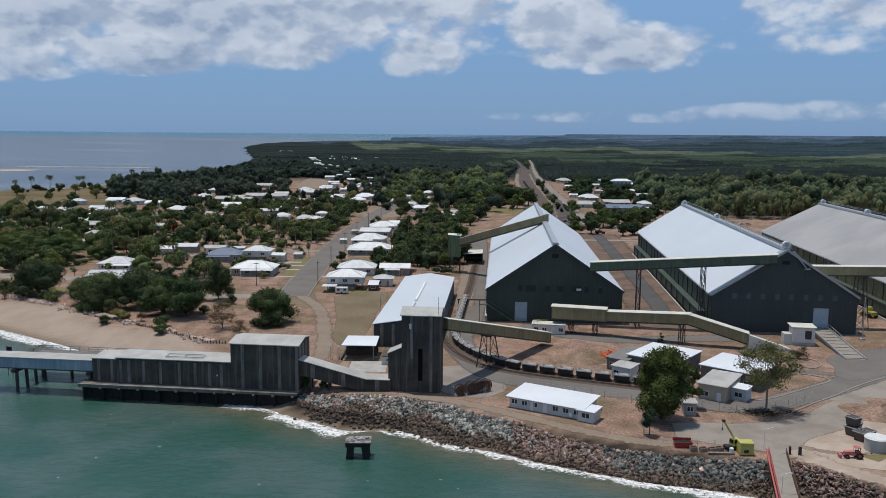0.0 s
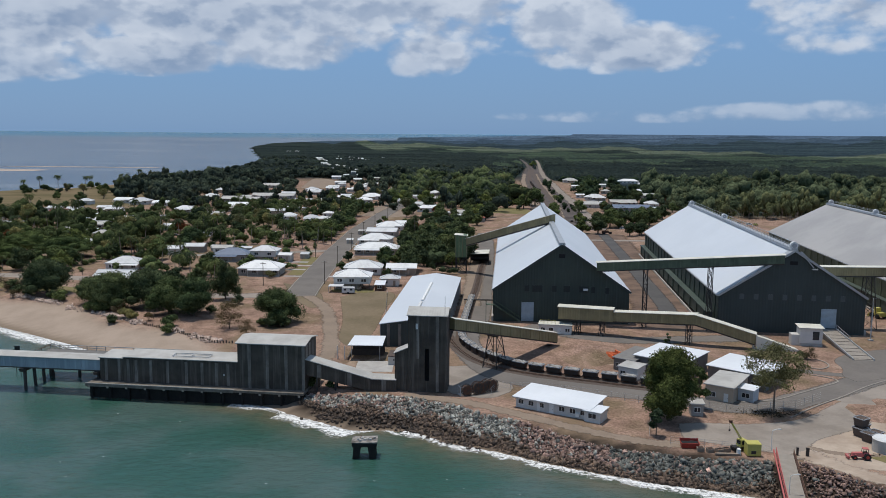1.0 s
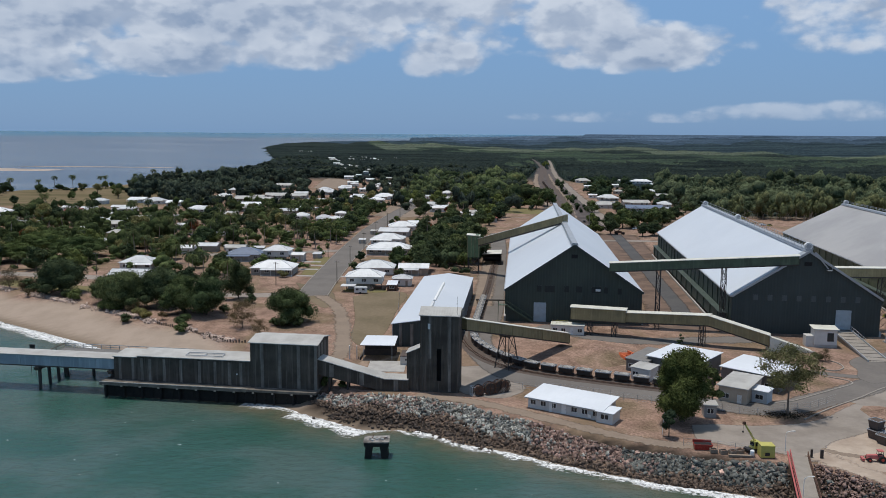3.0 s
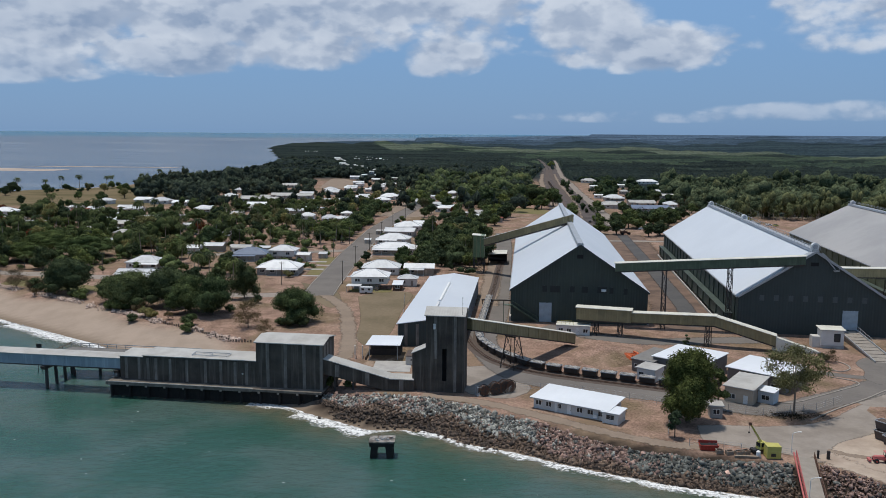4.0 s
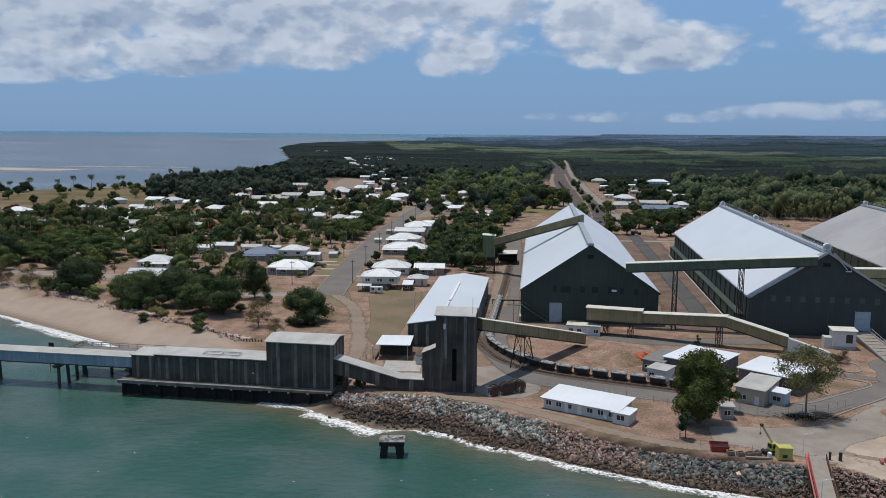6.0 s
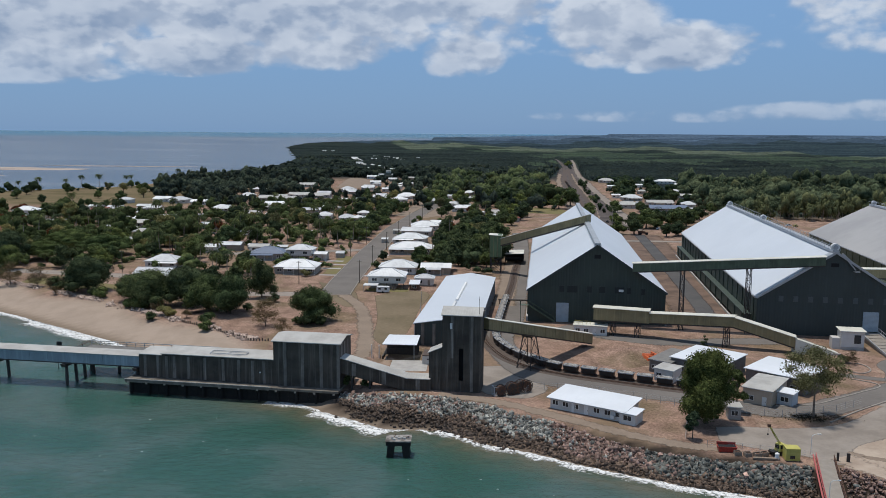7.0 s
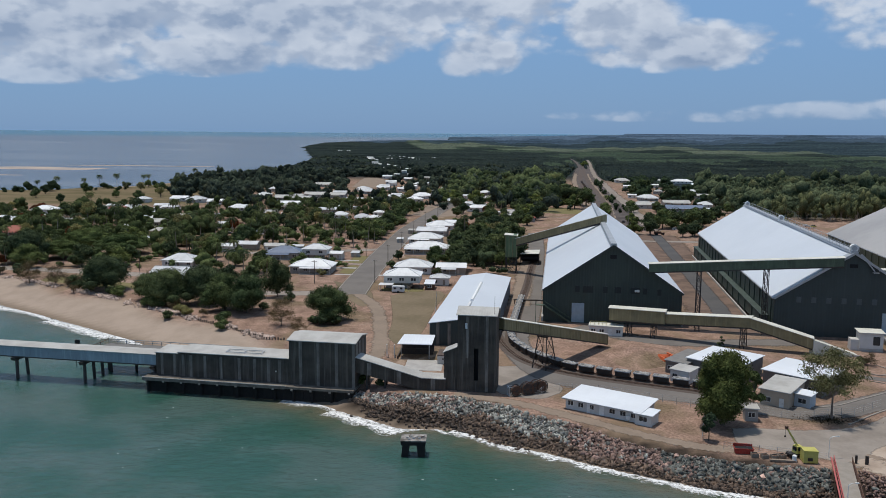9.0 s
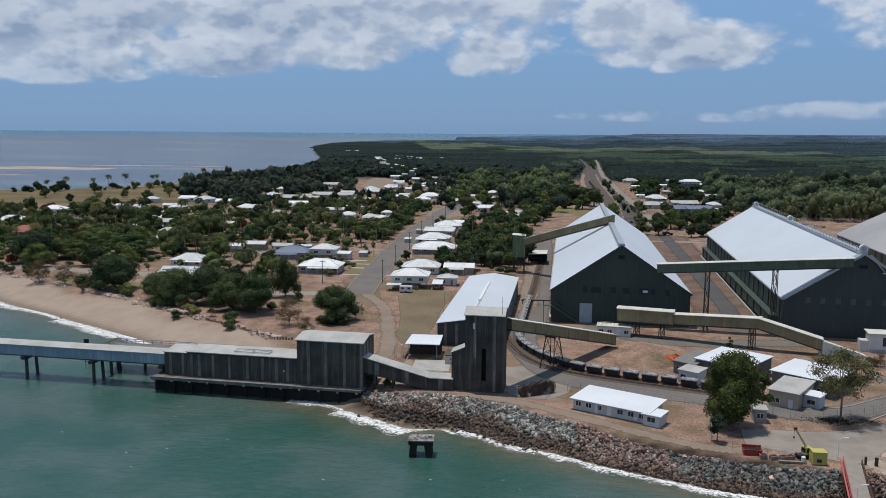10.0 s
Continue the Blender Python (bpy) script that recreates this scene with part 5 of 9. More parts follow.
for s in (-1, 1):
    for y in (-0.8, 0.9):
        part("pile_leg", Shape().hexa([(s * 1.75 - 0.5, y - 0.5, -2.5), (s * 1.75 + 0.5, y - 0.5, -2.5), (s * 1.75 + 0.5, y + 0.5, -2.5), (s * 1.75 - 0.5, y + 0.5, -2.5), (s * 1.2 - 0.62, y - 0.5, 2.1), (s * 1.2 + 0.62, y - 0.5, 2.1), (s * 1.2 + 0.62, y + 0.5, 2.1), (s * 1.2 - 0.62, y + 0.5, 2.1)]), UNDERSIDE_BLACK, stub, "black tidal concrete leg")
rubble = Shape()
for k in range(9):
    a, q = k * 2.4, 0.35 + 0.17 * k
    rubble.box(q * math.cos(a) - 0.28, q * math.cos(a) + 0.28, 0.1 + 0.6 * q * math.sin(a) - 0.2, 0.1 + 0.6 * q * math.sin(a) + 0.2, 2.8, 3.12 + 0.05 * (k % 3), 0.07)
part("rubble", rubble, CONCRETE, stub, "pale broken concrete on the cap")
part("reinforcement", Shape().rod((0.6, 0.3, 2.9), (1.9, 0.2, 3.3), 0.05, 0.05, 6).rod((-0.8, 0.5, 2.9), (-0.5, 0.9, 3.5), 0.05, 0.05, 6), RUST, stub)

# long white-roofed store behind the tower
store = thing("long_store", "long dark-walled store with white sheet roof", "building", -8.3, 189.5, 0, -4.0, size=S)
part("front_wall", Shape().prism([(-7.2, 0), (7.2, 0), (7.2, 5.2), (0, 6.2), (-7.2, 5.2)], 0, 0.25), SHED_SLATE, store)
part("back_wall", Shape().prism([(-7.2, 0), (7.2, 0), (7.2, 5.2), (0, 6.2), (-7.2, 5.2)], 65.75, 66.0), SHED_SLATE, store)
for s in (-1, 1):
    w = Shape().box(min(s * 7.2, s * 6.95), max(s * 7.2, s * 6.95), 0.25, 65.75, 0, 5.2)
    part("side_wall", w, SHED_SLATE, store)
    for k in range(12):
        part("post", Shape().box(s * 7.35 - 0.15, s * 7.35 + 0.15, 1 + 5.8 * k, 1.3 + 5.8 * k, 0, 5.1), TRIM_GREY, store)
    a, b = ((-7.6, 5.25), (0, 6.4)) if s < 0 else ((0, 6.4), (7.6, 5.25))
    part("roof_slope", Shape().slab((a[0], -0.4, a[1]), (b[0], -0.4, b[1]), (b[0], 66.4, b[1]), (a[0], 66.4, a[1]), 0.15), SHED_ROOF, store, "white sheet roof slope")
for y0, y1, x in ((4, 20, 0.1), (22, 48, 0.15)):
    part("ridge_vent", Shape().prism([(x - 0.45, 6.3), (x + 0.45, 6.3), (x + 0.25, 6.75), (x - 0.25, 6.75)], y0, y1), WHITE_PAINT, store)
for x in (-5.4, -2.8, -0.2, 2.4):
    part("pale_strip", Shape().box(x - 0.35, x + 0.35, -0.06, 0, 0.1, 5.2), PALE_CLAD, store)

# ---- houses ----
ROOFS = {"w": (WHITE_ROOF_X, "white sheet roof"), "g": (GREY_SHEET, "weathered grey roof"), "b": (BLUE_ROOF, "blue-grey roof"), "r": (RED_ROOF, "terracotta roof")}
WALLS = {"w": (WHITE_WALL, "white walls"), "g": (GREY_WALL, "grey walls"), "t": (TAN_WALL, "tan walls"), "d": (GREY_WALL, "shaded grey walls")}


def window(parent, x, z, y, w, h):
    """A framed window on a front wall."""
    win = part("window", Shape().box(x - w / 2 - 0.08, x + w / 2 + 0.08, y - 0.07, y, z - 0.08, z).box(x - w / 2 - 0.08, x + w / 2 + 0.08, y - 0.07, y, z + h, z + h + 0.08)
               .box(x - w / 2 - 0.08, x - w / 2, y - 0.07, y, z, z + h).box(x + w / 2, x + w / 2 + 0.08, y - 0.07, y, z, z + h).box(x - 0.04, x + 0.04, y - 0.06, y, z, z + h), WHITE_PAINT, parent)
    part("pane", Shape().box(x - w / 2, x + w / 2, y - 0.035, y - 0.01, z, z + h), WINDOW, win, "dark glass")
    return win


def house(x, y, w, kind, roof, wall, turn=0.0, deep=None, group="town houses"):
    """A small timber house of width w metres; its front stands at the place."""
    rm, rt = ROOFS[roof]
    wm, wt = WALLS[wall]
    high = kind == "high"
    w = max(w - 1.2, 4.0)
    d = deep or min(max(w * 0.75, 5.5), 12.0)
    base = 2.3 if high else 0.35
    eave = base + 2.9
    name = {"high": "two-storey house on posts", "hip": "low hip-roofed house", "gable": "low gabled house", "flat": "long low shed"}[kind]
    ob = thing("house", f"{name} with {rt} and {wt}", "house", x, y, 0, turn, group)
    h = w / 2
    part("wall", Shape().box(-h, h, 0, d, base, eave), wm, ob)
    if high:
        part("undercroft", Shape().box(-h + 0.6, h * 0.5, 1.5, d - 0.5, 0, base), GREY_WALL, ob, "shaded undercroft wall")
        for k in range(5):
            part("post", Shape().box(-h + 0.1 + (w - 0.4) * k / 4, -h + 0.35 + (w - 0.4) * k / 4, 0.1, 0.35, 0, base), TIMBER, ob)
        stair = Shape()
        for k in range(12):
            stair.box(h * 0.35, h * 0.35 + 1.1, -3.0 + 0.25 * k, -2.72 + 0.25 * k, 0.19 * k, 0.19 * k + 0.06)
        stair.beam((h * 0.35, -3, 0.1), (h * 0.35, 0, 2.3), 0.08, 0.2).beam((h * 0.35 + 1.1, -3, 0.1), (h * 0.35 + 1.1, 0, 2.3), 0.08, 0.2)
        part("stair", stair, TIMBER, ob)
    else:
        part("plinth", Shape().box(-h + 0.1, h - 0.1, 0.1, d - 0.1, 0, base), CONCRETE, ob)
    o = 0.6
    sh = Shape()
    if kind == "hip" or high:
        rz = eave + (d / 2 + o) * 0.42
        r = max(h - d / 2, 0.4)
        A, B, C, D = (-h - o, -o, eave), (h + o, -o, eave), (h + o, d + o, eave), (-h - o, d + o, eave)
        E, F = (-r, d / 2, rz), (r, d / 2, rz)
        sh.poly(A, B, F, E).poly(B, C, F).poly(C, D, E, F).poly(D, A, E)
        k = len(sh.v)
        sh.box(-h - o, h + o, -o, d + o, eave - 0.18, eave - 0.004)
        cap = Shape().beam(E, F, 0.3, 0.12)
        for p, q in ((A, E), (D, E), (B, F), (C, F)):
            cap.beam(p, q, 0.22, 0.1)
        part("ridge_capping", cap, TRIM_GREY if roof != "r" else RED_ROOF, ob)
    elif kind == "gable":
        rz = eave + (d / 2 + o) * 0.27
        for s in (-1, 1):
            ya = -o if s < 0 else d + o
            a, b = (-h - o, ya, eave - 0.05), (h + o, ya, eave - 0.05)
            c, e = (h + o, d / 2, rz), (-h - o, d / 2, rz)
            sh.slab(*((a, b, c, e) if s < 0 else (e, c, b, a)), 0.12)
        part("gable_end", Shape().poly((-h, 0.1, eave), (-h, d - 0.1, eave), (-h, d / 2, rz - 0.3)).poly((h, 0.1, eave), (h, d - 0.1, eave), (h, d / 2, rz - 0.3)), wm, ob)
        part("ridge_capping", Shape().beam((-h - o, d / 2, rz + 0.03), (h + o, d / 2, rz + 0.03), 0.35, 0.08), TRIM_GREY, ob)
    else:
        sh.slab((-h - o, -o, eave), (h + o, -o, eave), (h + o, d + o, eave + 0.7), (-h - o, d + o, eave + 0.7), 0.12)
    part("roof", sh, rm, ob, rt)
    if not high and w > 9.5 and int(abs(x) * 10) % 3:
        a, b = (-h, h * 0.35) if int(abs(y)) % 2 else (-h * 0.5, h)
        part("verandah_roof", Shape().slab((a - 0.2, -2.6, eave - 0.55), (b + 0.2, -2.6, eave - 0.55), (b + 0.2, -0.5, eave - 0.12), (a - 0.2, -0.5, eave - 0.12), 0.1), rm, ob)
        for k in range(4):
            part("verandah_post", Shape().box(a + (b - a) * k / 3 - 0.06, a + (b - a) * k / 3 + 0.06, -2.5, -2.38, 0, eave - 0.6), WHITE_PAINT, ob)
        part("verandah_floor", Shape().box(a, b, -2.6, 0.0, 0.0, 0.16), CONCRETE, ob)
    n = max(2, int(w / 4.2))
    for k in range(n):
        xx = -h + w * (k + 0.5) / n
        if k == n // 2 and not high:
            door = part("door", Shape().box(xx - 0.45, xx + 0.45, -0.06, 0.0, base, base + 2.05), TAN_WALL, ob)
            part("handle", Shape().box(xx + 0.3, xx + 0.36, -0.12, -0.06, base + 0.95, base + 1.05), STEEL, door)
        else:
            window(ob, xx, base + 0.9, 0, min(1.8, w / n * 0.55), 1.15)
    return ob


def place_houses(rows, group, shrink=1.0):
    for x, y, w, kind, roof, wall in rows:
        house(x, y, w * shrink, kind, roof, wall, random.choice((-6, -2, 2, 4)) if y > 300 else 0, group=group)

NEAR_HOUSES = [
    (-30.3, 260.6, 15.3, "high", "w", "w"),
    (-29.7, 288.8, 17.0, "hip", "w", "w"),
    (-29.5, 339.3, 22.8, "hip", "w", "t"),
    (-33.1, 371.5, 18.7, "hip", "w", "w"),
    (-32.4, 401.1, 18.8, "gable", "w", "g"),
    (-29.8, 425.5, 17.8, "hip", "w", "w"),
    (-22.8, 439.2, 14.7, "gable", "w", "g"),
    (-16.4, 289.4, 13.6, "gable", "w", "t"),
    (-18.8, 267.1, 8.5, "hip", "w", "w"),
    (-70.8, 318.5, 13.6, "high", "w", "w"),
    (-62.9, 318.9, 7.6, "gable", "w", "g"),
    (-65.0, 286.0, 19.1, "hip", "w", "d"),
]
SHORE_HOUSES = [
    (-108.4, 268.4, 16.0, "gable", "w", "w"),
    (-115.4, 294.6, 15.9, "hip", "w", "w"),
    (-82.9, 317.9, 17.6, "hip", "b", "g"),
    (-111.6, 334.8, 10.6, "gable", "w", "w"),
    (-104.7, 341.8, 11.9, "gable", "w", "t"),
    (-91.6, 337.6, 10.5, "gable", "g", "w"),
    (-180.3, 422.8, 17.7, "gable", "g", "d"),
    (-181.1, 447.4, 20.2, "gable", "w", "g"),
    (-211.7, 575.3, 16.4, "hip", "w", "w"),
    (-193.3, 563.0, 13.9, "gable", "w", "w"),
    (-230.6, 495.0, 12.8, "gable", "r", "t"),
    (-227.9, 510.0, 12.1, "gable", "w", "w"),
    (-151.7, 354.9, 9.7, "gable", "w", "w"),
]
PARK_CABINS = [
    (-76.7, 467.3, 11.1, "hip", "w", "w"),
    (-91.4, 478.9, 11.4, "hip", "w", "w"),
    (-69.6, 461.7, 10.1, "hip", "w", "t"),
    (-61.9, 462.2, 10.1, "gable", "w", "w"),
    (-99.1, 528.7, 11.7, "hip", "w", "w"),
    (-71.1, 494.0, 9.2, "hip", "w", "w"),
    (-156.7, 605.7, 17.8, "gable", "g", "g"),
    (-141.7, 596.8, 18.4, "gable", "g", "t"),
    (-140.9, 640.6, 21.9, "gable", "g", "w"),
    (-138.8, 550.1, 19.0, "gable", "w", "w"),
]
MID_HOUSES = [
    (-58.9, 580.2, 14.6, "high", "w", "w"),
    (-58.3, 637.6, 19.3, "hip", "w", "w"),
    (-77.2, 624.5, 14.7, "gable", "w", "g"),
    (-111.3, 694.5, 14.1, "gable", "w", "w"),
    (-81.0, 726.5, 13.4, "hip", "w", "t"),
    (-103.3, 754.8, 12.7, "gable", "w", "w"),
    (-106.2, 824.8, 13.9, "gable", "w", "w"),
    (-15.3, 536.0, 13.4, "hip", "w", "w"),
    (-17.8, 570.0, 11.4, "gable", "w", "w"),
    (-16.0, 604.0, 11.1, "gable", "g", "w"),
    (-6.9, 620.6, 15.6, "gable", "g", "w"),
    (7.3, 507.4, 14.4, "gable", "g", "g"),
    (8.9, 480.2, 17.7, "flat", "w", "g"),
    (-162.4, 772.3, 19.8, "gable", "g", "w"),
]
FAR_HOUSES = [
    (-119.9, 983.1, 13.2, "gable", "w", "w"),
    (-121.5, 1072.2, 12.6, "gable", "w", "w"),
    (-163.8, 1171.0, 15.8, "gable", "w", "w"),
    (-195.9, 1343.4, 18.1, "gable", "w", "w"),
    (-245.3, 1609.5, 24.5, "gable", "w", "w"),
    (-156.4, 1255.9, 14.8, "gable", "w", "w"),
    (-189.1, 1456.4, 14.7, "gable", "w", "w"),
    (-123.9, 1140.8, 13.4, "gable", "w", "w"),
    (-154.2, 1597.0, 16.1, "gable", "w", "w"),
    (-133.9, 1718.6, 17.3, "gable", "w", "w"),
    (-450.3, 2376.8, 20.2, "gable", "w", "w"),
    (-506.6, 2532.1, 21.6, "gable", "w", "w"),
    (-428.3, 2385.8, 20.2, "gable", "w", "w"),
    (-185.1, 1588.9, 18.7, "gable", "w", "w"),
    (-105.1, 985.5, 11.6, "gable", "w", "g"),
    (-262, 1700, 26, "gable", "w", "w"),
    (-225, 1520, 24, "hip", "w", "w"),
    (-207, 1400, 22, "gable", "w", "w"),
    (-190, 1320, 20, "gable", "g", "w"),
    (-172, 1285, 20, "hip", "w", "w"),
    (-232, 1810, 26, "gable", "w", "w"),
    (-203, 1755, 24, "gable", "w", "g"),
    (-150, 1330, 18, "gable", "w", "w"),
    (-142, 1185, 16, "hip", "w", "w"),
    (-212, 1625, 22, "gable", "w", "w"),
    (-176, 1680, 24, "gable", "w", "w"),
    (-240, 1590, 20, "hip", "g", "w"),
]
EAST_HOUSES = [
    (128.6, 900, 20.0, "hip", "g", "w"),
    (118.6, 795, 10.0, "gable", "w", "w"),
    (147.5, 818, 10.0, "gable", "w", "w"),
    (181.6, 858, 26.0, "high", "w", "w"),
    (191.0, 832, 15.0, "gable", "w", "w"),
    (169.9, 908, 13.0, "gable", "g", "w"),
    (112.3, 646, 19.0, "hip", "w", "g"),
    (97.8, 576, 21.0, "hip", "g", "g"),
    (124.0, 600, 24.0, "gable", "g", "t"),
    (120.2, 555, 31.0, "gable", "b", "g"),
    (168.2, 728, 16.0, "gable", "w", "w"),
    (160.0, 677, 13.0, "gable", "g", "t"),
    (141.2, 590, 12.5, "hip", "w", "w"),
    (166.6, 655, 17.0, "hip", "g", "t"),
    (162.4, 619, 13.0, "hip", "r", "w"),
]
WEST_HOUSES = [
    (-220, 421.6, 14, "gable", "g", "d"),
    (-204.3, 510.2, 13, "gable", "w", "w"),
    (-212, 484, 12, "gable", "g", "t"),
    (-163.4, 516.4, 14, "hip", "w", "w"),
    (-171, 474, 12, "gable", "w", "g"),
    (-243, 441.7, 13, "gable", "w", "w"),
    (-181.2, 399, 11, "gable", "g", "w"),
    (-126.3, 662, 14, "gable", "w", "w"),
    (-151.2, 622, 13, "gable", "g", "w"),
    (-116.4, 715, 14, "hip", "w", "w"),
    (-100.7, 735, 12, "gable", "w", "g"),
    (-140, 420, 10, "gable", "w", "w"),
    (-160, 385, 10, "hip", "g", "t"),
    (-196, 445, 11, "gable", "w", "w"),
    (-261.5, 466.5, 17.0, "high", "w", "w"),
    (-258.4, 420.0, 20.6, "hip", "w", "w"),
    (-225.2, 374.5, 16.8, "hip", "r", "t"),
]
EAST_COTTAGES = [
    (133.8, 722.2, 10.0, "hip", "g", "g"),
    (182.4, 727.7, 10.0, "gable", "g", "t"),
    (151.0, 752.0, 9.0, "gable", "w", "g"),
    (104.0, 672.0, 9.0, "gable", "w", "w"),
]
MID_COTTAGES = [
    (-27.7, 640.8, 10.7, "gable", "w", "w"),
    (-11.3, 685.5, 11.5, "hip", "w", "g"),
    (0.1, 643.6, 10.8, "gable", "g", "t"),
    (-33.8, 597.2, 11.0, "hip", "w", "w"),
    (-22.9, 574.2, 10.6, "gable", "w", "w"),
    (17.1, 474.4, 8.7, "hip", "r", "g"),
    (-9.0, 544.7, 11.8, "gable", "w", "t"),
    (-54.5, 680.8, 10.3, "hip", "g", "w"),
    (-46.3, 730.6, 9.8, "gable", "w", "w"),
    (-76.6, 791.9, 10.6, "hip", "w", "g"),
    (-79.2, 913.5, 10.7, "gable", "g", "t"),
]
STREET_END = [
    (-107.8, 684.6, 11.5, "hip", "w", "t"),
    (-102.4, 736.6, 14.0, "gable", "w", "w"),
    (-101.5, 795.8, 10.5, "hip", "w", "w"),
    (-82.8, 717.7, 11.5, "gable", "w", "g"),
    (-78.7, 757.3, 11.5, "gable", "w", "w"),
    (-78.8, 645.4, 10.5, "gable", "w", "g"),
    (-96.5, 888.0, 11.5, "gable", "w", "g"),
    (-72.5, 801.8, 12.5, "gable", "w", "t"),
    (-123.0, 929.3, 16.0, "gable", "w", "w"),
    (-177.7, 627.4, 14.0, "hip", "w", "g"),
    (-187.8, 697.3, 14.0, "hip", "w", "t"),
    (-104.7, 507.8, 14.0, "gable", "w", "t"),
    (-162.6, 522.1, 12.5, "gable", "w", "w"),
    (-135.2, 484.8, 14.0, "gable", "g", "g"),
    (-134.7, 526.6, 11.5, "hip", "g", "g"),
    (-101.6, 586.7, 16.0, "gable", "w", "w"),
    (-87.4, 599.3, 10.5, "gable", "w", "g"),
    (-227.2, 585.2, 16.0, "gable", "w", "w"),
    (-213.9, 521.9, 12.5, "gable", "w", "t"),
    (-243.2, 517.0, 10.5, "gable", "w", "w"),
    (-172.5, 455.7, 12.5, "gable", "w", "w"),
    (-248.1, 571.2, 12.5, "hip", "w", "w"),
    (-123.4, 637.3, 16.0, "gable", "g", "g"),
]
place_houses(NEAR_HOUSES, "houses by the main street")
place_houses(SHORE_HOUSES, "houses by the shore")
place_houses(PARK_CABINS, "holiday park cabins")
place_houses(MID_HOUSES, "town houses")
place_houses(FAR_HOUSES, "far town houses", 0.62)
place_houses(EAST_HOUSES, "houses behind the sheds")
place_houses(WEST_HOUSES, "houses by the park")
place_houses(EAST_COTTAGES, "houses behind the sheds")
place_houses(MID_COTTAGES, "town houses")
place_houses(STREET_END, "houses at the street end")
HOUSE_SPOTS = np.array([r[:2] for r in NEAR_HOUSES + SHORE_HOUSES + PARK_CABINS + MID_HOUSES + FAR_HOUSES + EAST_HOUSES + WEST_HOUSES + EAST_COTTAGES + MID_COTTAGES + STREET_END])
HOUSE_WIDTHS = np.array([r[2] / S for r in NEAR_HOUSES + SHORE_HOUSES + PARK_CABINS + MID_HOUSES + FAR_HOUSES + EAST_HOUSES + WEST_HOUSES + EAST_COTTAGES + MID_COTTAGES + STREET_END])

# ---- trees ----
RNG = np.random.default_rng(7)


def cards(centres, size, squash=0.8, up=0.7, rng=RNG, out=None):
    """Small bent leaf clumps at the given centres: loose quads turned at random, rather facing up."""
    n = len(centres)
    nrm = rng.normal(size=(n, 3))
    if out is not None:
        nrm = nrm * 0.5 + out
    nrm[:, 2] = np.abs(nrm[:, 2]) * 0.9 + up if out is None else nrm[:, 2] + up * 0.4
    nrm /= np.linalg.norm(nrm, axis=1)[:, None]
    t = np.cross(nrm, rng.normal(size=(n, 3)))
    t /= np.linalg.norm(t, axis=1)[:, None] + 1e-9
    b = np.cross(nrm, t)
    s = (size * rng.uniform(0.6, 1.35, n))[:, None]
    q = np.stack([centres - t * s - b * s * squash * 0.6, centres + t * s * 0.7 - b * s * squash, centres + t * s + b * s * squash * 0.7, centres - t * s * 0.6 + b * s * squash], axis=1)
    q[:, 0] -= nrm * s * 0.25
    q[:, 2] -= nrm * s * 0.25
    return q


def leaf_tips(centres, size, rng, out, up=0.3):
    """Small pointed leaf clumps: loose triangles turned at random, rather facing outwards and up."""
    n = len(centres)
    nrm = rng.normal(size=(n, 3)) * 0.65 + out
    nrm[:, 2] += up
    nrm /= np.linalg.norm(nrm, axis=1)[:, None] + 1e-9
    t = np.cross(nrm, rng.normal(size=(n, 3)))
    t /= np.linalg.norm(t, axis=1)[:, None] + 1e-9
    b = np.cross(nrm, t)
    s = (size * rng.uniform(0.6, 1.4, n))[:, None]
    w = rng.uniform(0.55, 0.95, n)[:, None] * s
    return np.stack([centres + t * s * 1.25, centres - t * s * 0.7 + b * w, centres - t * s * 0.7 - b * w], axis=1)


def ball(sub):
    bm = bmesh.new()
    bmesh.ops.create_icosphere(bm, subdivisions=sub, radius=1.0)
    V = np.array([v.co for v in bm.verts])
    F = np.array([[v.index for v in f.verts] for f in bm.faces])
    bm.free()
    return V, F


BALLS = {1: ball(1), 2: ball(2)}


def lumps(rng, centres, radii, sub=1, rough=0.2):
    """Uneven dense masses of leaves inside the lobes of a crown."""
    base, faces = BALLS[sub]
    n, k = len(centres), len(base)
    V = base[None] * rng.uniform(1 - rough, 1 + rough, (n, k, 1)) * radii[:, None, :] + centres[:, None, :]
    F = (faces[None] + (np.arange(n) * k)[:, None, None]).reshape(-1, 3)
    return V.reshape(-1, 3), F


def foliage(name, mat, tips, core=None):
    """One crown or wood: loose leaf clumps over uneven cores."""
    V, F, smooth = tips.reshape(-1, 3), np.arange(len(tips) * 3).reshape(-1, 3), np.zeros(len(tips), dtype=bool)
    if core is not None:
        F = np.concatenate([F, core[1] + len(V)])
        V = np.concatenate([V, core[0]])
        smooth = np.concatenate([smooth, np.ones(len(core[1]), dtype=bool)])
    me = bpy.data.meshes.new(name)
    me.vertices.add(len(V))
    me.vertices.foreach_set("co", V.astype(np.float32).ravel())
    me.loops.add(F.size)
    me.loops.foreach_set("vertex_index", F.astype(np.int32).ravel())
    me.polygons.add(len(F))
    me.polygons.foreach_set("loop_start", np.arange(0, F.size, 3, dtype=np.int32))
    me.polygons.foreach_set("use_smooth", smooth)
    me.materials.append(mat)
    me.update(calc_edges=True)
    return me


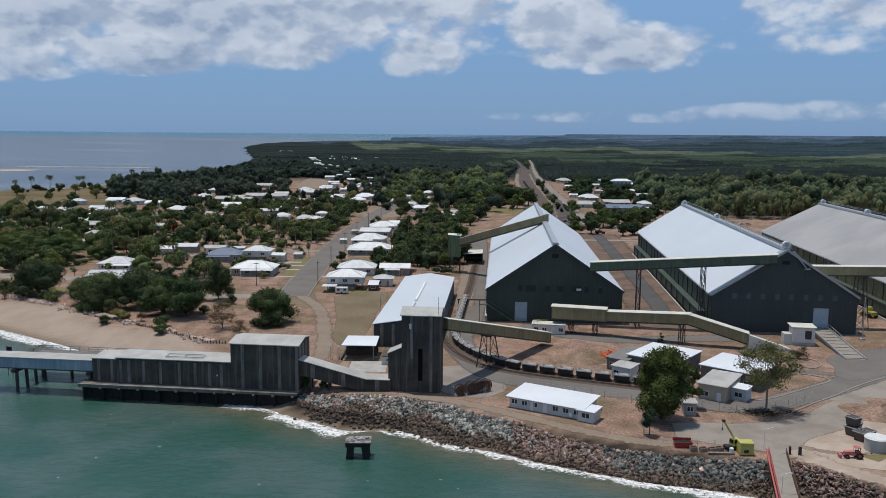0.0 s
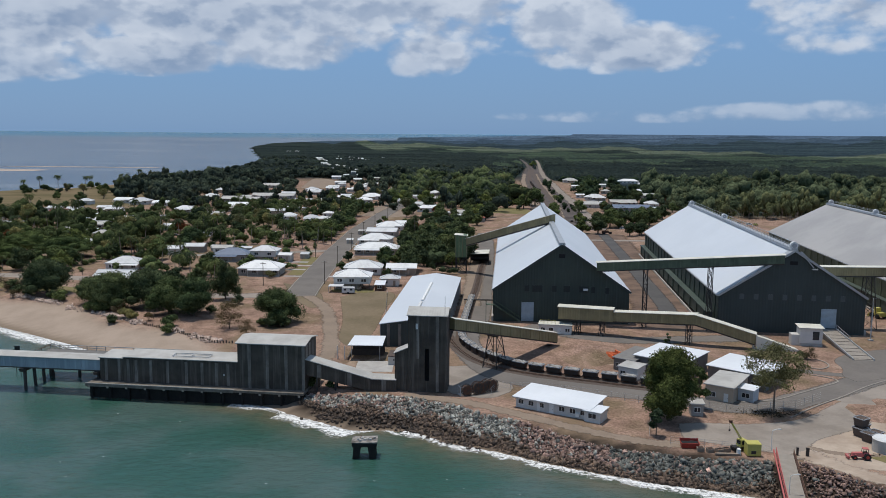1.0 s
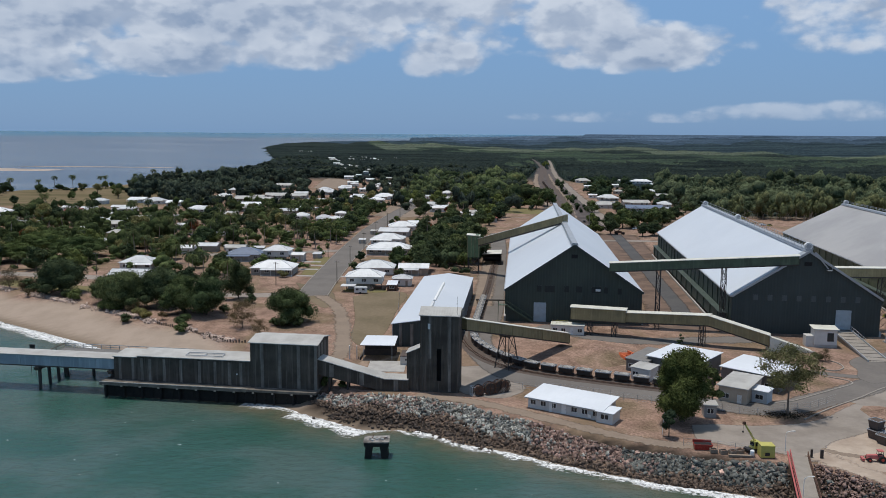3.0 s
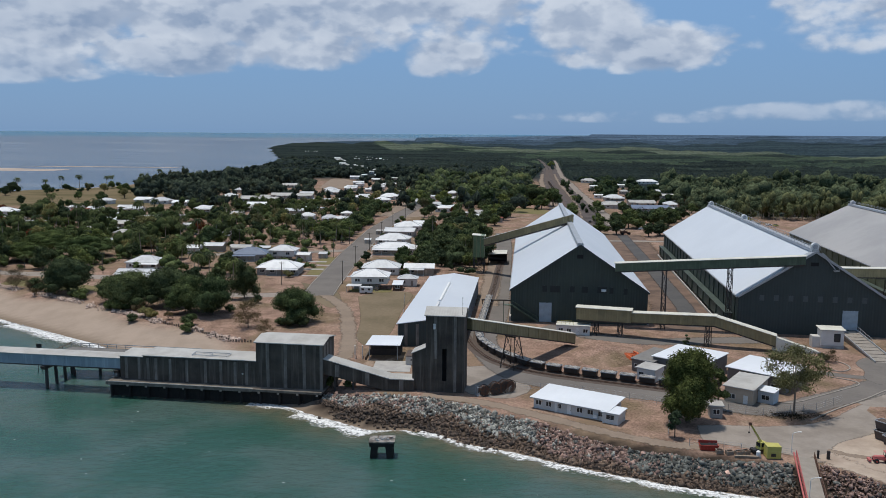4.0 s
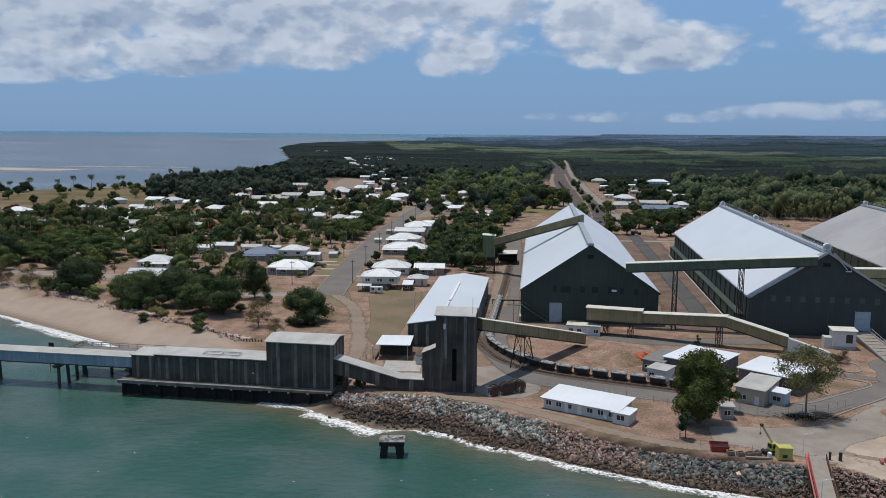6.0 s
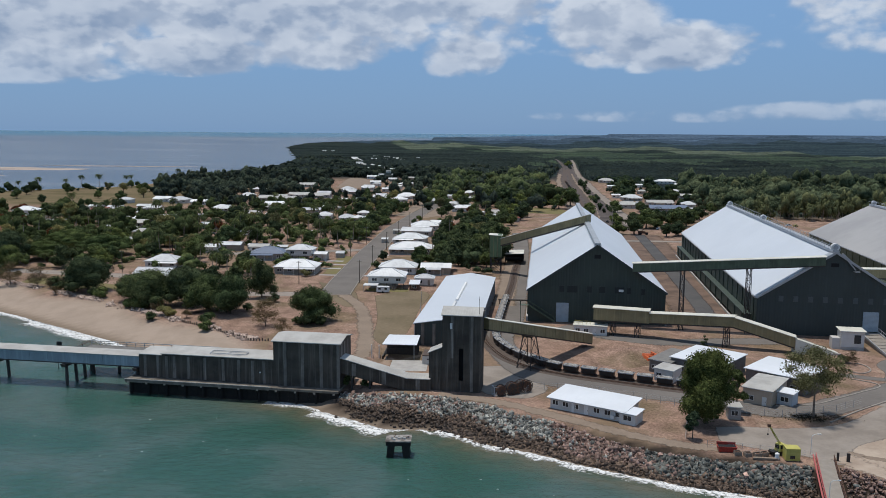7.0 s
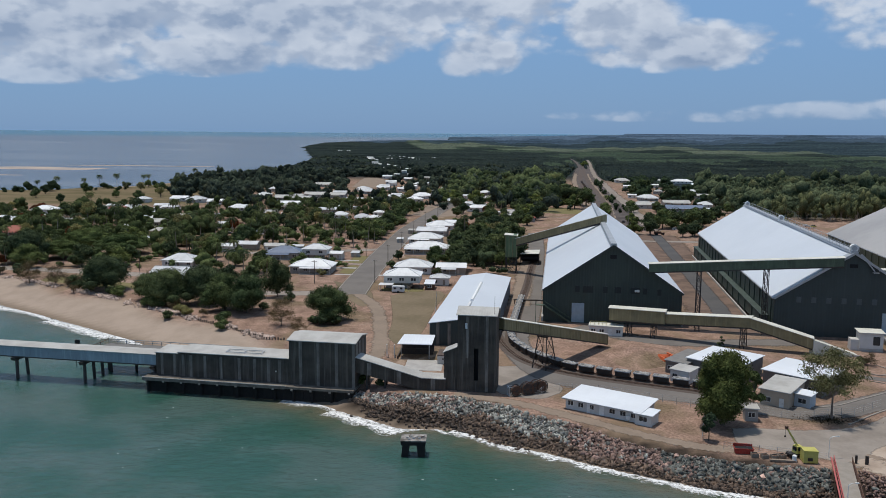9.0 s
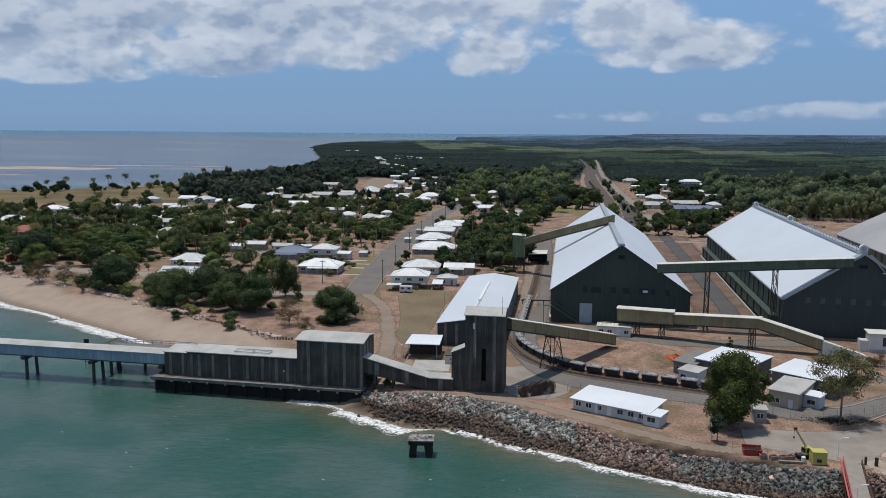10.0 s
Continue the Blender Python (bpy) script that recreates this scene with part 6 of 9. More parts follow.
def crown_points(rng, lobes, n, shell=0.55):
    """Points in overlapping lobes (x, y, z, rx, rz), denser towards their skins."""
    lobes = np.array(lobes, dtype=float)
    pick = rng.choice(len(lobes), n, p=lobes[:, 3] ** 2 / (lobes[:, 3] ** 2).sum())
    d = rng.normal(size=(n, 3))
    d /= np.linalg.norm(d, axis=1)[:, None]
    r = rng.uniform(shell, 1.08, n)[:, None]
    L = lobes[pick]
    return d, L[:, :3] + d * r * np.stack([L[:, 3], L[:, 3], L[:, 4]], axis=1)


def round_lobes(rng, width, low, high, count, flat=0.75, fat=1.0):
    """Lobes filling a dome between two heights."""
    out = []
    for k in range(count):
        a = 6.283 * (k * 0.618 + rng.uniform(0, 0.2))
        t = ((k + 0.5) / count) ** 0.6
        h = rng.uniform(0.0, 1.0)
        rad = width / 2 * t * math.sqrt(max(0.08, 1 - (h * 0.95) ** 2)) * 0.8
        s = width * rng.uniform(0.17, 0.27) * fat
        z = low + s * flat * 0.6 + (high - low - s * flat * 1.4) * h
        out.append((rad * math.cos(a), rad * math.sin(a), z, s, s * flat))
    return out


def limbs(rng, lobes, height, girth, bole, mat, name="trunk", lean=0.0):
    sh = Shape()
    top = (lean, 0, bole)
    sh.rod((0, 0, -0.3), (lean * 0.4, 0, bole * 0.5), girth * 1.25, girth, 8)
    sh.rod((lean * 0.4, 0, bole * 0.5), top, girth, girth * 0.8, 8)
    for L in lobes[:9]:
        knee = (L[0] * 0.45 + lean * 0.5, L[1] * 0.45, bole + (L[2] - bole) * 0.55)
        sh.rod(top, knee, girth * 0.5, girth * 0.32, 6)
        sh.rod(knee, (L[0], L[1], L[2]), girth * 0.32, girth * 0.1, 5)
    return sh


def tree(label, width, height, bole, leaf, seed, n=2200, size=0.34, lobes=None, count=16, bark=BARK, girth=0.3, flat=0.75, shell=0.5, category="tree", name="tree", trim=None, fat=1.0):
    """A broad tree at the origin: tapered trunk and limbs, and a crown of many small leaf clumps. All in metres."""
    rng = np.random.default_rng(seed)
    lobes = lobes or [L for L in round_lobes(rng, width, bole * 0.8, height, count, flat, fat) if trim is None or not trim(L)]
    ob = thing(name, label, category)
    part("trunk", limbs(rng, sorted(lobes, key=lambda L: -L[3]), height, girth, bole, bark), bark, ob)
    full = shell >= 0.45
    out, pts = crown_points(rng, lobes, int(n * 1.3), 0.7 if full else shell)
    L = np.array(lobes)
    core = lumps(rng, L[:, :3], np.stack([L[:, 3], L[:, 3], L[:, 4]], axis=1) * 0.72, 1, 0.3) if full else None
    part("crown", foliage("crown", leaf, leaf_tips(pts, size, rng, out), core), leaf, ob)
    return ob


def palm(height, seed, label="coconut palm with a ragged drooping crown", leaf=None):
    rng = np.random.default_rng(seed)
    ob = thing("palm_tree", label, "palm")
    sh, p = Shape(), Vector((0, 0, -0.2))
    lean = Vector((rng.uniform(-0.12, 0.12), rng.uniform(-0.12, 0.12), 1))
    for k in range(5):
        q = p + Vector((lean.x * (k + 1) / 3, lean.y * (k + 1) / 3, 1)) * (height + 0.2) / 5
        sh.rod(p, q, 0.2 - 0.018 * k, 0.182 - 0.018 * k, 7)
        p = q
    part("trunk", sh, PALE_BARK, ob)
    tips = []
    for k in range(22):
        a = 6.283 * k / 22 + rng.uniform(-0.15, 0.15)
        rise_, long_ = rng.uniform(-0.4, 0.95), rng.uniform(3.0, 4.2)
        way = np.array([math.cos(a), math.sin(a), 0.0])
        side = np.array([-way[1], way[0], 0.0])
        prev, hgt = np.array(p), rise_
        for j in range(7):
            step = (way * math.cos(hgt) + np.array([0, 0, math.sin(hgt)])) * long_ / 7
            reach = 0.95 * math.sin(0.6 + 2.2 * j / 7)
            for s in (-1, 1):
                tips.append([prev, prev + step * 0.95, prev + step * 1.5 + s * side * reach * 0.75 + np.array([0, 0, -0.55 * reach])])
            prev, hgt = prev + step, hgt - 0.3
    part("crown", foliage("crown", leaf or LEAF_PALM, np.array(tips)), leaf or LEAF_PALM, ob)
    return ob


def move(ob, x, y, turn=0.0, scale=1.0):
    z = float(ground_height(x, y)[0])
    ob.matrix_world = spot(x, y, z, turn, scale)
    return ob


def again(ob, x, y, turn, scale):
    """Another tree of the same kind."""
    z = float(ground_height(x, y)[0])
    return copy_thing(ob, pose(x * S, y * S, z * S, 0, 0, turn) @ Matrix.Diagonal((scale / ob.scale[0],) * 3 + (1,)))


# single trees by the works and along the beach
big = tree("tall dense dark green tree with a full crown", 11.8, 17.0, 2.2, LEAF_DEEP, 3, 26000, 0.19, count=46, girth=0.42, flat=1.0, fat=0.95, trim=lambda L: L[2] < 6.0 and L[0] > 1.2)
move(big, 38.0, 140.0)
small = tree("slim small tree with layered dark leaves", 3.4, 5.6, 1.6, LEAF_DARK, 4, 900, 0.2, count=7, girth=0.12)
move(small, 33.9, 132.3)
side = tree("small leafy tree beside the big tree", 4.6, 9.6, 4.2, LEAF_MID, 5, 1700, 0.22, count=8, girth=0.14)
move(side, 45.0, 146.6)
gum = tree("tall open gum tree with pale forked trunk", 17.5, 16.2, 5.2, LEAF_OLIVE, 6, 7000, 0.18, count=30, bark=GUM_BARK, girth=0.23, shell=0.3, flat=0.6, fat=0.6, trim=lambda L: L[2] < 6.0 + 0.5 * math.hypot(L[0], L[1]) * 0.4)
move(gum, 57.4, 144.2)
conifer = tree("slender young tree with sparse layered twigs", 3.8, 8.4, 1.5, LEAF_DARK, 8, 420, 0.24, girth=0.12,
               lobes=[(0.3 * math.sin(k * 2), 0.3 * math.cos(k * 2), 1.8 + 0.9 * k, 1.6 - 0.22 * k, 0.35) for k in range(6)])
move(conifer, 48.6, 183.0)
dome = tree("broad dome-shaped dark green shade tree", 14.8, 11.4, 2.0, LEAF_MID, 9, 13000, 0.21, count=30, girth=0.35)
move(dome, -43.8, 212.5)
dry = tree("leafless grey shrub tree with dry twigs", 11.5, 10.0, 1.0, LEAF_DRY, 10, 2600, 0.16, count=16, girth=0.14, shell=0.15)
move(dry, -54.5, 206.0)
dark_a = tree("dark narrow bushy tree by the shore road", 10.6, 16.4, 1.8, LEAF_DARK, 11, 8000, 0.22, count=14, girth=0.25, flat=1.25)
move(dark_a, -65.2, 243.0)
fig = tree("spreading dark fig tree on the foreshore", 20.0, 13.5, 2.6, LEAF_DARK, 12, 9500, 0.25, count=36, girth=0.4)
move(fig, -83.5, 232.0)
mango = tree("dense rounded green tree on the foreshore", 15.8, 13.2, 2.2, LEAF_MID, 13, 8500, 0.24, count=28, girth=0.32)
move(mango, -67.8, 220.5)
rain = tree("wide flat-topped spreading shade tree", 25.0, 10.5, 3.4, LEAF_RAIN, 14, 12000, 0.24, count=40, girth=0.55, flat=0.38)
move(rain, -150.0, 326.0)
shrub = tree("low bushy green shrub on the beach edge", 5.4, 3.4, 0.5, LEAF_MID, 15, 1500, 0.17, count=10, girth=0.1, name="shrub", category="shrub")
move(shrub, -97.5, 226.5)
bush = tree("rounded olive shrub on the beach edge", 4.6, 3.6, 0.5, LEAF_OLIVE, 16, 1500, 0.15, count=9, girth=0.1, name="shrub", category="shrub")
move(bush, -82.8, 215.5)
for ob, x, y, turn, k in (
        (fig, -93.5, 228.5, 70, 0.95), (mango, -74.8, 223.5, 130, 0.95), (fig, -101.0, 236.0, 200, 0.7), (shrub, -68.0, 201.0, 40, 0.9), (shrub, -95.0, 224.8, 100, 1.3), (shrub, -69.8, 208.0, 30, 1.1), (bush, -84.6, 216.8, 80, 1.1),
        (fig, -120.0, 248.0, 15, 1.0), (shrub, -112.0, 239.5, 60, 1.2), (shrub, -105.5, 248.0, 10, 0.6), (rain, -170.0, 338.0, 90, 1.05), (rain, -136.0, 352.0, 40, 0.62), (rain, -168.0, 312.0, 200, 0.85),
        (mango, -168.0, 288.0, 60, 0.8), (dry, -150.0, 258.0, 60, 1.0), (dry, -140.0, 255.5, 150, 0.9), (fig, -175.0, 300.0, 99, 1.1),
        (dry, -48.5, 199.0, 100, 0.55), (shrub, -25.8, 158.5, 0, 0.7), (bush, 78.0, 182.0, 20, 0.7), (dry, 79.5, 181.0, 20, 0.4), (bush, -60.5, 282.0, 5, 0.95), (shrub, -22.5, 157.0, 80, 0.5)):
    again(ob, x, y, turn, k)

scrub = tree("low dark scrubby bush on the foreshore", 4.4, 3.0, 0.4, LEAF_DARK, 17, 420, 0.2, count=8, girth=0.08, name="shrub", category="shrub")
move(scrub, -86.5, 212.5)
straw_bush = tree("dry brownish bush above the beach", 4.8, 3.2, 0.4, LEAF_DRY, 18, 520, 0.17, count=8, girth=0.08, name="shrub", category="shrub", shell=0.25)
move(straw_bush, -128.0, 243.5)
rng = np.random.default_rng(77)
for k in range(34):
    t = rng.uniform(0, 1)
    x = -205 + (92 if k % 6 else 145) * t
    y = float(np.interp(x, [-205, -168, -136, -113, -90.6, -69, -54], [297, 271, 251.5, 236.8, 220.8, 205.2, 192])) + rng.uniform(1.5, 9.0 if x < -62 else 4.0)
    again(straw_bush if k % 3 == 0 else scrub, x, y, 71 * k, rng.uniform(0.6, 1.5))
for x, y, k in ((-97, 231, 1.4), (-64, 224, 1.0), (-60, 237, 1.1), (-70, 230, 1.4), (-106, 243, 1.3), (-90, 240, 1.2), (-44.5, 207.5, 1.3), (-41, 208.5, 1.1), (-47, 209, 0.9)):
    again(scrub, x, y, 37 * x, k)

# town trees, between the houses
palm_a, palm_b = palm(9.5, 21), palm(7.0, 22, "young coconut palm with arching fronds")
move(palm_a, -208.0, 470.0), move(palm_b, -118.0, 322.0)
town_a = tree("dark leafy garden tree among houses", 8.0, 7.6, 1.8, LEAF_DARK, 31, 1190, 0.33, count=14)
town_b = tree("green leafy garden tree among houses", 9.0, 8.4, 2.0, LEAF_MID, 32, 1190, 0.33, count=15)
town_c = tree("olive open-crowned garden tree among houses", 7.6, 9.0, 2.6, LEAF_OLIVE, 33, 1330, 0.29, count=14, shell=0.3)
town_d = tree("red-flowering garden tree among houses", 7.0, 5.6, 1.6, LEAF_RED, 34, 979, 0.32, count=12)
town_e = tree("bright green garden tree among houses", 8.4, 7.0, 1.8, LEAF_BRIGHT, 35, 1120, 0.32, count=14)
for ob, x, y in ((town_a, -86.0, 300.0), (town_b, -24.0, 316.0), (town_c, -128.0, 340.0), (town_d, -200.0, 380.0), (town_e, -96.0, 300.5)):
    move(ob, x, y)


GROVE = ((-86, 262), (-88, 272), (-80, 281), (-90, 290), (-79, 263), (-92, 280), (-84, 287), (-76, 270))
RAIN_SPOTS = ((-150, 326), (-170, 338), (-136, 352), (-168, 312))


def clear_of(x, y, margin):
    if ((np.abs(HOUSE_SPOTS[:, 0] - x) < HOUSE_WIDTHS / 2 + margin) & (y > HOUSE_SPOTS[:, 1] - margin * 3.2) & (y < HOUSE_SPOTS[:, 1] + 9 + margin)).any():
        return False
    if min(math.hypot(x - a, y - b) for a, b in RAIN_SPOTS) < 13:
        return False
    road = np.interp(y, [r[1] for r in MAIN_ROAD], [r[0] for r in MAIN_ROAD])
    return abs(x - road) > 8 + margin * 0.5 if y > 248 else True


def scatter(count, area, kinds, weights, low, high, margin=2.0, rng=np.random.default_rng(40)):
    """Copies of garden trees over a stretch of the plan, clear of houses and street."""
    made = 0
    for _ in range(count * 12):
        x, y = rng.uniform(area[0], area[1]), rng.uniform(area[2], area[3])
        if made >= count or not clear_of(x, y, margin) or shore_distance(np.array(x), np.array(y)) < 20:
            continue
        again(kinds[rng.choice(len(kinds), p=weights)], x, y, rng.uniform(0, 360), rng.uniform(low, high))
        made += 1


GARDEN = (town_a, town_b, town_c, town_d, town_e, palm_a, palm_b)
scatter(36, (-190, -105, 285, 360), GARDEN, (0.3, 0.22, 0.1, 0.03, 0.1, 0.1, 0.15), 0.8, 1.4)
scatter(52, (-130, -52, 355, 460), GARDEN, (0.14, 0.12, 0.08, 0.02, 0.06, 0.34, 0.24), 0.8, 1.4)
scatter(44, (-230, -125, 350, 470), GARDEN, (0.2, 0.16, 0.1, 0.05, 0.09, 0.25, 0.15), 0.9, 1.6)
scatter(44, (-300, -175, 380, 500), GARDEN, (0.3, 0.22, 0.08, 0.1, 0.12, 0.1, 0.08), 0.8, 1.3)
scatter(44, (-150, -52, 460, 580), GARDEN, (0.2, 0.17, 0.1, 0.01, 0.06, 0.3, 0.16), 0.8, 1.25)
scatter(46, (-255, -62, 340, 520), GARDEN, (0.0, 0.05, 0.05, 0.0, 0.0, 0.6, 0.3), 1.0, 1.45, 0.2)
scatter(26, (-18, 2, 305, 450), GARDEN, (0.45, 0.3, 0.05, 0.05, 0.05, 0.05, 0.05), 0.8, 1.3)
scatter(12, (-26, -6, 290, 440), GARDEN, (0.3, 0.3, 0.1, 0.05, 0.05, 0.05, 0.15), 0.5, 0.9, 0.5)
scatter(24, (62, 150, 400, 560), GARDEN, (0.4, 0.3, 0.1, 0.0, 0.1, 0.05, 0.05), 0.8, 1.4)
scatter(30, (-20, 7, 300, 440), GARDEN, (0.5, 0.32, 0.06, 0.04, 0.04, 0.02, 0.02), 0.8, 1.25, 0.3)
scatter(22, (-30, 18, 455, 585), GARDEN, (0.4, 0.3, 0.1, 0.05, 0.1, 0.03, 0.02), 0.8, 1.3, 0.3)
scatter(6, (70, 150, 415, 640), GARDEN, (0.45, 0.3, 0.1, 0.02, 0.08, 0.02, 0.03), 0.9, 1.4, 0.3)
for k, (x, y) in enumerate(((-40, 588), (-28, 578), (-16, 600), (-2, 584), (12, 574), (25, 590), (38, 572), (50, 566), (60, 590), (44, 610), (-34, 622), (4, 622), (20, 640), (56, 640))):
    again(town_e if k % 4 else town_b, x, y, 67 * k, 1.55 + 0.13 * (k % 5))
for k, (x, y) in enumerate(((-20.5, 281), (-38.2, 300), (-19, 322), (-38.6, 322), (-18.5, 352), (-19, 386), (-20, 412), (-39, 390), (-24, 456), (-37, 449), (-38.5, 414), (-36, 470), (-14, 300), (-24, 312))):
    again((town_a, scrub, town_b)[k % 3], x, y, 43 * k, (0.62, 1.3, 0.55)[k % 3])
for k, (x, y) in enumerate(((-70, 520), (-66, 545), (-72, 575), (-64, 600), (-25, 500), (-22, 522), (-28, 545), (-12, 560), (-40, 640), (-55, 655), (-30, 615), (-74, 500))):
    again(town_a if k % 3 else town_c, x, y, 83 * k, 1.0 + 0.12 * (k % 4))
for k in range(16):
    again(town_a if k % 3 else town_b, -56.5 + RNG.uniform(-2.5, 2.0), 385 + 8.2 * k + RNG.uniform(-3, 3), 40 * k, RNG.uniform(1.05, 1.45))
for k, (x, y) in enumerate(((-13, 300), (-4, 318), (-9, 336), (1, 345), (-3, 362), (-10, 378), (3, 384), (-2, 402), (-8, 420), (4, 430), (6, 318), (7, 366))):
    again(town_a, x, y, 53 * k, 1.35 + 0.12 * (k % 4))
for k, (x, y) in enumerate(((-372, 735), (-350, 720), (-332, 716), (-322, 760), (-300, 775), (-392, 728), (-412, 730), (-345, 800), (-310, 845), (-272, 830), (-268, 690))):
    again(palm_a, x, y, 50 * k, 1.25 + 0.15 * (k % 3))
for k, (x, y) in enumerate(((-262, 640), (-270, 655), (-281, 690), (-290, 668), (-296, 715), (-312, 735), (-255, 622), (-262, 598), (-285, 612), (-318, 700))):
    again((town_c, town_e, town_b)[k % 3], x, y, 47 * k, 0.9 + 0.12 * (k % 4))
for k, (x, y) in enumerate(((-244, 535), (-236, 540), (-252, 528), (-300, 560), (-340, 600), (-355, 640), (-330, 655), (-366, 668))):
    again(town_a if k % 2 else town_b, x, y, 77 * k, 0.8 + 0.08 * k)
for k, (x, y) in enumerate(GROVE):
    again((town_a, palm_a, town_b, palm_b)[k % 4], x, y, 61 * k, (1.05, 1.1, 0.9, 1.2)[k % 4])
for x, y, k in ((-268, 479, 1.5), (-259, 474, 1.2), (-276, 486, 1.1)):
    again(town_d, x, y, 40 * x, k)
for k, (x, y) in enumerate(((137, 1395), (141, 1420), (134, 1372))):
    again(town_e, x, y, 90 * k, 1.5)
for k, (x, y, size) in enumerate(((86, 450, 1.6), (80.5, 456, 1.3), (92, 457, 1.5), (104.2, 458, 1.5), (110, 463, 1.5), (126.6, 501, 1.4), (119, 488, 1.1), (126.5, 630, 2.2), (136.5, 622, 1.7), (125.5, 760, 1.7), (132, 770, 1.6), (109.9, 706, 1.5))):
    again(town_a if k % 3 else town_b, x, y, 61 * k, size)
for k, (x, y) in enumerate(((74.8, 474), (70, 462), (78, 482))):
    again(palm_a if k % 2 else scrub, x, y, 37 * k, 1.3)
for k, (x, y, size) in enumerate(((18, 497, 1.6), (24, 506, 1.5), (9, 446, 1.3), (2, 452, 1.3), (21, 486, 1.4), (15, 458, 1.1))):
    again(town_a if k % 3 else town_e, x, y, 71 * k, size)


# ---- woods ----
def woods(name, label, count, area, tall, wide, n_tips, size, leaf, keep=None, seed=50, low=-0.8, lobes=3, lift=0.0):
    """Woods as one object: crowns of a few uneven lobes with loose leaf clumps, packed over a stretch of the plan."""
    rng = np.random.default_rng(seed)
    x, y = rng.uniform(area[0], area[1], count * 4), rng.uniform(area[2], area[3], count * 4)
    ok = shore_distance(x, y) > 6
    if keep is not None:
        ok &= keep(x, y)
    x, y = x[ok][:count], y[ok][:count]
    n = len(x)
    scale = np.clip(rng.lognormal(-0.12, 0.36, n), 0.4, 1.7)
    ground = np.stack([x * S, y * S, ground_height(x, y)[0] * S + rise(x * S, y * S)], axis=1)
    half = scale[:, None] * np.array([wide / 2, wide / 2, tall / 2]) * rng.uniform(0.75, 1.25, (n, 3))
    off = rng.normal(size=(n, lobes, 3)) * (0.36, 0.36, 0.2)
    off[:, :, 2] += rng.uniform(-0.15, 0.3, (n, lobes))
    share = rng.uniform(0.5, 0.8, (n, lobes, 1))
    centre = (ground[:, None, :] + (off + (0, 0, 0.82 + lift)) * half[:, None, :]).reshape(-1, 3)
    radii = (half[:, None, :] * share).reshape(-1, 3)
    core = lumps(rng, centre, radii * (0.74, 0.74, 0.82), 1, 0.35)
    pick = rng.integers(0, n * lobes, n * n_tips)
    d = rng.normal(size=(n * n_tips, 3))
    d /= np.linalg.norm(d, axis=1)[:, None]
    d[:, 2] = np.where(d[:, 2] < low, -d[:, 2], d[:, 2])
    tips = leaf_tips(centre[pick] + d * radii[pick] * rng.uniform(0.8, 1.15, (n * n_tips, 1)), size, rng, d)
    return tagged(new(name, foliage(name, leaf, tips, core)), label, "woods", kind="stuff")


def trunks(name, label, count, area, high, bark, keep, seed):
    """Thin leaning trunks of a wood's edge, as one object."""
    rng = np.random.default_rng(seed)
    x, y = rng.uniform(area[0], area[1], count * 8), rng.uniform(area[2], area[3], count * 8)
    ok = keep(x, y)
    sh = Shape()
    for a, b in zip(x[ok][:count], y[ok][:count]):
        h, r = rng.uniform(*high), rng.uniform(0.1, 0.2)
        dx, dy = rng.uniform(-0.9, 0.9, 2)
        foot = (a * S, b * S, -0.2)
        fork = (a * S + dx * 0.5, b * S + dy * 0.5, h * 0.5)
        sh.rod(foot, fork, r, r * 0.8, 5)
        sh.rod(fork, (a * S + dx * 1.6, b * S + dy, h), r * 0.7, r * 0.3, 5)
        sh.rod(fork, (a * S - dx * 1.2, b * S + dy * 2, h * 0.9), r * 0.6, r * 0.25, 5)
    return single(name, sh, bark, label, "trunks", kind="stuff")


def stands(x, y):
    """Kinds of far land by depth, banded to fit the camera's view: 0 tall woods darkened for cloud shade, 1 green
    mangroves, 2 grassy flats, 3 to 5 woods tinted with painted haze.
    """
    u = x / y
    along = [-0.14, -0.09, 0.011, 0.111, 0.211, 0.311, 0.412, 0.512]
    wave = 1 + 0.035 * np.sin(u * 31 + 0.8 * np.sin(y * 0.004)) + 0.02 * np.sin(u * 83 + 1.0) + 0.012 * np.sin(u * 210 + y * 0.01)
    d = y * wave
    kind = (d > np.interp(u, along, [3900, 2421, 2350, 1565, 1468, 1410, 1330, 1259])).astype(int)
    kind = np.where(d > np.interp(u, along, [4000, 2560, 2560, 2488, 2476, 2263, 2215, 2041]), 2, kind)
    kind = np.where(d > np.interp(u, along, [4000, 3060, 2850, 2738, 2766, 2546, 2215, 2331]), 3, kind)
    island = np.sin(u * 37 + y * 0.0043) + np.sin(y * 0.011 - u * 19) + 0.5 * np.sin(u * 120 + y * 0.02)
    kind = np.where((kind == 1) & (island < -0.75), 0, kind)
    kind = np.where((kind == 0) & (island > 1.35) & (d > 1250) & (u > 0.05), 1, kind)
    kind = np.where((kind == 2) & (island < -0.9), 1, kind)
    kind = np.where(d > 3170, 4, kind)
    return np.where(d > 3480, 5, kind)


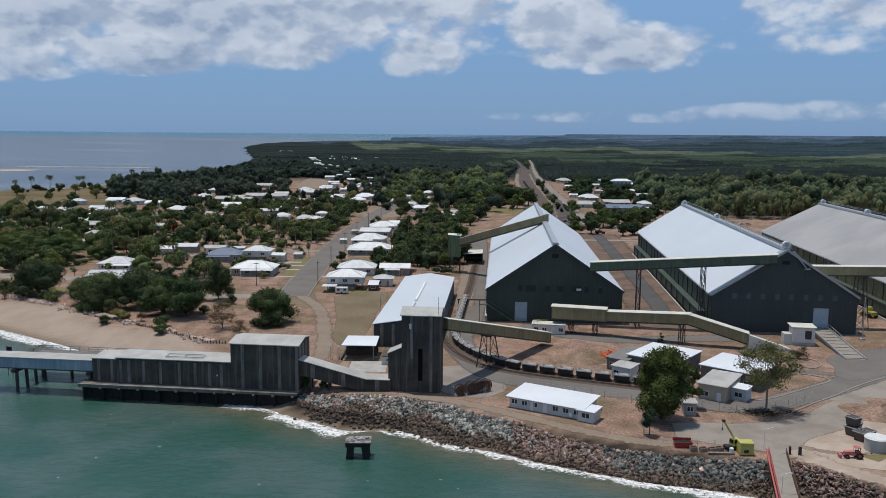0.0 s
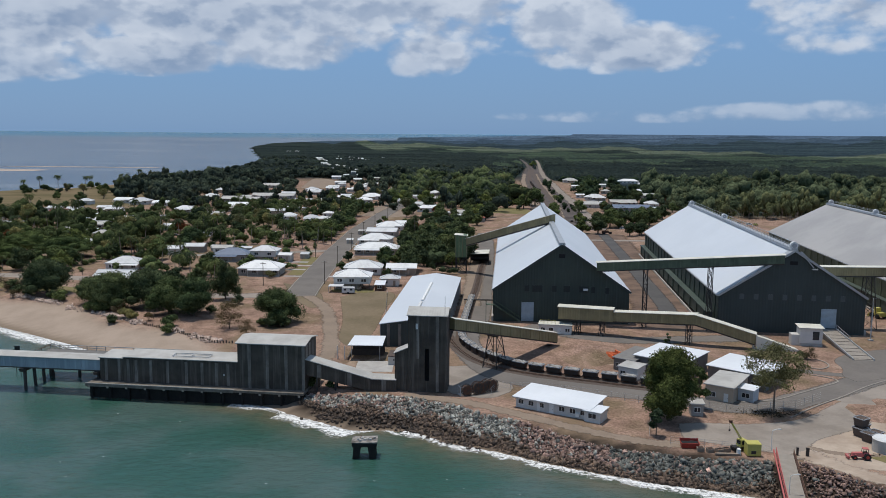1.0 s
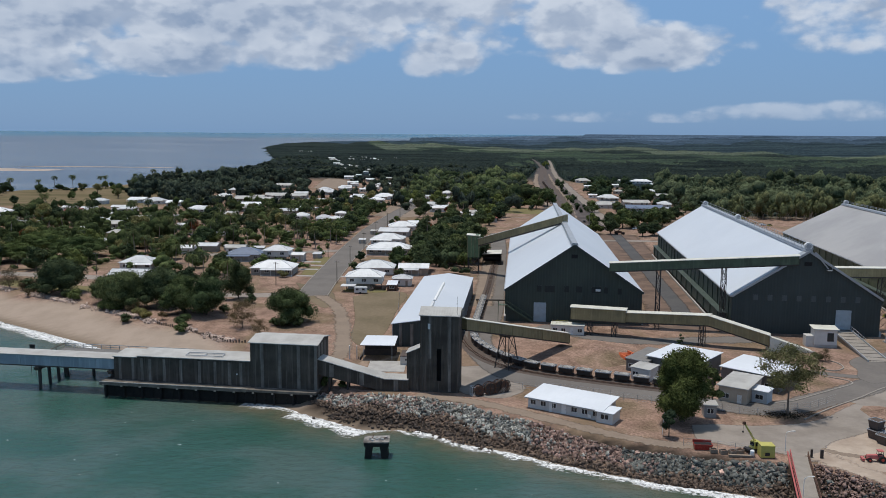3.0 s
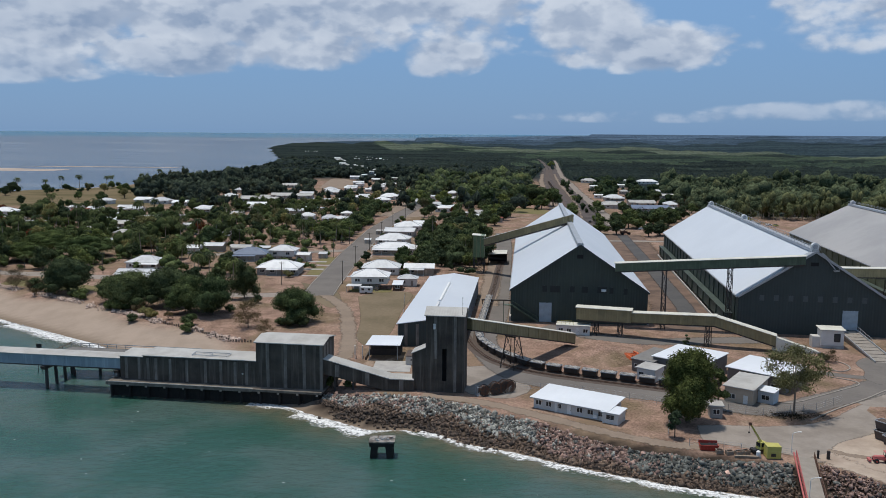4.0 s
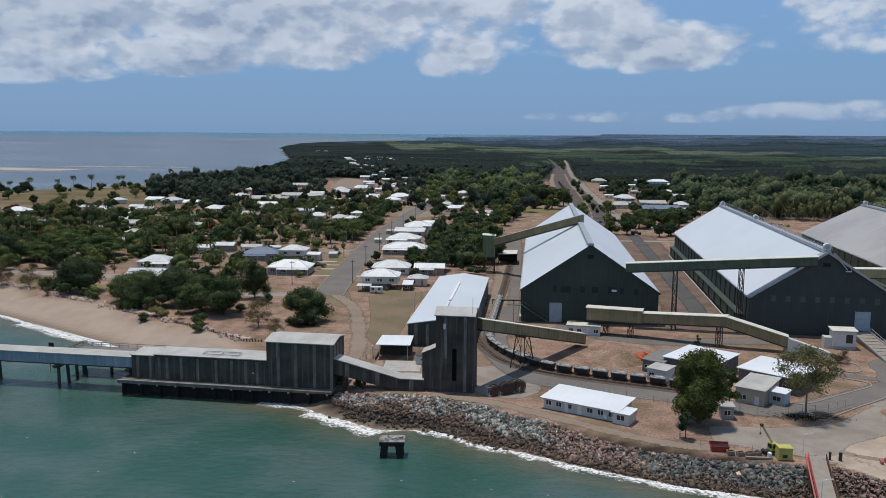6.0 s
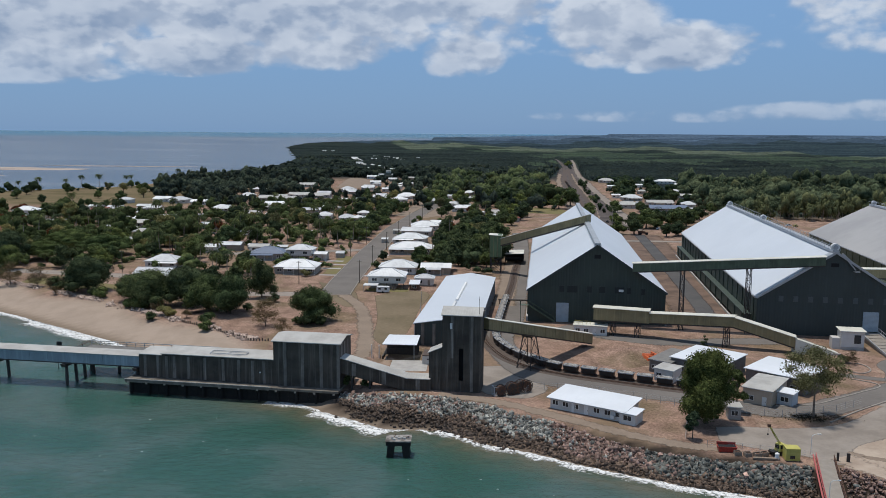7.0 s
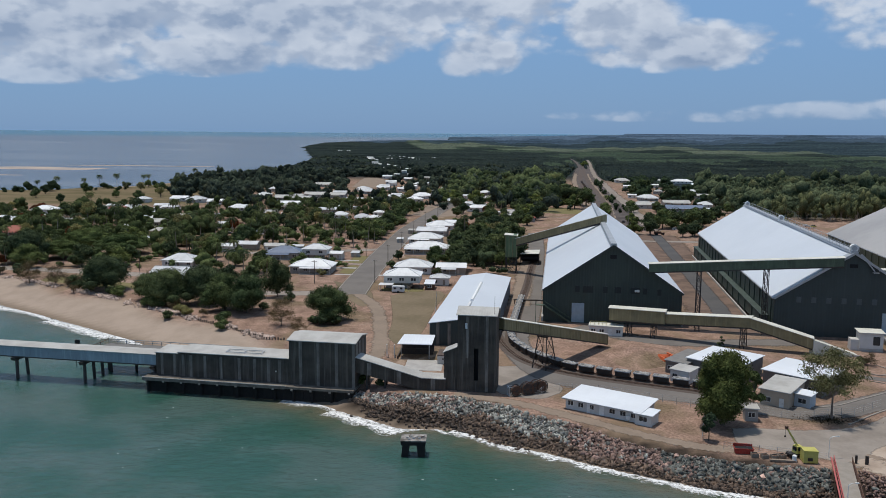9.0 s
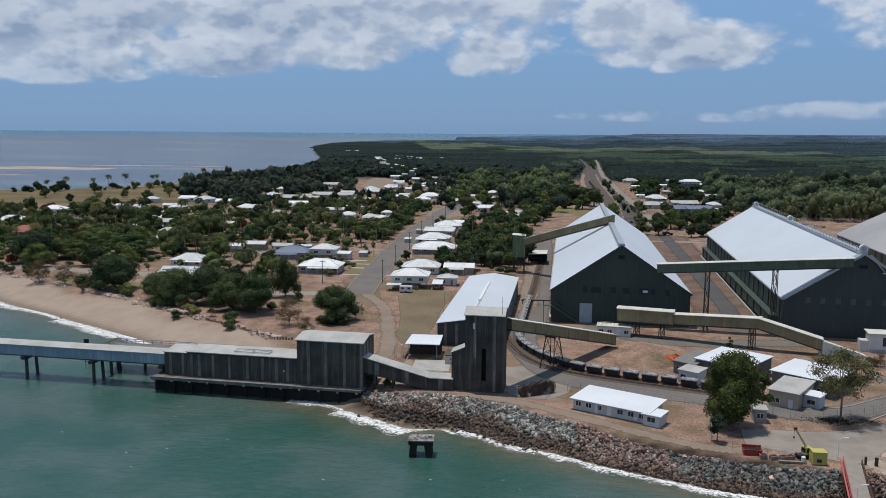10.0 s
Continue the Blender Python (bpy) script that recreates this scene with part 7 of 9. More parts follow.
def canopy_sheet(name, label, side, depth, columns, rows, tall, mats, keep, seed):
    """Closed canopy of far woods as one bumpy sheet of crowns; side: range of x over y, depth: range of y in the plan."""
    rng = np.random.default_rng(seed)
    u, v = np.linspace(side[0], side[1], columns), np.geomspace(depth[0], depth[1], rows)
    Y = np.repeat(v[:, None], columns, axis=1) * (1 + rng.uniform(-0.002, 0.002, (rows, columns)))
    X = Y * (u[None, :] + rng.uniform(-0.35, 0.35, (rows, columns)) * (u[1] - u[0]))
    crown = rng.uniform(0.5, 1.0, (rows, columns))
    broad = 0.75 + 0.25 * np.sin(X * 0.043 + 2.0 * np.sin(Y * 0.021)) * np.cos(Y * 0.031 + X * 0.012)
    kind = stands(X, Y)
    high = np.array([1.35, 0.85, 0.12, 0.5, 0.32, 0.15])[kind]
    Z = tall * crown * broad * high * np.interp(Y, [800, 1400, 2400, 3800], [0.9, 1.2, 0.7, 0.07]) + rise(X * S, Y * S) + np.interp(Y, [2200, 2700], [0.0, 2.0])
    inside = (keep(X.ravel(), Y.ravel()) & (shore_distance(X.ravel(), Y.ravel()) > 5)).reshape(rows, columns)
    Z = np.where(inside, Z, rise(X * S, Y * S) - 1.0)
    cell = inside[:-1, :-1] | inside[1:, :-1] | inside[:-1, 1:] | inside[1:, 1:]
    idx = np.arange(rows * columns).reshape(rows, columns)
    faces = np.stack([idx[:-1, :-1], idx[:-1, 1:], idx[1:, 1:], idx[1:, :-1]], axis=-1)[cell]
    me = bpy.data.meshes.new(name)
    me.vertices.add(rows * columns)
    me.vertices.foreach_set("co", np.stack([X * S, Y * S, Z], axis=-1).astype(np.float32).ravel())
    me.loops.add(faces.size)
    me.loops.foreach_set("vertex_index", faces.astype(np.int32).ravel())
    me.polygons.add(len(faces))
    me.polygons.foreach_set("loop_start", np.arange(0, faces.size, 4, dtype=np.int32))
    me.polygons.foreach_set("use_smooth", np.ones(len(faces), dtype=bool))
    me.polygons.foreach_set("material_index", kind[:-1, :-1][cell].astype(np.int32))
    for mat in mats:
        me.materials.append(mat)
    me.update(calc_edges=True)
    return tagged(new(name, me), label, "woods", kind="stuff")


def off_rail(x, y):
    """Outside the railway's clearing, the far road and the branch that turns off."""
    west = np.interp(y, [440, 557, 672, 825, 931, 1103, 1256], [37, 46, 53, 61, 69, 90, 109])
    east = np.interp(y, [440, 590, 680, 760, 869, 1043, 1261], [90, 97, 102, 107, 112, 121, 140])
    road = np.interp(y, [1261, 1525, 1745], [134.7, 159.7, 177.8])
    branch = np.interp(y, [1257, 1403, 1586, 1778, 1892], [117.6, 129.2, 140.7, 149.3, 150])
    near = (x < west) | (x > east)
    far = (np.abs(x - road) > 7) & ((np.abs(x - branch) > 8) | (y > 1910))
    return np.where(y < 1257, near, far | (y > 1930))


def open_sky(x, y):
    """Outside the houses' clearings, which stretch along the camera's sight lines so the houses show."""
    dx = (x / y)[:, None] * HOUSE_SPOTS[None, :, 1] - HOUSE_SPOTS[None, :, 0]
    dy = y[:, None] - HOUSE_SPOTS[None, :, 1]
    near = (np.abs(dx) < HOUSE_WIDTHS[None, :] * 0.5 + 4.0) & (dy < 13) & (dy > np.where(HOUSE_SPOTS[None, :, 1] > 1100, -0.035, np.where(HOUSE_SPOTS[None, :, 1] > 480, -0.075, -0.13)) * HOUSE_SPOTS[None, :, 1])
    return off_rail(x, y) & ~near.any(axis=1)


def far_land(x, y):
    """Where closed woods stand beyond the town."""
    inland = (x > np.interp(y, [800, 960, 1000, 1150], [160, 112, -520, -620])) & (y > 790)
    return inland & off_rail(x, y) & open_sky(x, y) & (np.hypot(x, y) < 3945)


woods("mangrove_woods", "tall green mangrove woods behind the sheds", 1150, (150, 470, 490, 880), 13.0, 14.0, 120, 0.58, CANOPY_MID, lambda x, y: (x > 0.238 * y + 5 * np.sin(y * 0.05)) & (y > 522 - 0.16 * (x - 157) + 6 * np.sin(x * 0.12)), 51)
woods("mangrove_fringe", "ragged pale trees at the edge of the mangroves", 150, (150, 340, 470, 540), 11.0, 7.0, 130, 0.42, WOOD_PALE, lambda x, y: np.abs(y - 514 + 0.16 * (x - 157)) < 8, 52, lobes=4, lift=0.75)
trunks("mangrove_trunks", "thin pale trunks at the edge of the mangroves", 210, (150, 340, 470, 540), (4.5, 9.0), PALE_BARK, lambda x, y: np.abs(y - 512 + 0.16 * (x - 157)) < 8, 66)
woods("rail_woods", "bright green woods beside the railway", 230, (-45, 75, 575, 900), 13.5, 16.0, 190, 0.62, CANOPY_BRIGHT, lambda x, y: open_sky(x, y) & (y > 575 + 0.6 * np.abs(x - 20)), 53, lobes=5)
woods("rail_woods_dark", "darker woods beside the railway", 330, (-50, 110, 540, 1000), 11.0, 9.5, 110, 0.5, CANOPY, open_sky, 54)
woods("town_woods", "dark trees between far houses", 1350, (-330, -45, 540, 1000), 9.5, 9.0, 66, 0.55, CANOPY, lambda x, y: open_sky(x, y) & ((x > -210) | ((y > 620) & (x > -256 - 0.4 * (y - 650)))) & ~((np.abs(x / y + 0.158) < 0.025) & (y > 690) & (y < 945)), 55)
woods("coast_woods", "dark woods along the coast", 2100, (-520, 100, 960, 1700), 7.0, 9.0, 28, 0.98, CANOPY, lambda x, y: open_sky(x, y) & ((shore_distance(x, y) < 120) | (y < 1200)), 56)
canopy_sheet("far_woods", "woods reaching towards the horizon, with belts darkened for cloud shade", (-0.5, 0.64), (800, 1750), 760, 130, 6.5, FAR_STANDS, far_land, 57)
canopy_sheet("horizon_woods", "far woods with distance haze painted into their colour", (-0.4, 0.64), (1700, 3945), 620, 132, 4.6, FAR_STANDS, far_land, 65)
woods("rail_hedge", "low bushes between railway and road", 80, (66, 120, 540, 880), 5.0, 5.2, 60, 0.45, WOOD_DARK, lambda x, y: np.abs(x - np.interp(y, [440, 606, 707, 848, 995], [74, 82, 88, 97.5, 108])) < 3.2, 59)
woods("garden_shrubs", "garden shrubs and hedges between the houses", 360, (-215, -52, 290, 480), 4.5, 6.0, 80, 0.3, LEAF_MID, lambda x, y: np.array([clear_of(a, b, 0.4) for a, b in zip(x, y)]) & (shore_distance(x, y) > 26), 60)
woods("garden_thicket", "dark thickets between the houses", 420, (-300, -50, 330, 600), 7.5, 7.5, 120, 0.34, LEAF_DEEP, lambda x, y: np.array([clear_of(a, b, 0.4) for a, b in zip(x, y)]) & ((y < 500) | (x > -190)) & (shore_distance(x, y) > 26) & (np.sin(x * 0.09) * np.cos(y * 0.07) > -0.35) & ((x < -135) | (y > 490)), 61)
woods("street_shrubs", "shrubs beside the railway street", 60, (-18, 2, 290, 480), 5.5, 6.5, 120, 0.3, LEAF_DARK, lambda x, y: np.array([clear_of(a, b, 0.2) for a, b in zip(x, y)]), 62)
woods("east_shrubs", "trees and shrubs round the houses behind the sheds", 470, (62, 215, 470, 930), 7.0, 8.5, 90, 0.4, WOOD_DARK, lambda x, y: open_sky(x, y) & (x > 94 + 0.05 * (y - 440)) & (x < np.interp(y, [500, 560, 600, 720], [118, 140, 190, 215])), 63)
woods("coast_hedge", "low hedge of shrubs along the far coast", 230, (-560, -262, 600, 1000), 7.0, 9.0, 70, 0.5, WOOD_DARK, lambda x, y: (shore_distance(x, y) > 34) & (shore_distance(x, y) < 70) & (y > 640) & (np.sin(x * 0.11) > -0.3), 64)

# ---- yard buildings ----
def low_block(x, y, turn, w, d, eave, rise_, roof, wall, label, n=3, over=0.5, category="building", windows=True):
    """A low works building in metres, with a skillion roof that falls to the front; its front left corner stands at the place."""
    ob = thing("works_building", label, category, x, y, 0, turn, "yard buildings")
    part("wall", Shape().hexa([(0, 0, 0), (w, 0, 0), (w, d, 0), (0, d, 0), (0, 0, eave), (w, 0, eave), (w, d, eave + rise_), (0, d, eave + rise_)]), wall, ob)
    part("roof", Shape().slab((-over, -over, eave + 0.12), (w + over, -over, eave + 0.12), (w + over, d + over, eave + rise_ + 0.14), (-over, d + over, eave + rise_ + 0.14), 0.14), roof, ob)
    part("gutter", Shape().beam((-over, -over - 0.06, eave), (w + over, -over - 0.06, eave), 0.14, 0.16), TRIM_GREY, ob)
    if windows:
        for k in range(n):
            xx = w * (k + 0.5) / n
            if k == n // 2 and n > 1:
                door = part("door", Shape().box(xx - 0.5, xx + 0.5, -0.06, 0, 0.1, 2.1), WHITE_PAINT, ob)
                part("handle", Shape().box(xx + 0.32, xx + 0.4, -0.12, -0.06, 0.95, 1.1), STEEL, door)
            else:
                window(ob, xx, 0.95, 0, min(1.7, w / n * 0.5), 1.0)
    return ob


office = low_block(12.3, 146.6, -31.0, 17.2, 8.6, 2.45, 0.55, WHITE_ROOF, WHITE_WALL, "long white-roofed works office with pale grey walls", 7, 0.7)
part("front_porch", Shape().box(5.2, 5.9, -0.16, -0.07, 0.0, 2.4), WHITE_PAINT, office)
part("air_unit", Shape().box(14.4, 15.2, -0.5, -0.07, 0.5, 1.2), WHITE_PAINT, office, "white air-conditioner box")
annex = low_block(23.3, 139.2, -31.0, 3.6, 4.2, 2.4, 0.1, WHITE_ROOF, WHITE_WALL, "small white annex beside the works office", 1, 0.35)
low_block(38.7, 170.9, -40.0, 13.4, 14.6, 4.3, 0.3, WHITE_ROOF, DARK_SHADE_GREY, "white-roofed works store with grey walls darkened for eave shade", 3, 0.4)
low_block(34.6, 172.0, -40.0, 6.0, 12.0, 3.3, 0.5, surface("old_grey_roof", (0.20, 0.19, 0.175), 0.8, second=(0.14, 0.13, 0.12), scale=0.5), DARK_SHADE_GREY, "grey weathered works shed", 2, 0.3)
low_block(34.4, 166.0, -38.0, 5.0, 5.0, 3.0, 0.2, GREY_SHEET, WHITE_WALL, "small pale works hut with white walls", 2, 0.3)
low_block(51.9, 164.3, -42.0, 14.2, 13.2, 4.0, 0.3, WHITE_ROOF, DARK_SHADE_GREY, "white-roofed workshop with grey walls darkened for eave shade", 3, 0.5)
low_block(47.8, 152.4, -35.0, 6.4, 11.4, 3.7, 0.4, GREY_SHEET, TAN_WALL, "grey-roofed brick workshop with tan walls", 2, 0.4)
low_block(53.7, 151.8, -40.0, 3.5, 3.4, 2.9, 0.2, WHITE_ROOF, PALE_BLUE, "small pale blue works hut with white roof", 1, 0.35)
low_block(42.4, 142.4, -4.0, 2.6, 2.4, 2.8, 0.2, GREY_SHEET, GREY_WALL, "small grey electrical kiosk under the tree", 1, 0.3)
cabin = low_block(22.3, 203.8, -10.0, 10.0, 4.0, 2.9, 0.1, CREAM, WHITE_WALL, "white control cabin under the conveyor", 4, 0.2)
rail = Shape()
for k in range(5):
    rail.beam((0.3 + 1.2 * k, 0.3, 3.1), (0.3 + 1.2 * k, 0.3, 4.3), 0.07)
rail.beam((0.3, 0.3, 4.3), (5.1, 0.3, 4.3), 0.07).beam((0.3, 0.3, 3.7), (5.1, 0.3, 3.7), 0.06)
part("roof_rail", rail, YELLOW, cabin)
hut = low_block(82.2, 193.6, -8.0, 6.2, 4.4, 5.4, 0.2, CREAM, WHITE_WALL, "tall white control hut beside the ramp", 2, 0.45, windows=False)
part("big_window", Shape().box(3.5, 5.3, -0.05, 0, 1.9, 4.4), WINDOW, hut, "dark window")
part("side_shed", Shape().box(-2.2, 0, 0.6, 3.8, 0, 3.2), WHITE_WALL, hut)
part("stay", Shape().box(-0.1, 6.3, -0.12, -0.06, 0.0, 0.9), CONCRETE, hut)

# conveyor foot in a pale wedge
wedge = thing("conveyor_wedge_housing", "pale wedge-shaped housing at the conveyor foot", "conveyor", 70.2, 190.0, 0, -2.0, size=S)
part("housing", Shape().prism([(0, 0), (9.8, 0), (9.8, 0.25), (0, 3.5)], -1.4, 1.4), CREAM, wedge)
part("kerb", Shape().box(-0.2, 9.9, -1.65, -1.45, 0, 0.4), CONCRETE, wedge)

# open canopy with a shaded pit
canopy = thing("canopy", "white flat canopy roof on steel posts over a pit", "canopy", -20.9, 177.0, 0, -1.0)
part("roof", Shape().slab((-0.8, 0, 4.2), (8.6, 0, 4.2), (8.6, 10.0, 4.5), (-0.2, 10.0, 4.5), 0.15), WHITE_ROOF, canopy)
for x in (0.2, 7.8):
    for y in (0.6, 9.2):
        part("post", Shape().rod((x, y, 0), (x, y, 4.25), 0.1, 0.1, 8), TRIM_GREY, canopy)
part("truss", Shape().beam((0.2, 0.6, 4.0), (7.8, 0.6, 4.0), 0.12).beam((0.2, 9.2, 4.1), (7.8, 9.2, 4.1), 0.12).beam((6.6, 0.6, 4.0), (7.8, 0.6, 2.9), 0.08), STEEL, canopy)
part("pit_wall", Shape().box(-0.6, 8.4, 8.8, 9.0, 0, 2.2).box(-0.9, -0.6, 0, 9.0, 0, 0.8).box(-0.6, 8.4, 5.5, 5.7, 0, 1.6), DARK_CONCRETE, canopy)
single("concrete_pad", Shape().box(-19.2, -11.4, 168.2, 176.4, -0.3, 0.07), CONCRETE, "pale concrete pad beside the canopy", "pavement", kind="structure", size=S)
block = thing("pump_box", "pale steel box with a rusted top beside the canopy", "box", -12.6, 173.6, 0, -3.0)
part("body", Shape().box(0, 4.4, 0, 6.0, 0.0, 2.3), WHITE_WALL, block)
part("top", Shape().box(-0.1, 4.5, -0.1, 6.1, 2.3, 2.5), BALLAST, block, "rusty brown top")
part("sign", Shape().box(1.3, 1.7, -0.03, 0, 1.2, 1.6).box(1.9, 2.3, -0.03, 0, 1.2, 1.6), STEEL, block)
for k, dx in enumerate((0.0, 1.6)):
    gate = thing("white_post_frame", "white painted post with brace beside the track", "post", -23.9 + dx, 178.0, 0, 8, "white posts by the track")
    part("post", Shape().box(-0.12, 0.12, -0.12, 0.12, 0, 3.6).box(-0.1, 0.1, 0.12, 3.6, 2.6, 2.8), WHITE_PAINT, gate)

# green transfer station by the first shed
station = thing("transfer_station", "green steel transfer station on open legs", "tower", 2.4, 296.0, 0, -4.0, size=S)
part("house", Shape().box(-0.2, 3.9, 0, 5.0, 5.6, 13.4), STATION_GREEN, station, "green sheet-clad head house")
part("house_roof", Shape().slab((-0.5, -0.3, 13.6), (4.2, -0.3, 13.3), (4.2, 5.3, 13.3), (-0.5, 5.3, 13.6), 0.15), CREAM, station)
for k in range(4):
    part("rib", Shape().box(-0.15 + 1.3 * k, 0.0 + 1.3 * k, -0.12, 0.0, 5.7, 13.3), KHAKI, station)
for x in (0.0, 3.6):
    for y in (0.2, 4.7):
        part("leg", Shape().box(x, x + 0.3, y, y + 0.3, 0, 5.6), STEEL, station)
for z in (0.1, 2.7):
    for y in (0.3, 4.8):
        part("brace", Shape().beam((0.1, y, z), (3.7, y, z + 2.6), 0.14), STEEL, station)
        part("brace", Shape().beam((3.7, y, z), (0.1, y, z + 2.6), 0.14), STEEL, station)
        part("crossbeam", Shape().beam((0.1, y, z + 2.6), (3.7, y, z + 2.6), 0.16), STEEL, station)
shelter = thing("unloading_shelter", "dark unloading shelter with pale roof over the rails", "shelter", 8.0, 316.0, 0, -4.0)
part("roof", Shape().slab((0, 0, 5.0), (9, 0, 5.4), (9, 14, 5.4), (0, 14, 5.0), 0.15), CREAM, shelter)
for x in (0.2, 8.6):
    for y in (0.3, 7, 13.4):
        part("post", Shape().box(x, x + 0.25, y, y + 0.25, 0, 5.0), STEEL, shelter)
part("back_wall", Shape().box(0.2, 8.8, 12, 12.2, 0, 4.8), BLACK, shelter)
part("beam", Shape().box(0.2, 8.8, 0.2, 0.5, 2.6, 3.4), BLACK, shelter)
crossbar = thing("pipe_bridge", "dark pipe carried low across the lane", "pipe", 4.5, 240.0, 0, -2)
part("pipe", Shape().rod((0, 0, 1.6), (17, 0, 1.6), 0.28, 0.28, 8), STEEL, crossbar)
for x in (0.4, 8.0, 16.6):
    part("stand", Shape().box(x - 0.15, x + 0.15, -0.15, 0.15, 0, 1.4), STEEL, crossbar)

# tall light masts by the second shed
mast = thing("steel_mast", "slim pale steel mast beside the shed", "mast", 101.6, 199.5, 0, 10)
part("pole", Shape().rod((0, 0, 0), (0, 0, 13.0), 0.2, 0.13, 8), TRIM_GREY, mast)
part("arm", Shape().beam((0, 0, 12.7), (1.6, 0, 12.9), 0.12).box(1.2, 2.0, -0.25, 0.25, 12.65, 12.9), STEEL, mast)
part("foot", Shape().box(-0.6, 0.6, -0.6, 0.6, 0, 0.4), CONCRETE, mast)


# ---- railway, wagons ----
TRACK = bend([(14.0, 330), (11.4, 300), (9.4, 272), (7.0, 245.6), (4.9, 222), (3.4, 204), (3.4, 194), (4.9, 187.5), (7.8, 180.6), (12.0, 174.6), (16.1, 170.6), (23.2, 167.0), (30.1, 164.0), (36.5, 161.4), (46, 157.5)], 12)
TRACK_B = bend([(-2.5, 240), (-1.5, 215), (0.6, 196), (4.0, 182), (9.0, 173.4), (15, 168.4), (23, 164.4), (33, 160.3), (46, 155.2)], 12)


def rail_track(line, label):
    ob = thing("rail_track", label, "railway")
    pts = [Vector((x * S, y * S, 0)) for x, y in line]
    bed, railL, sleepers = Shape(), [Shape(), Shape()], []
    run = 0.0
    for a, b in zip(pts[:-1], pts[1:]):
        way = (b - a).normalized()
        side_ = Vector((way.y, -way.x, 0))
        k = len(bed.v)
        bed.v += [tuple(a - side_ * 1.9 + Vector((0, 0, 0.04))), tuple(a - side_ * 1.0 + Vector((0, 0, 0.2))), tuple(a + side_ * 1.0 + Vector((0, 0, 0.2))), tuple(a + side_ * 1.9 + Vector((0, 0, 0.04)))]
        if k:
            bed.f += [(k - 4 + i, k - 3 + i, k + 1 + i, k + i) for i in range(3)]
        for s, sh in zip((-0.36, 0.36), railL):
            sh.beam(a + side_ * s + Vector((0, 0, 0.34)), b + side_ * s + Vector((0, 0, 0.34)), 0.09, 0.14)
        n = int((b - a).length / 1.1) or 1
        for j in range(n):
            sleepers.append((a.lerp(b, j / n), math.degrees(math.atan2(way.y, way.x))))
    part("ballast_bed", bed, BALLAST, ob)
    for sh in railL:
        part("rail", sh, RUST, ob, "rusty steel rail")
    me = Shape().box(-0.12, 0.12, -0.8, 0.8, 0.17, 0.285).mesh("sleeper", TIMBER)
    for p, a in sleepers[:290]:
        o = part("sleeper", me, TIMBER, ob)
        o.matrix_basis = pose(p.x, p.y, 0, 0, 0, a)
    return ob


rail_track(TRACK, "narrow rail track on dark ballast curving round the yard")
rail_track(TRACK_B, "second narrow rail track with rusty rails")


def wagon(full=True):
    ob = thing("rail_wagon", "small dark steel hopper wagon heaped with pale covers" if full else "small empty dark steel hopper wagon", "wagon", group="rail wagons")
    part("body", Shape().hexa([(-1.72, -0.8, 0.75), (1.72, -0.8, 0.75), (1.72, 0.8, 0.75), (-1.72, 0.8, 0.75), (-1.85, -1.0, 2.1), (1.85, -1.0, 2.1), (1.85, 1.0, 2.1), (-1.85, 1.0, 2.1)]), STEEL if full else BLACK, ob, "dark steel hopper")
    part("rim", Shape().box(-1.95, 1.95, -1.1, -1.0, 1.98, 2.2).box(-1.95, 1.95, 1.0, 1.1, 1.98, 2.2).box(-1.95, -1.85, -1.0, 1.0, 1.98, 2.2).box(1.85, 1.95, -1.0, 1.0, 1.98, 2.2), TRIM_GREY if full else RUST, ob)
    part("frame", Shape().box(-1.9, 1.9, -0.35, 0.35, 0.55, 0.75).box(-2.15, -1.9, -0.12, 0.12, 0.58, 0.72).box(1.9, 2.15, -0.12, 0.12, 0.58, 0.72), STEEL, ob)
    rng = np.random.default_rng(5)
    heap = Shape()
    nx, ny = 11, 6
    for a in range(nx):
        for b in range(ny):
            rim = a in (0, nx - 1) or b in (0, ny - 1)
            heap.v.append((-1.82 + 3.64 * a / (nx - 1), -0.97 + 1.94 * b / (ny - 1), 2.0 if rim else 2.12 + float(rng.uniform(0.0, 0.42))))
    heap.f += [(a * ny + b, (a + 1) * ny + b, (a + 1) * ny + b + 1, a * ny + b + 1) for a in range(nx - 1) for b in range(ny - 1)]
    if full:
        part("load", heap, SUGAR_BINS, ob, "pale lumpy load")
    for x in (-1.1, 1.1):
        for y in (-0.42, 0.42):
            part("wheel", Shape().rod((x, y - 0.05, 0.66), (x, y + 0.05, 0.66), 0.26, 0.26, 12), RUST, ob)
    return ob


def train(line, start, count, pitch, full=True):
    pts = [Vector((x * S, y * S, 0)) for x, y in line]
    made, run, k = None, 0.0, 0
    for a, b in zip(pts[:-1], pts[1:]):
        seg = (b - a).length
        while k < count and start + k * pitch <= run + seg:
            p = a.lerp(b, (start + k * pitch - run) / seg)
            m = pose(p.x, p.y, 0.0, 0, 0, math.degrees(math.atan2(b.y - a.y, b.x - a.x)))
            if made is None:
                made = wagon(full)
                made.matrix_world = m
            else:
                copy_thing(made, m)
            k += 1
        run += seg


train(TRACK, 108.0, 35, 4.75)
train([(71, 640), (73.2, 672), (79.2, 782), (87, 921)], 30.0, 56, 5.2, False)


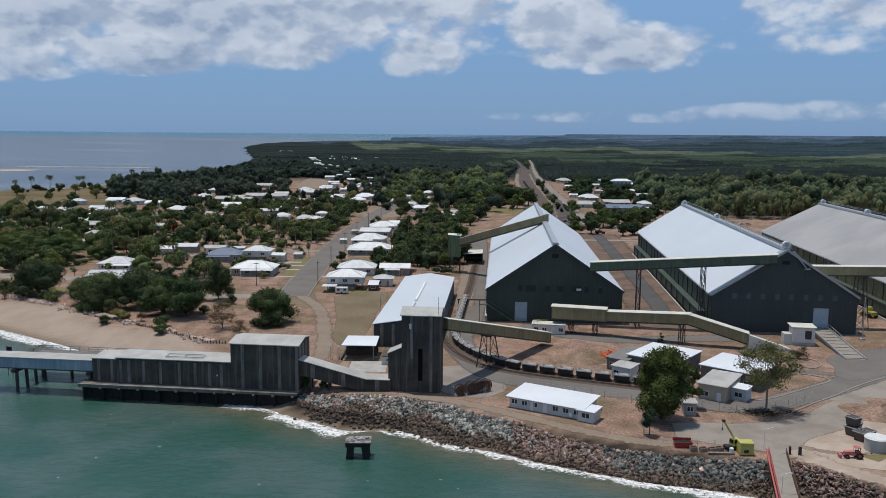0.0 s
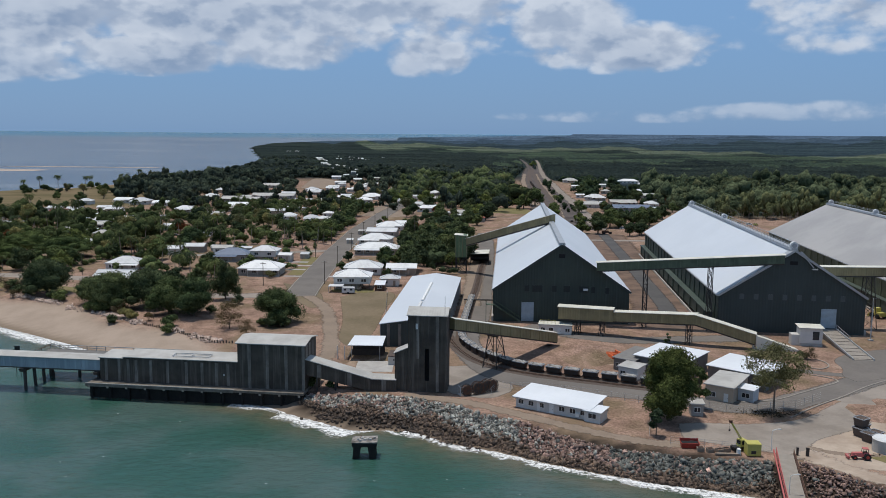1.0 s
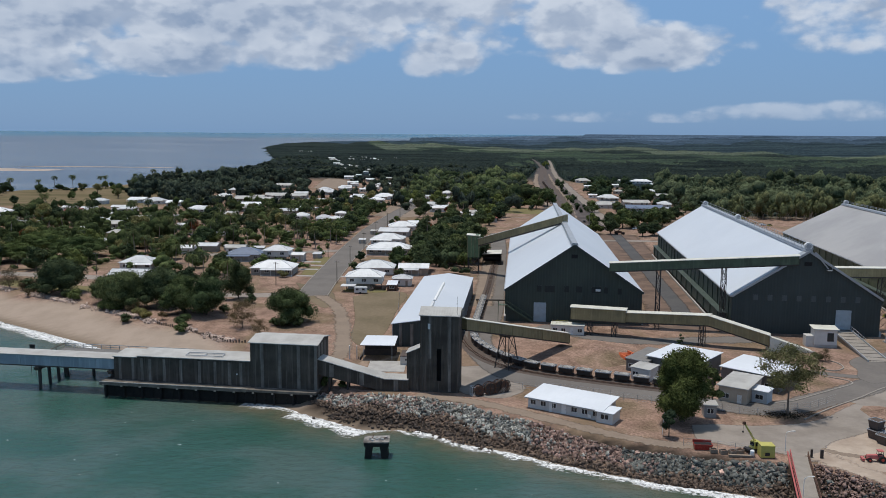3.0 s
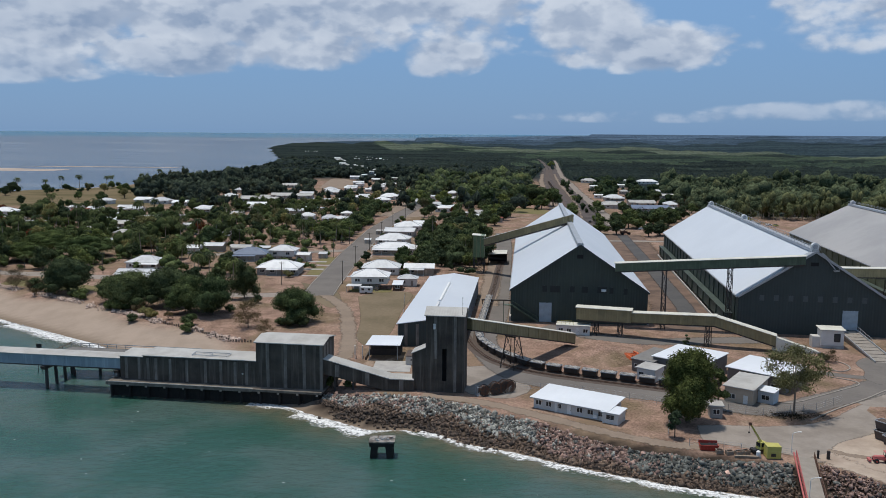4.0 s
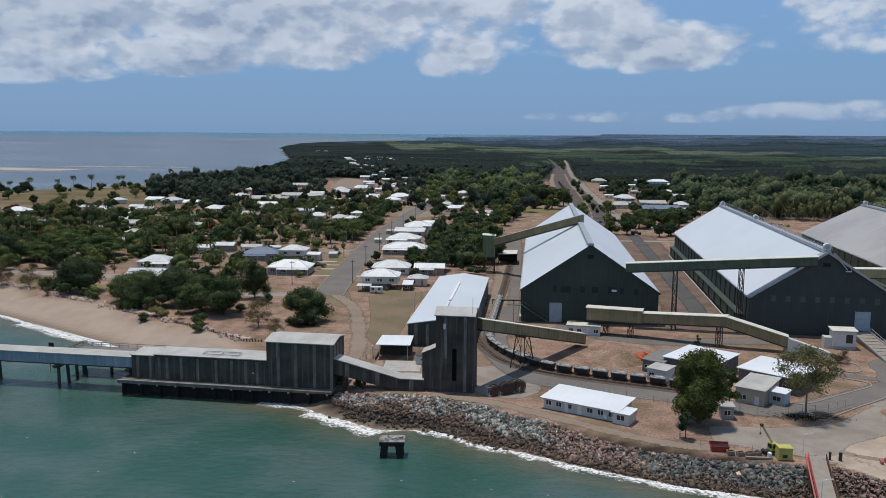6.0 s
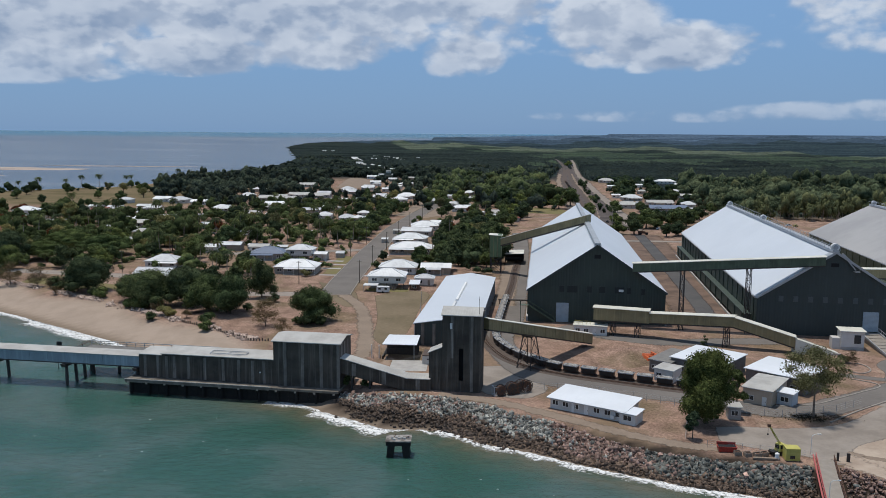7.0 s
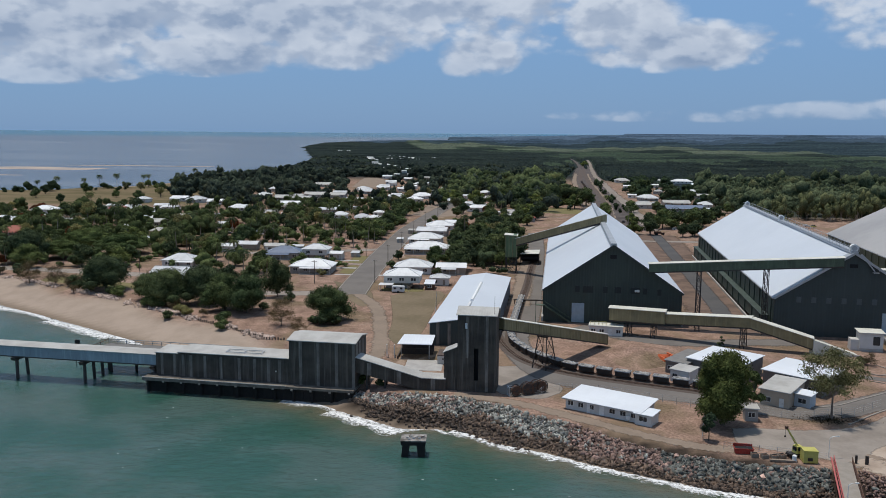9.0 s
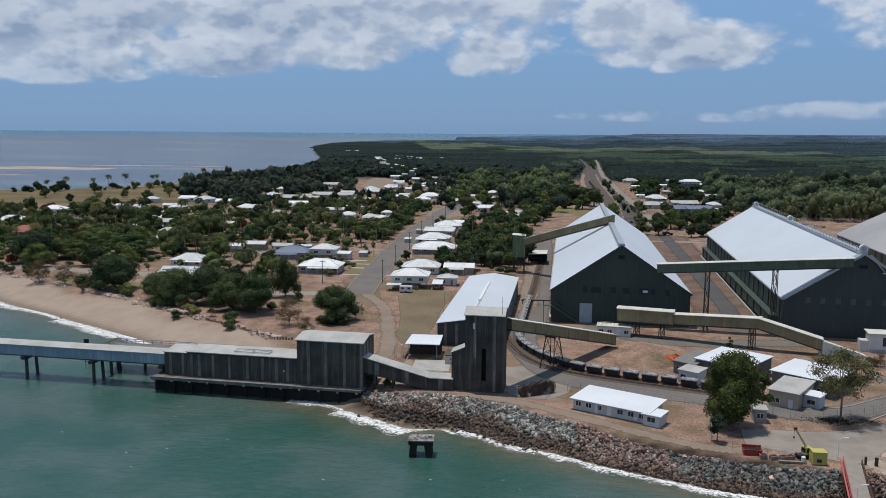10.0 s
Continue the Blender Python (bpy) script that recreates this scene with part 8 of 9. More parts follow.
# ---- seawall yard: skip, crane, boxes ----
skip = thing("skip_bin", "red steel skip bin with open top", "skip", 36.5, 126.8, 0, -3, size=0.85)
part("body", Shape().hexa([(0.2, 0, 0.1), (3.9, 0, 0.1), (3.9, 1.7, 0.1), (0.2, 1.7, 0.1), (0, -0.1, 1.25), (4.1, -0.1, 1.25), (4.1, 1.8, 1.25), (0, 1.8, 1.25)]), RED_PAINT, skip)
part("rim", Shape().box(-0.05, 4.15, -0.2, -0.08, 1.2, 1.34).box(-0.05, 4.15, 1.78, 1.9, 1.2, 1.9).box(-0.05, 0.07, -0.08, 1.78, 1.2, 1.34).box(4.03, 4.15, -0.08, 1.78, 1.2, 1.34), RED_PAINT, skip)
# Black plate laid over the solid body stands in for the shaded hollow.
part("inside", Shape().box(0.1, 4.0, 0.0, 1.7, 1.25, 1.28), BLACK, skip)
for k in range(6):
    part("rib", Shape().box(0.25 + 0.68 * k, 0.35 + 0.68 * k, -0.17, -0.03, 0.15, 1.2), RED_PAINT, skip)

crane = thing("mobile_crane", "small yellow mobile crane with raised lattice boom", "crane", 45.3, 126.4, 0, 20, size=0.88)
part("chassis", Shape().box(-1.6, 1.8, -0.9, 0.9, 0.5, 0.95), STEEL, crane)
part("cab", Shape().hexa([(-0.2, -0.8, 0.95), (1.5, -0.8, 0.95), (1.5, 0.8, 0.95), (-0.2, 0.8, 0.95), (0.0, -0.75, 2.5), (1.4, -0.75, 2.5), (1.4, 0.75, 2.5), (0.0, 0.75, 2.5)]), YELLOW, crane)
part("cab_window", Shape().box(0.15, 1.25, -0.86, -0.8, 1.5, 2.3).box(-0.2, -0.1, -0.6, 0.6, 1.5, 2.3), BLACK, crane)
for x in (-1.0, 1.2):
    for y in (-0.95, 0.95):
        w = part("wheel", Shape().rod((x, y - 0.18, 0.5), (x, y + 0.18, 0.5), 0.5, 0.5, 14), TYRE, crane)
        part("hub", Shape().rod((x, y - 0.2, 0.5), (x, y + 0.2, 0.5), 0.2, 0.2, 8), YELLOW, w)
boom = Shape()
A, B = Vector((0.9, 0, 1.9)), Vector((-2.2, 0.3, 6.6))
for dy in (-0.22, 0.22):
    for dz in (-0.2, 0.2):
        boom.beam(A + Vector((0, dy, dz)), B + Vector((0, dy * 0.6, dz * 0.6)), 0.1)
for k in range(9):
    p, q = A.lerp(B, k / 9), A.lerp(B, (k + 1) / 9)
    boom.beam(p + Vector((0, -0.2, -0.18)), q + Vector((0, 0.2, 0.18)), 0.06).beam(p + Vector((0, 0.2, 0.18)), q + Vector((0, -0.2, -0.18)), 0.06)
part("boom", boom, YELLOW, crane)
part("boom_head", Shape().box(-2.55, -2.0, 0.05, 0.55, 6.4, 7.0), RUST, crane, "rust-red boom head")
part("hook_line", Shape().rod((-2.5, 0.3, 6.4), (-2.5, 0.3, 4.9), 0.03, 0.03, 5).box(-2.65, -2.35, 0.2, 0.4, 4.6, 4.95), STEEL, crane)
part("counterweight", Shape().box(1.5, 2.3, -0.7, 0.7, 1.0, 1.9), YELLOW, crane)
ybox = thing("yellow_site_box", "yellow steel site box beside the crane", "container", 45.7, 123.7, 0, -2, size=0.88)
part("body", Shape().box(0, 2.9, 0, 2.6, 0.15, 2.7), YELLOW, ybox)
part("vent", Shape().box(0.8, 1.8, -0.05, 0, 0.6, 1.3), STEEL, ybox)
part("roof_rim", Shape().box(-0.05, 2.95, -0.05, 2.65, 2.7, 2.8), YELLOW, ybox)
part("skid", Shape().box(0, 0.2, 0, 2.6, 0, 0.15).box(2.7, 2.9, 0, 2.6, 0, 0.15), STEEL, ybox)
bit = thing("white_drum", "white plastic drum beside the crane", "drum", 44.6, 124.4, 0, 0)
part("body", Shape().rod((0, 0, 0), (0, 0, 1.15), 0.42, 0.42, 12).rod((0, 0, 1.15), (0, 0, 1.3), 0.42, 0.25, 12), WHITE_PAINT, bit)
for k, (x, y) in enumerate(((39.2, 125.9), (40.6, 125.5), (42.0, 125.4), (43.2, 125.8))):
    pl = thing("timber_crate", "brown open timber crate on the seawall yard", "crate", x, y, 0, 8 * k, "timber crates")
    part("side", Shape().box(-0.65, 0.65, -0.55, -0.47, 0, 0.75).box(-0.65, 0.65, 0.47, 0.55, 0, 0.75).box(-0.65, -0.57, -0.47, 0.47, 0, 0.75).box(0.57, 0.65, -0.47, 0.47, 0, 0.75), CRATE, pl)
    part("contents", Shape().box(-0.55, 0.55, -0.45, 0.45, 0.05, 0.5), RUST, pl)
logs = thing("timber_beam", "long pale timber beam lying by the seawall", "beam", 41.0, 124.2, 0, -4)
part("beam", Shape().box(0, 4.6, 0, 0.35, 0, 0.35), CRATE, logs)
part("beam", Shape().box(0.4, 5.0, 0.4, 0.75, 0, 0.3), CRATE, logs)

# red-railed footbridge to the landing
bridge = thing("landing_bridge", "concrete landing bridge with red steel railing", "bridge", 50.3, 125.0, 0, -16.5)
part("deck", Shape().box(0.4, 3.4, -46, 0.4, -0.3, 0.05), KERB, bridge)
part("beam", Shape().box(0.5, 0.9, -46, 0, -1.1, -0.3).box(2.9, 3.3, -46, 0, -1.1, -0.3), DARK_CONCRETE, bridge)
for x, mat in ((0.3, PINK_RED), (3.45, RUST)):
    r = Shape()
    for z in (0.35, 0.75, 1.15):
        r.beam((x, -46 if x < 1 else -40, z), (x, 0.3, z), 0.1, 0.14)
    for k in range(24):
        r.beam((x, 0.2 - 1.95 * k, 0), (x, 0.2 - 1.95 * k, 1.25), 0.12)
    part("railing", r, mat, bridge, "faded red railing" if x < 1 else "low rusted railing")
part("pipe", Shape().rod((-0.1, -46, 0.5), (-0.1, 0.8, 0.5), 0.16, 0.16, 8), PINK_RED, bridge, "faded red pipe along the railing")
for k in range(5):
    for x in (0.7, 3.1):
        part("piling", Shape().rod((x, -6 - 9.0 * k, -8), (x, -6 - 9.0 * k, -0.9), 0.3, 0.3, 10), DARK_CONCRETE, bridge)
part("gate_post", Shape().box(3.9, 4.3, 0.2, 0.6, 0, 1.6), STEEL, bridge)
part("gate_post", Shape().box(5.6, 6.2, 0.3, 0.6, 0, 1.7), STEEL, bridge)


def lamp(x, y, turn, h=4.2, arm=1.6):
    ob = thing("street_lamp", "white curved lamp post", "street lamp", x, y, 0, turn, "lamp posts")
    sh = Shape().rod((0, 0, 0), (0, 0, h - 0.6), 0.07, 0.06, 8)
    prev = Vector((0, 0, h - 0.6))
    for k in range(1, 6):
        a = 1.5708 * k / 5
        q = Vector((arm * (1 - math.cos(a)) * 0.7, 0, h - 0.6 + 0.6 * math.sin(a)))
        sh.rod(prev, q, 0.055, 0.055, 6)
        prev = q
    part("post", sh, WHITE_PAINT, ob)
    part("lantern", Shape().box(prev.x, prev.x + 0.6, -0.12, 0.12, prev.z - 0.06, prev.z + 0.06), WHITE_PAINT, ob)
    return ob


lamp(50.4, 126.6, 0)
lamp(46.6, 110.0, 0, 3.6)

# rusted reels and cages by the tower
for k, (x, y, r) in enumerate(((3.6, 153.0, 1.3), (5.6, 153.9, 1.5), (6.5, 154.5, 1.35), (7.4, 155.0, 1.6), (8.4, 155.6, 1.5))):
    reel = thing("steel_reel", "rusted dark steel reel standing in a row", "reel", x, y, 0, 25 + 3 * k, "rusted reels")
    for dy in (-0.55, 0.55):
        rim = Shape()
        for j in range(16):
            a0, a1 = 6.2832 * j / 16, 6.2832 * (j + 1) / 16
            rim.beam((r * math.cos(a0), dy, r + r * math.sin(a0)), (r * math.cos(a1), dy, r + r * math.sin(a1)), 0.12, 0.16)
        for j in range(4):
            a0 = 0.7854 * j
            rim.beam((-r * math.cos(a0), dy, r - r * math.sin(a0)), (r * math.cos(a0), dy, r + r * math.sin(a0)), 0.1)
        part("flange", rim, RUST if k % 2 else STEEL, reel)
    part("drum", Shape().rod((0, -0.55, r), (0, 0.55, r), r * 0.86, r * 0.86, 14), STEEL if k % 2 else RUST, reel)
cage = thing("steel_cage", "pale bent steel cage beside the reels", "cage", 2.4, 152.3, 0, 20)
c = Shape()
for x in (0, 1.6):
    for y in (0, 1.6):
        c.beam((x, y, 0), (x, y, 2.2), 0.12)
for z in (0.2, 2.2):
    c.beam((0, 0, z), (1.6, 0, z), 0.1).beam((0, 1.6, z), (1.6, 1.6, z), 0.1).beam((0, 0, z), (0, 1.6, z), 0.1).beam((1.6, 0, z), (1.6, 1.6, z), 0.1)
c.beam((0, 0, 0.2), (1.6, 0, 2.2), 0.1).beam((1.6, 0, 0.2), (0, 1.6, 2.2), 0.1)
part("frame", c, TRIM_GREY, cage)

# orange barrier pile
heap = thing("barrier_pile", "pile of orange plastic barriers on dry grass", "barriers", 36.8, 181.6, 0, 15, size=1.5)
for k in range(6):
    o = part("barrier", Shape().prism([(-0.3, 0), (0.3, 0), (0.1, 0.8), (-0.1, 0.8)], -1.0, 1.0), ORANGE, heap)
    o.matrix_basis = pose(0.5 * k - 1.2, (k % 3) * 0.9 - 0.8, 0.15 * (k % 2), 0, 20 * (k % 2), 37 * k)

# right-hand works corner: bins, tank, tractor, dirt
for k, (x, y, z, a) in enumerate(((67.6, 130.8, 0, 28), (68.9, 131.4, 0, 30), (67.4, 133.2, 0, 25), (68.6, 135.2, 0, 32), (67.6, 133.6, 1.9, 30))):
    bin_ = thing("steel_bin", "grey weathered steel hopper bin", "bin", x, y, z / S, a, "steel bins")
    part("body", Shape().hexa([(-0.9, -0.9, 0.1), (0.9, -0.9, 0.1), (0.9, 0.9, 0.1), (-0.9, 0.9, 0.1), (-1.15, -1.15, 1.8), (1.15, -1.15, 1.8), (1.15, 1.15, 1.8), (-1.15, 1.15, 1.8)]), BALLAST, bin_)
    part("lip", Shape().box(-1.2, 1.2, -1.25, -1.12, 1.75, 1.9).box(-1.2, 1.2, 1.12, 1.25, 1.75, 1.9).box(-1.25, -1.12, -1.12, 1.12, 1.75, 1.9).box(1.12, 1.25, -1.12, 1.12, 1.75, 1.9), TRIM_GREY, bin_)
    part("base", Shape().box(-0.8, 0.8, -0.8, -0.6, 0, 0.1).box(-0.8, 0.8, 0.6, 0.8, 0, 0.1), STEEL, bin_)
tank = thing("water_tank", "round pale concrete water tank with flat lid", "tank", 67.9, 126.6, 0, 0)
part("shell", Shape().rod((0, 0, 0), (0, 0, 2.5), 2.2, 2.2, 28), GREY_SHEET, tank)
part("lid", Shape().rod((0, 0, 2.5), (0, 0, 2.75), 2.3, 2.0, 28), WHITE_PAINT, tank)
low_tank = thing("tank_box", "pale box beside the round tank", "box", 70.2, 124.6, 0, 10)
part("body", Shape().box(-1.2, 1.6, -1.4, 1.2, 0, 2.0), WHITE_WALL, low_tank)
part("lid", Shape().box(-1.3, 1.7, -1.5, 1.3, 2.0, 2.15), WHITE_PAINT, low_tank)

tractor = thing("tractor", "faded red tractor with front loader parked on dirt", "tractor", 62.6, 123.2, 0, -8, size=0.85)
part("body", Shape().hexa([(-1.9, -0.55, 0.7), (0.3, -0.55, 0.7), (0.3, 0.55, 0.7), (-1.9, 0.55, 0.7), (-1.8, -0.45, 1.45), (0.3, -0.45, 1.6), (0.3, 0.45, 1.6), (-1.8, 0.45, 1.45)]), PINK_RED, tractor, "faded red bonnet")
part("cab_frame", Shape().beam((0.3, -0.6, 1.3), (0.4, -0.55, 2.5), 0.09).beam((0.3, 0.6, 1.3), (0.4, 0.55, 2.5), 0.09).beam((1.4, -0.6, 1.3), (1.35, -0.55, 2.5), 0.09).beam((1.4, 0.6, 1.3), (1.35, 0.55, 2.5), 0.09), STEEL, tractor)
part("cab_roof", Shape().box(0.25, 1.5, -0.7, 0.7, 2.5, 2.62), PINK_RED, tractor)
part("rear_body", Shape().box(0.3, 1.9, -0.6, 0.6, 0.7, 1.3), PINK_RED, tractor)
for x, r, y in ((-1.4, 0.5, 0.75), (1.2, 0.78, 0.85)):
    for s in (-1, 1):
        w = part("wheel", Shape().rod((x, s * y - 0.22, r), (x, s * y + 0.22, r), r, r, 16), TYRE, tractor)
        part("hub", Shape().rod((x, s * y - 0.24, r), (x, s * y + 0.24, r), r * 0.45, r * 0.45, 10), RED_PAINT, w)
part("loader", Shape().beam((-1.0, -0.7, 1.3), (-2.6, -0.7, 0.7), 0.12).beam((-1.0, 0.7, 1.3), (-2.6, 0.7, 0.7), 0.12).box(-3.0, -2.5, -0.9, 0.9, 0.3, 0.8), PINK_RED, tractor)

loader = thing("wheel_loader", "yellow wheel loader parked between the sheds", "loader", 116.5, 226.0, 0, 100)
part("body", Shape().box(-2.6, 0.4, -1.1, 1.1, 0.9, 2.1), YELLOW, loader)
part("cab", Shape().box(-0.6, 0.8, -0.8, 0.8, 2.1, 3.5), YELLOW, loader)
part("cab_window", Shape().box(-0.5, 0.85, -0.7, 0.7, 2.4, 3.2), BLACK, loader)
part("bucket", Shape().prism([(2.6, 0.2), (3.6, 0.1), (3.5, 0.4), (2.8, 1.3)], -1.4, 1.4).beam((0.4, -0.6, 1.6), (2.8, -0.6, 0.9), 0.25).beam((0.4, 0.6, 1.6), (2.8, 0.6, 0.9), 0.25), YELLOW, loader)
for x in (-1.7, 1.3):
    for y in (-1.2, 1.2):
        part("wheel", Shape().rod((x, y - 0.3, 0.8), (x, y + 0.3, 0.8), 0.8, 0.8, 16), TYRE, loader)

# old machine on the dirt behind the sheds
old = thing("old_machine", "dark rusted farm machine standing on dirt", "machine", 79.0, 421.0, 0, 12)
part("body", Shape().box(-3.0, 1.0, -1.0, 1.0, 0.8, 2.2).box(1.0, 3.2, -0.6, 0.6, 0.8, 1.5), RUST, old)
part("mast", Shape().beam((-1.0, 0, 2.2), (0.8, 0, 4.0), 0.3), RUST, old)
for x in (-2.0, 2.2):
    for y in (-1.1, 1.1):
        part("wheel", Shape().rod((x, y - 0.2, 0.7), (x, y + 0.2, 0.7), 0.7, 0.7, 12), TYRE, old)


# ---- fences, poles ----
def fence(line, label, h=1.8, pitch=3.0, wires=4):
    ob = thing("wire_fence", label, "fence", group="wire fences")
    me = Shape().rod((0, 0, 0), (0, 0, h), 0.045, 0.045, 6).mesh("post", TRIM_GREY)
    for (ax, ay), (bx, by) in zip(line[:-1], line[1:]):
        a, b = Vector((ax * S, ay * S, 0)), Vector((bx * S, by * S, 0))
        n = max(1, int((b - a).length / pitch))
        for k in range(n):
            part("post", me, TRIM_GREY, ob).location = a.lerp(b, k / n)
        for k in range(wires):
            z = h * (k + 1) / wires - 0.04
            part("wire", Shape().beam(a + Vector((0, 0, z)), b + Vector((0, 0, z)), 0.025), TRIM_GREY, ob)
    return ob


fence([(6.0, 158.5), (9.6, 157.2), (19.2, 156.6), (28, 152.8), (34.8, 149.4), (37.5, 148.2)], "grey wire fence beside the works road")
fence([(9.6, 157.2), (7.0, 150.5)], "short grey wire fence by the reels")
fence([(37.2, 147.8), (34.9, 140.0), (32.6, 131.5)], "grey wire fence beside the office yard")
fence([(35.3, 128.6), (47.8, 125.6), (50.0, 124.6)], "grey wire fence along the seawall yard", 1.6)
fence([(37.5, 148.2), (46.6, 145.9), (52, 143.8), (57.5, 146.0), (62.6, 147.4), (69.2, 152.4)], "grey wire fence along the works road")
fence([(-15.2, 193), (-17.2, 230), (-18.8, 256)], "low fence along the long store", 1.2, 3.5)


def pole(x, y, h=9.5, turn=0):
    ob = thing("power_pole", "dark timber power pole with crossarm", "power pole", x, y, 0, turn, "street power poles")
    part("post", Shape().rod((0, 0, 0), (0, 0, h), 0.17, 0.11, 8), TIMBER, ob)
    part("crossarm", Shape().box(-1.1, 1.1, -0.07, 0.07, h - 0.6, h - 0.45), TIMBER, ob)
    for k in (-0.95, -0.4, 0.4, 0.95):
        part("insulator", Shape().rod((k, 0, h - 0.45), (k, 0, h - 0.25), 0.05, 0.04, 6), WHITE_PAINT, ob)
    return ob


for x, y in ((-40.3, 271.0), (-41.0, 309.0), (-40.8, 352.0), (-40.4, 398.0), (-39.2, 446.0), (-35.8, 492.0), (-59.4, 267.0), (-52.5, 330.0), (-52.0, 372.0), (-125.0, 284.0), (-20.0, 330.0), (-98.0, 360.0)):
    pole(x, y)

# concrete bench pieces and driveway strips by the street
for x, y, w, d in ((-55.0, 300.0, 9, 3), (-57.0, 318.0, 9, 3), (-37.0, 300.0, 6, 3), (-36.0, 352.0, 6, 3)):
    single("driveway", Shape().box(-w / 2, w / 2, -d / 2, d / 2, 0, 0.07), CONCRETE, "pale concrete driveway beside the street", "driveway", x, y, kind="structure")


# ---- vehicles ----
def car(x, y, turn, paint, label, kind="car", long_=4.4, group="parked vehicles"):
    ob = thing(kind, label, kind, x, y, 0, turn, group)
    h = long_ / 2
    part("body", Shape().hexa([(-h, -0.88, 0.35), (h, -0.88, 0.35), (h, 0.88, 0.35), (-h, 0.88, 0.35), (-h + 0.05, -0.85, 0.95), (h - 0.1, -0.85, 0.9), (h - 0.1, 0.85, 0.9), (-h + 0.05, 0.85, 0.95)]), paint, ob)
    part("cabin", Shape().hexa([(-h + 0.4, -0.82, 0.95), (h - 1.2, -0.82, 0.92), (h - 1.2, 0.82, 0.92), (-h + 0.4, 0.82, 0.95), (-h + 0.9, -0.68, 1.5), (h - 2.0, -0.68, 1.5), (h - 2.0, 0.68, 1.5), (-h + 0.9, 0.68, 1.5)]), WINDOW, ob, "dark windows")
    part("roof", Shape().box(-h + 0.9, h - 2.0, -0.66, 0.66, 1.5, 1.55), paint, ob)
    for wx in (-h + 0.85, h - 0.85):
        for s in (-1, 1):
            w = part("wheel", Shape().rod((wx, s * 0.8 - 0.1, 0.32), (wx, s * 0.8 + 0.1, 0.32), 0.32, 0.32, 12), TYRE, ob)
    for s in (-0.6, 0.6):
        part("headlight", Shape().box(h - 0.12, h - 0.02, s - 0.15, s + 0.15, 0.65, 0.82), WHITE_PAINT, ob)
    return ob


def van(x, y, turn, long_, h, label, kind):
    ob = thing(kind, label, kind, x, y, 0, turn, "caravans and buses")
    part("body", Shape().box(-long_ / 2, long_ / 2, -1.15, 1.15, 0.45, h - 0.15).box(-long_ / 2 + 0.15, long_ / 2 - 0.15, -1.05, 1.05, h - 0.15, h), WHITE_PAINT, ob)
    n = max(2, int(long_ / 1.6))
    for k in range(n):
        xx = -long_ / 2 + long_ * (k + 0.5) / n
        part("window", Shape().box(xx - 0.5, xx + 0.5, -1.18, -1.15, 1.35, 2.1), WINDOW, ob)
    for xx in ((-long_ / 4, long_ / 4) if long_ > 7 else (0.0,)):
        for s in (-1, 1):
            part("wheel", Shape().rod((xx, s * 1.05 - 0.12, 0.4), (xx, s * 1.05 + 0.12, 0.4), 0.4, 0.4, 12), TYRE, ob)
    return ob


van(-30.6, 254.6, 0, 4.8, 2.5, "white caravan parked before the house", "caravan")
van(-111.4, 395.8, 2, 11.0, 3.1, "white bus parked on open ground", "bus")
car(-118.4, 393.0, 10, WHITE_PAINT, "white car parked beside the bus")
for k, (x, y, a) in enumerate(((61.5, 470, 80), (66, 462, 70), (58, 455, 85), (92, 445, 10), (70, 480, 75), (131, 430, 10))):
    car(x, y, a, (WHITE_PAINT, STEEL, GREY_WALL)[k % 3], ("white car parked by the road", "dark car parked by the road", "grey car parked by the road")[k % 3])
for k, (x, y, a) in enumerate(((-84, 409.5, 20), (-129.4, 396.8, 0), (-104.7, 363.3, 80), (-140, 363, 10), (-225.4, 423.3, 5), (-61, 428, 90), (98, 460, 30), (90, 480, 80), (96, 520, 85), (94, 505, 80), (-70, 545, 90), (-52, 560, 80))):
    car(x, y, a, (WHITE_PAINT, STEEL, GREY_WALL)[k % 3], ("white car parked by a house", "dark car parked by a house", "grey car parked by a house")[k % 3])
car(167.7, 471.8, 15, WHITE_PAINT, "white utility parked on bare dirt")
car(170.6, 469.5, 40, YELLOW, "yellow vehicle parked on bare dirt")
van(119, 440, -20, 6.5, 2.4, "white truck parked behind the sheds", "truck")
carport = thing("carport", "open carport with white flat roof before the house", "carport", -34.6, 257.8, 0, 0)
part("roof", Shape().box(-3.0, 2.6, -2.6, 2.6, 2.35, 2.48), WHITE_ROOF_X, carport)
for x in (-2.8, 2.4):
    for y in (-2.4, 2.4):
        part("post", Shape().rod((x, y, 0), (x, y, 2.35), 0.07, 0.07, 6), TRIM_GREY, carport)
side_shed = low_block(-22.9, 259.5, 0, 3.6, 7.0, 2.3, 0.5, WHITE_ROOF, RUST, "small rusty garden shed with white roof", 1, 0.3, "shed")


def yard_shed(x, y, turn, w, d, roof):
    ob = thing("garden_shed", "small garden shed with sheet roof", "shed", x, y, 0, turn, "garden sheds")
    part("wall", Shape().box(-w / 2, w / 2, 0, d, 0, 2.2), GREY_WALL, ob)
    part("roof", Shape().slab((-w / 2 - 0.3, -0.3, 2.25), (w / 2 + 0.3, -0.3, 2.25), (w / 2 + 0.3, d + 0.3, 2.7), (-w / 2 - 0.3, d + 0.3, 2.7), 0.1), roof, ob)
    part("door", Shape().box(-0.5, 0.5, -0.05, 0, 0.05, 1.95), TAN_WALL, ob)


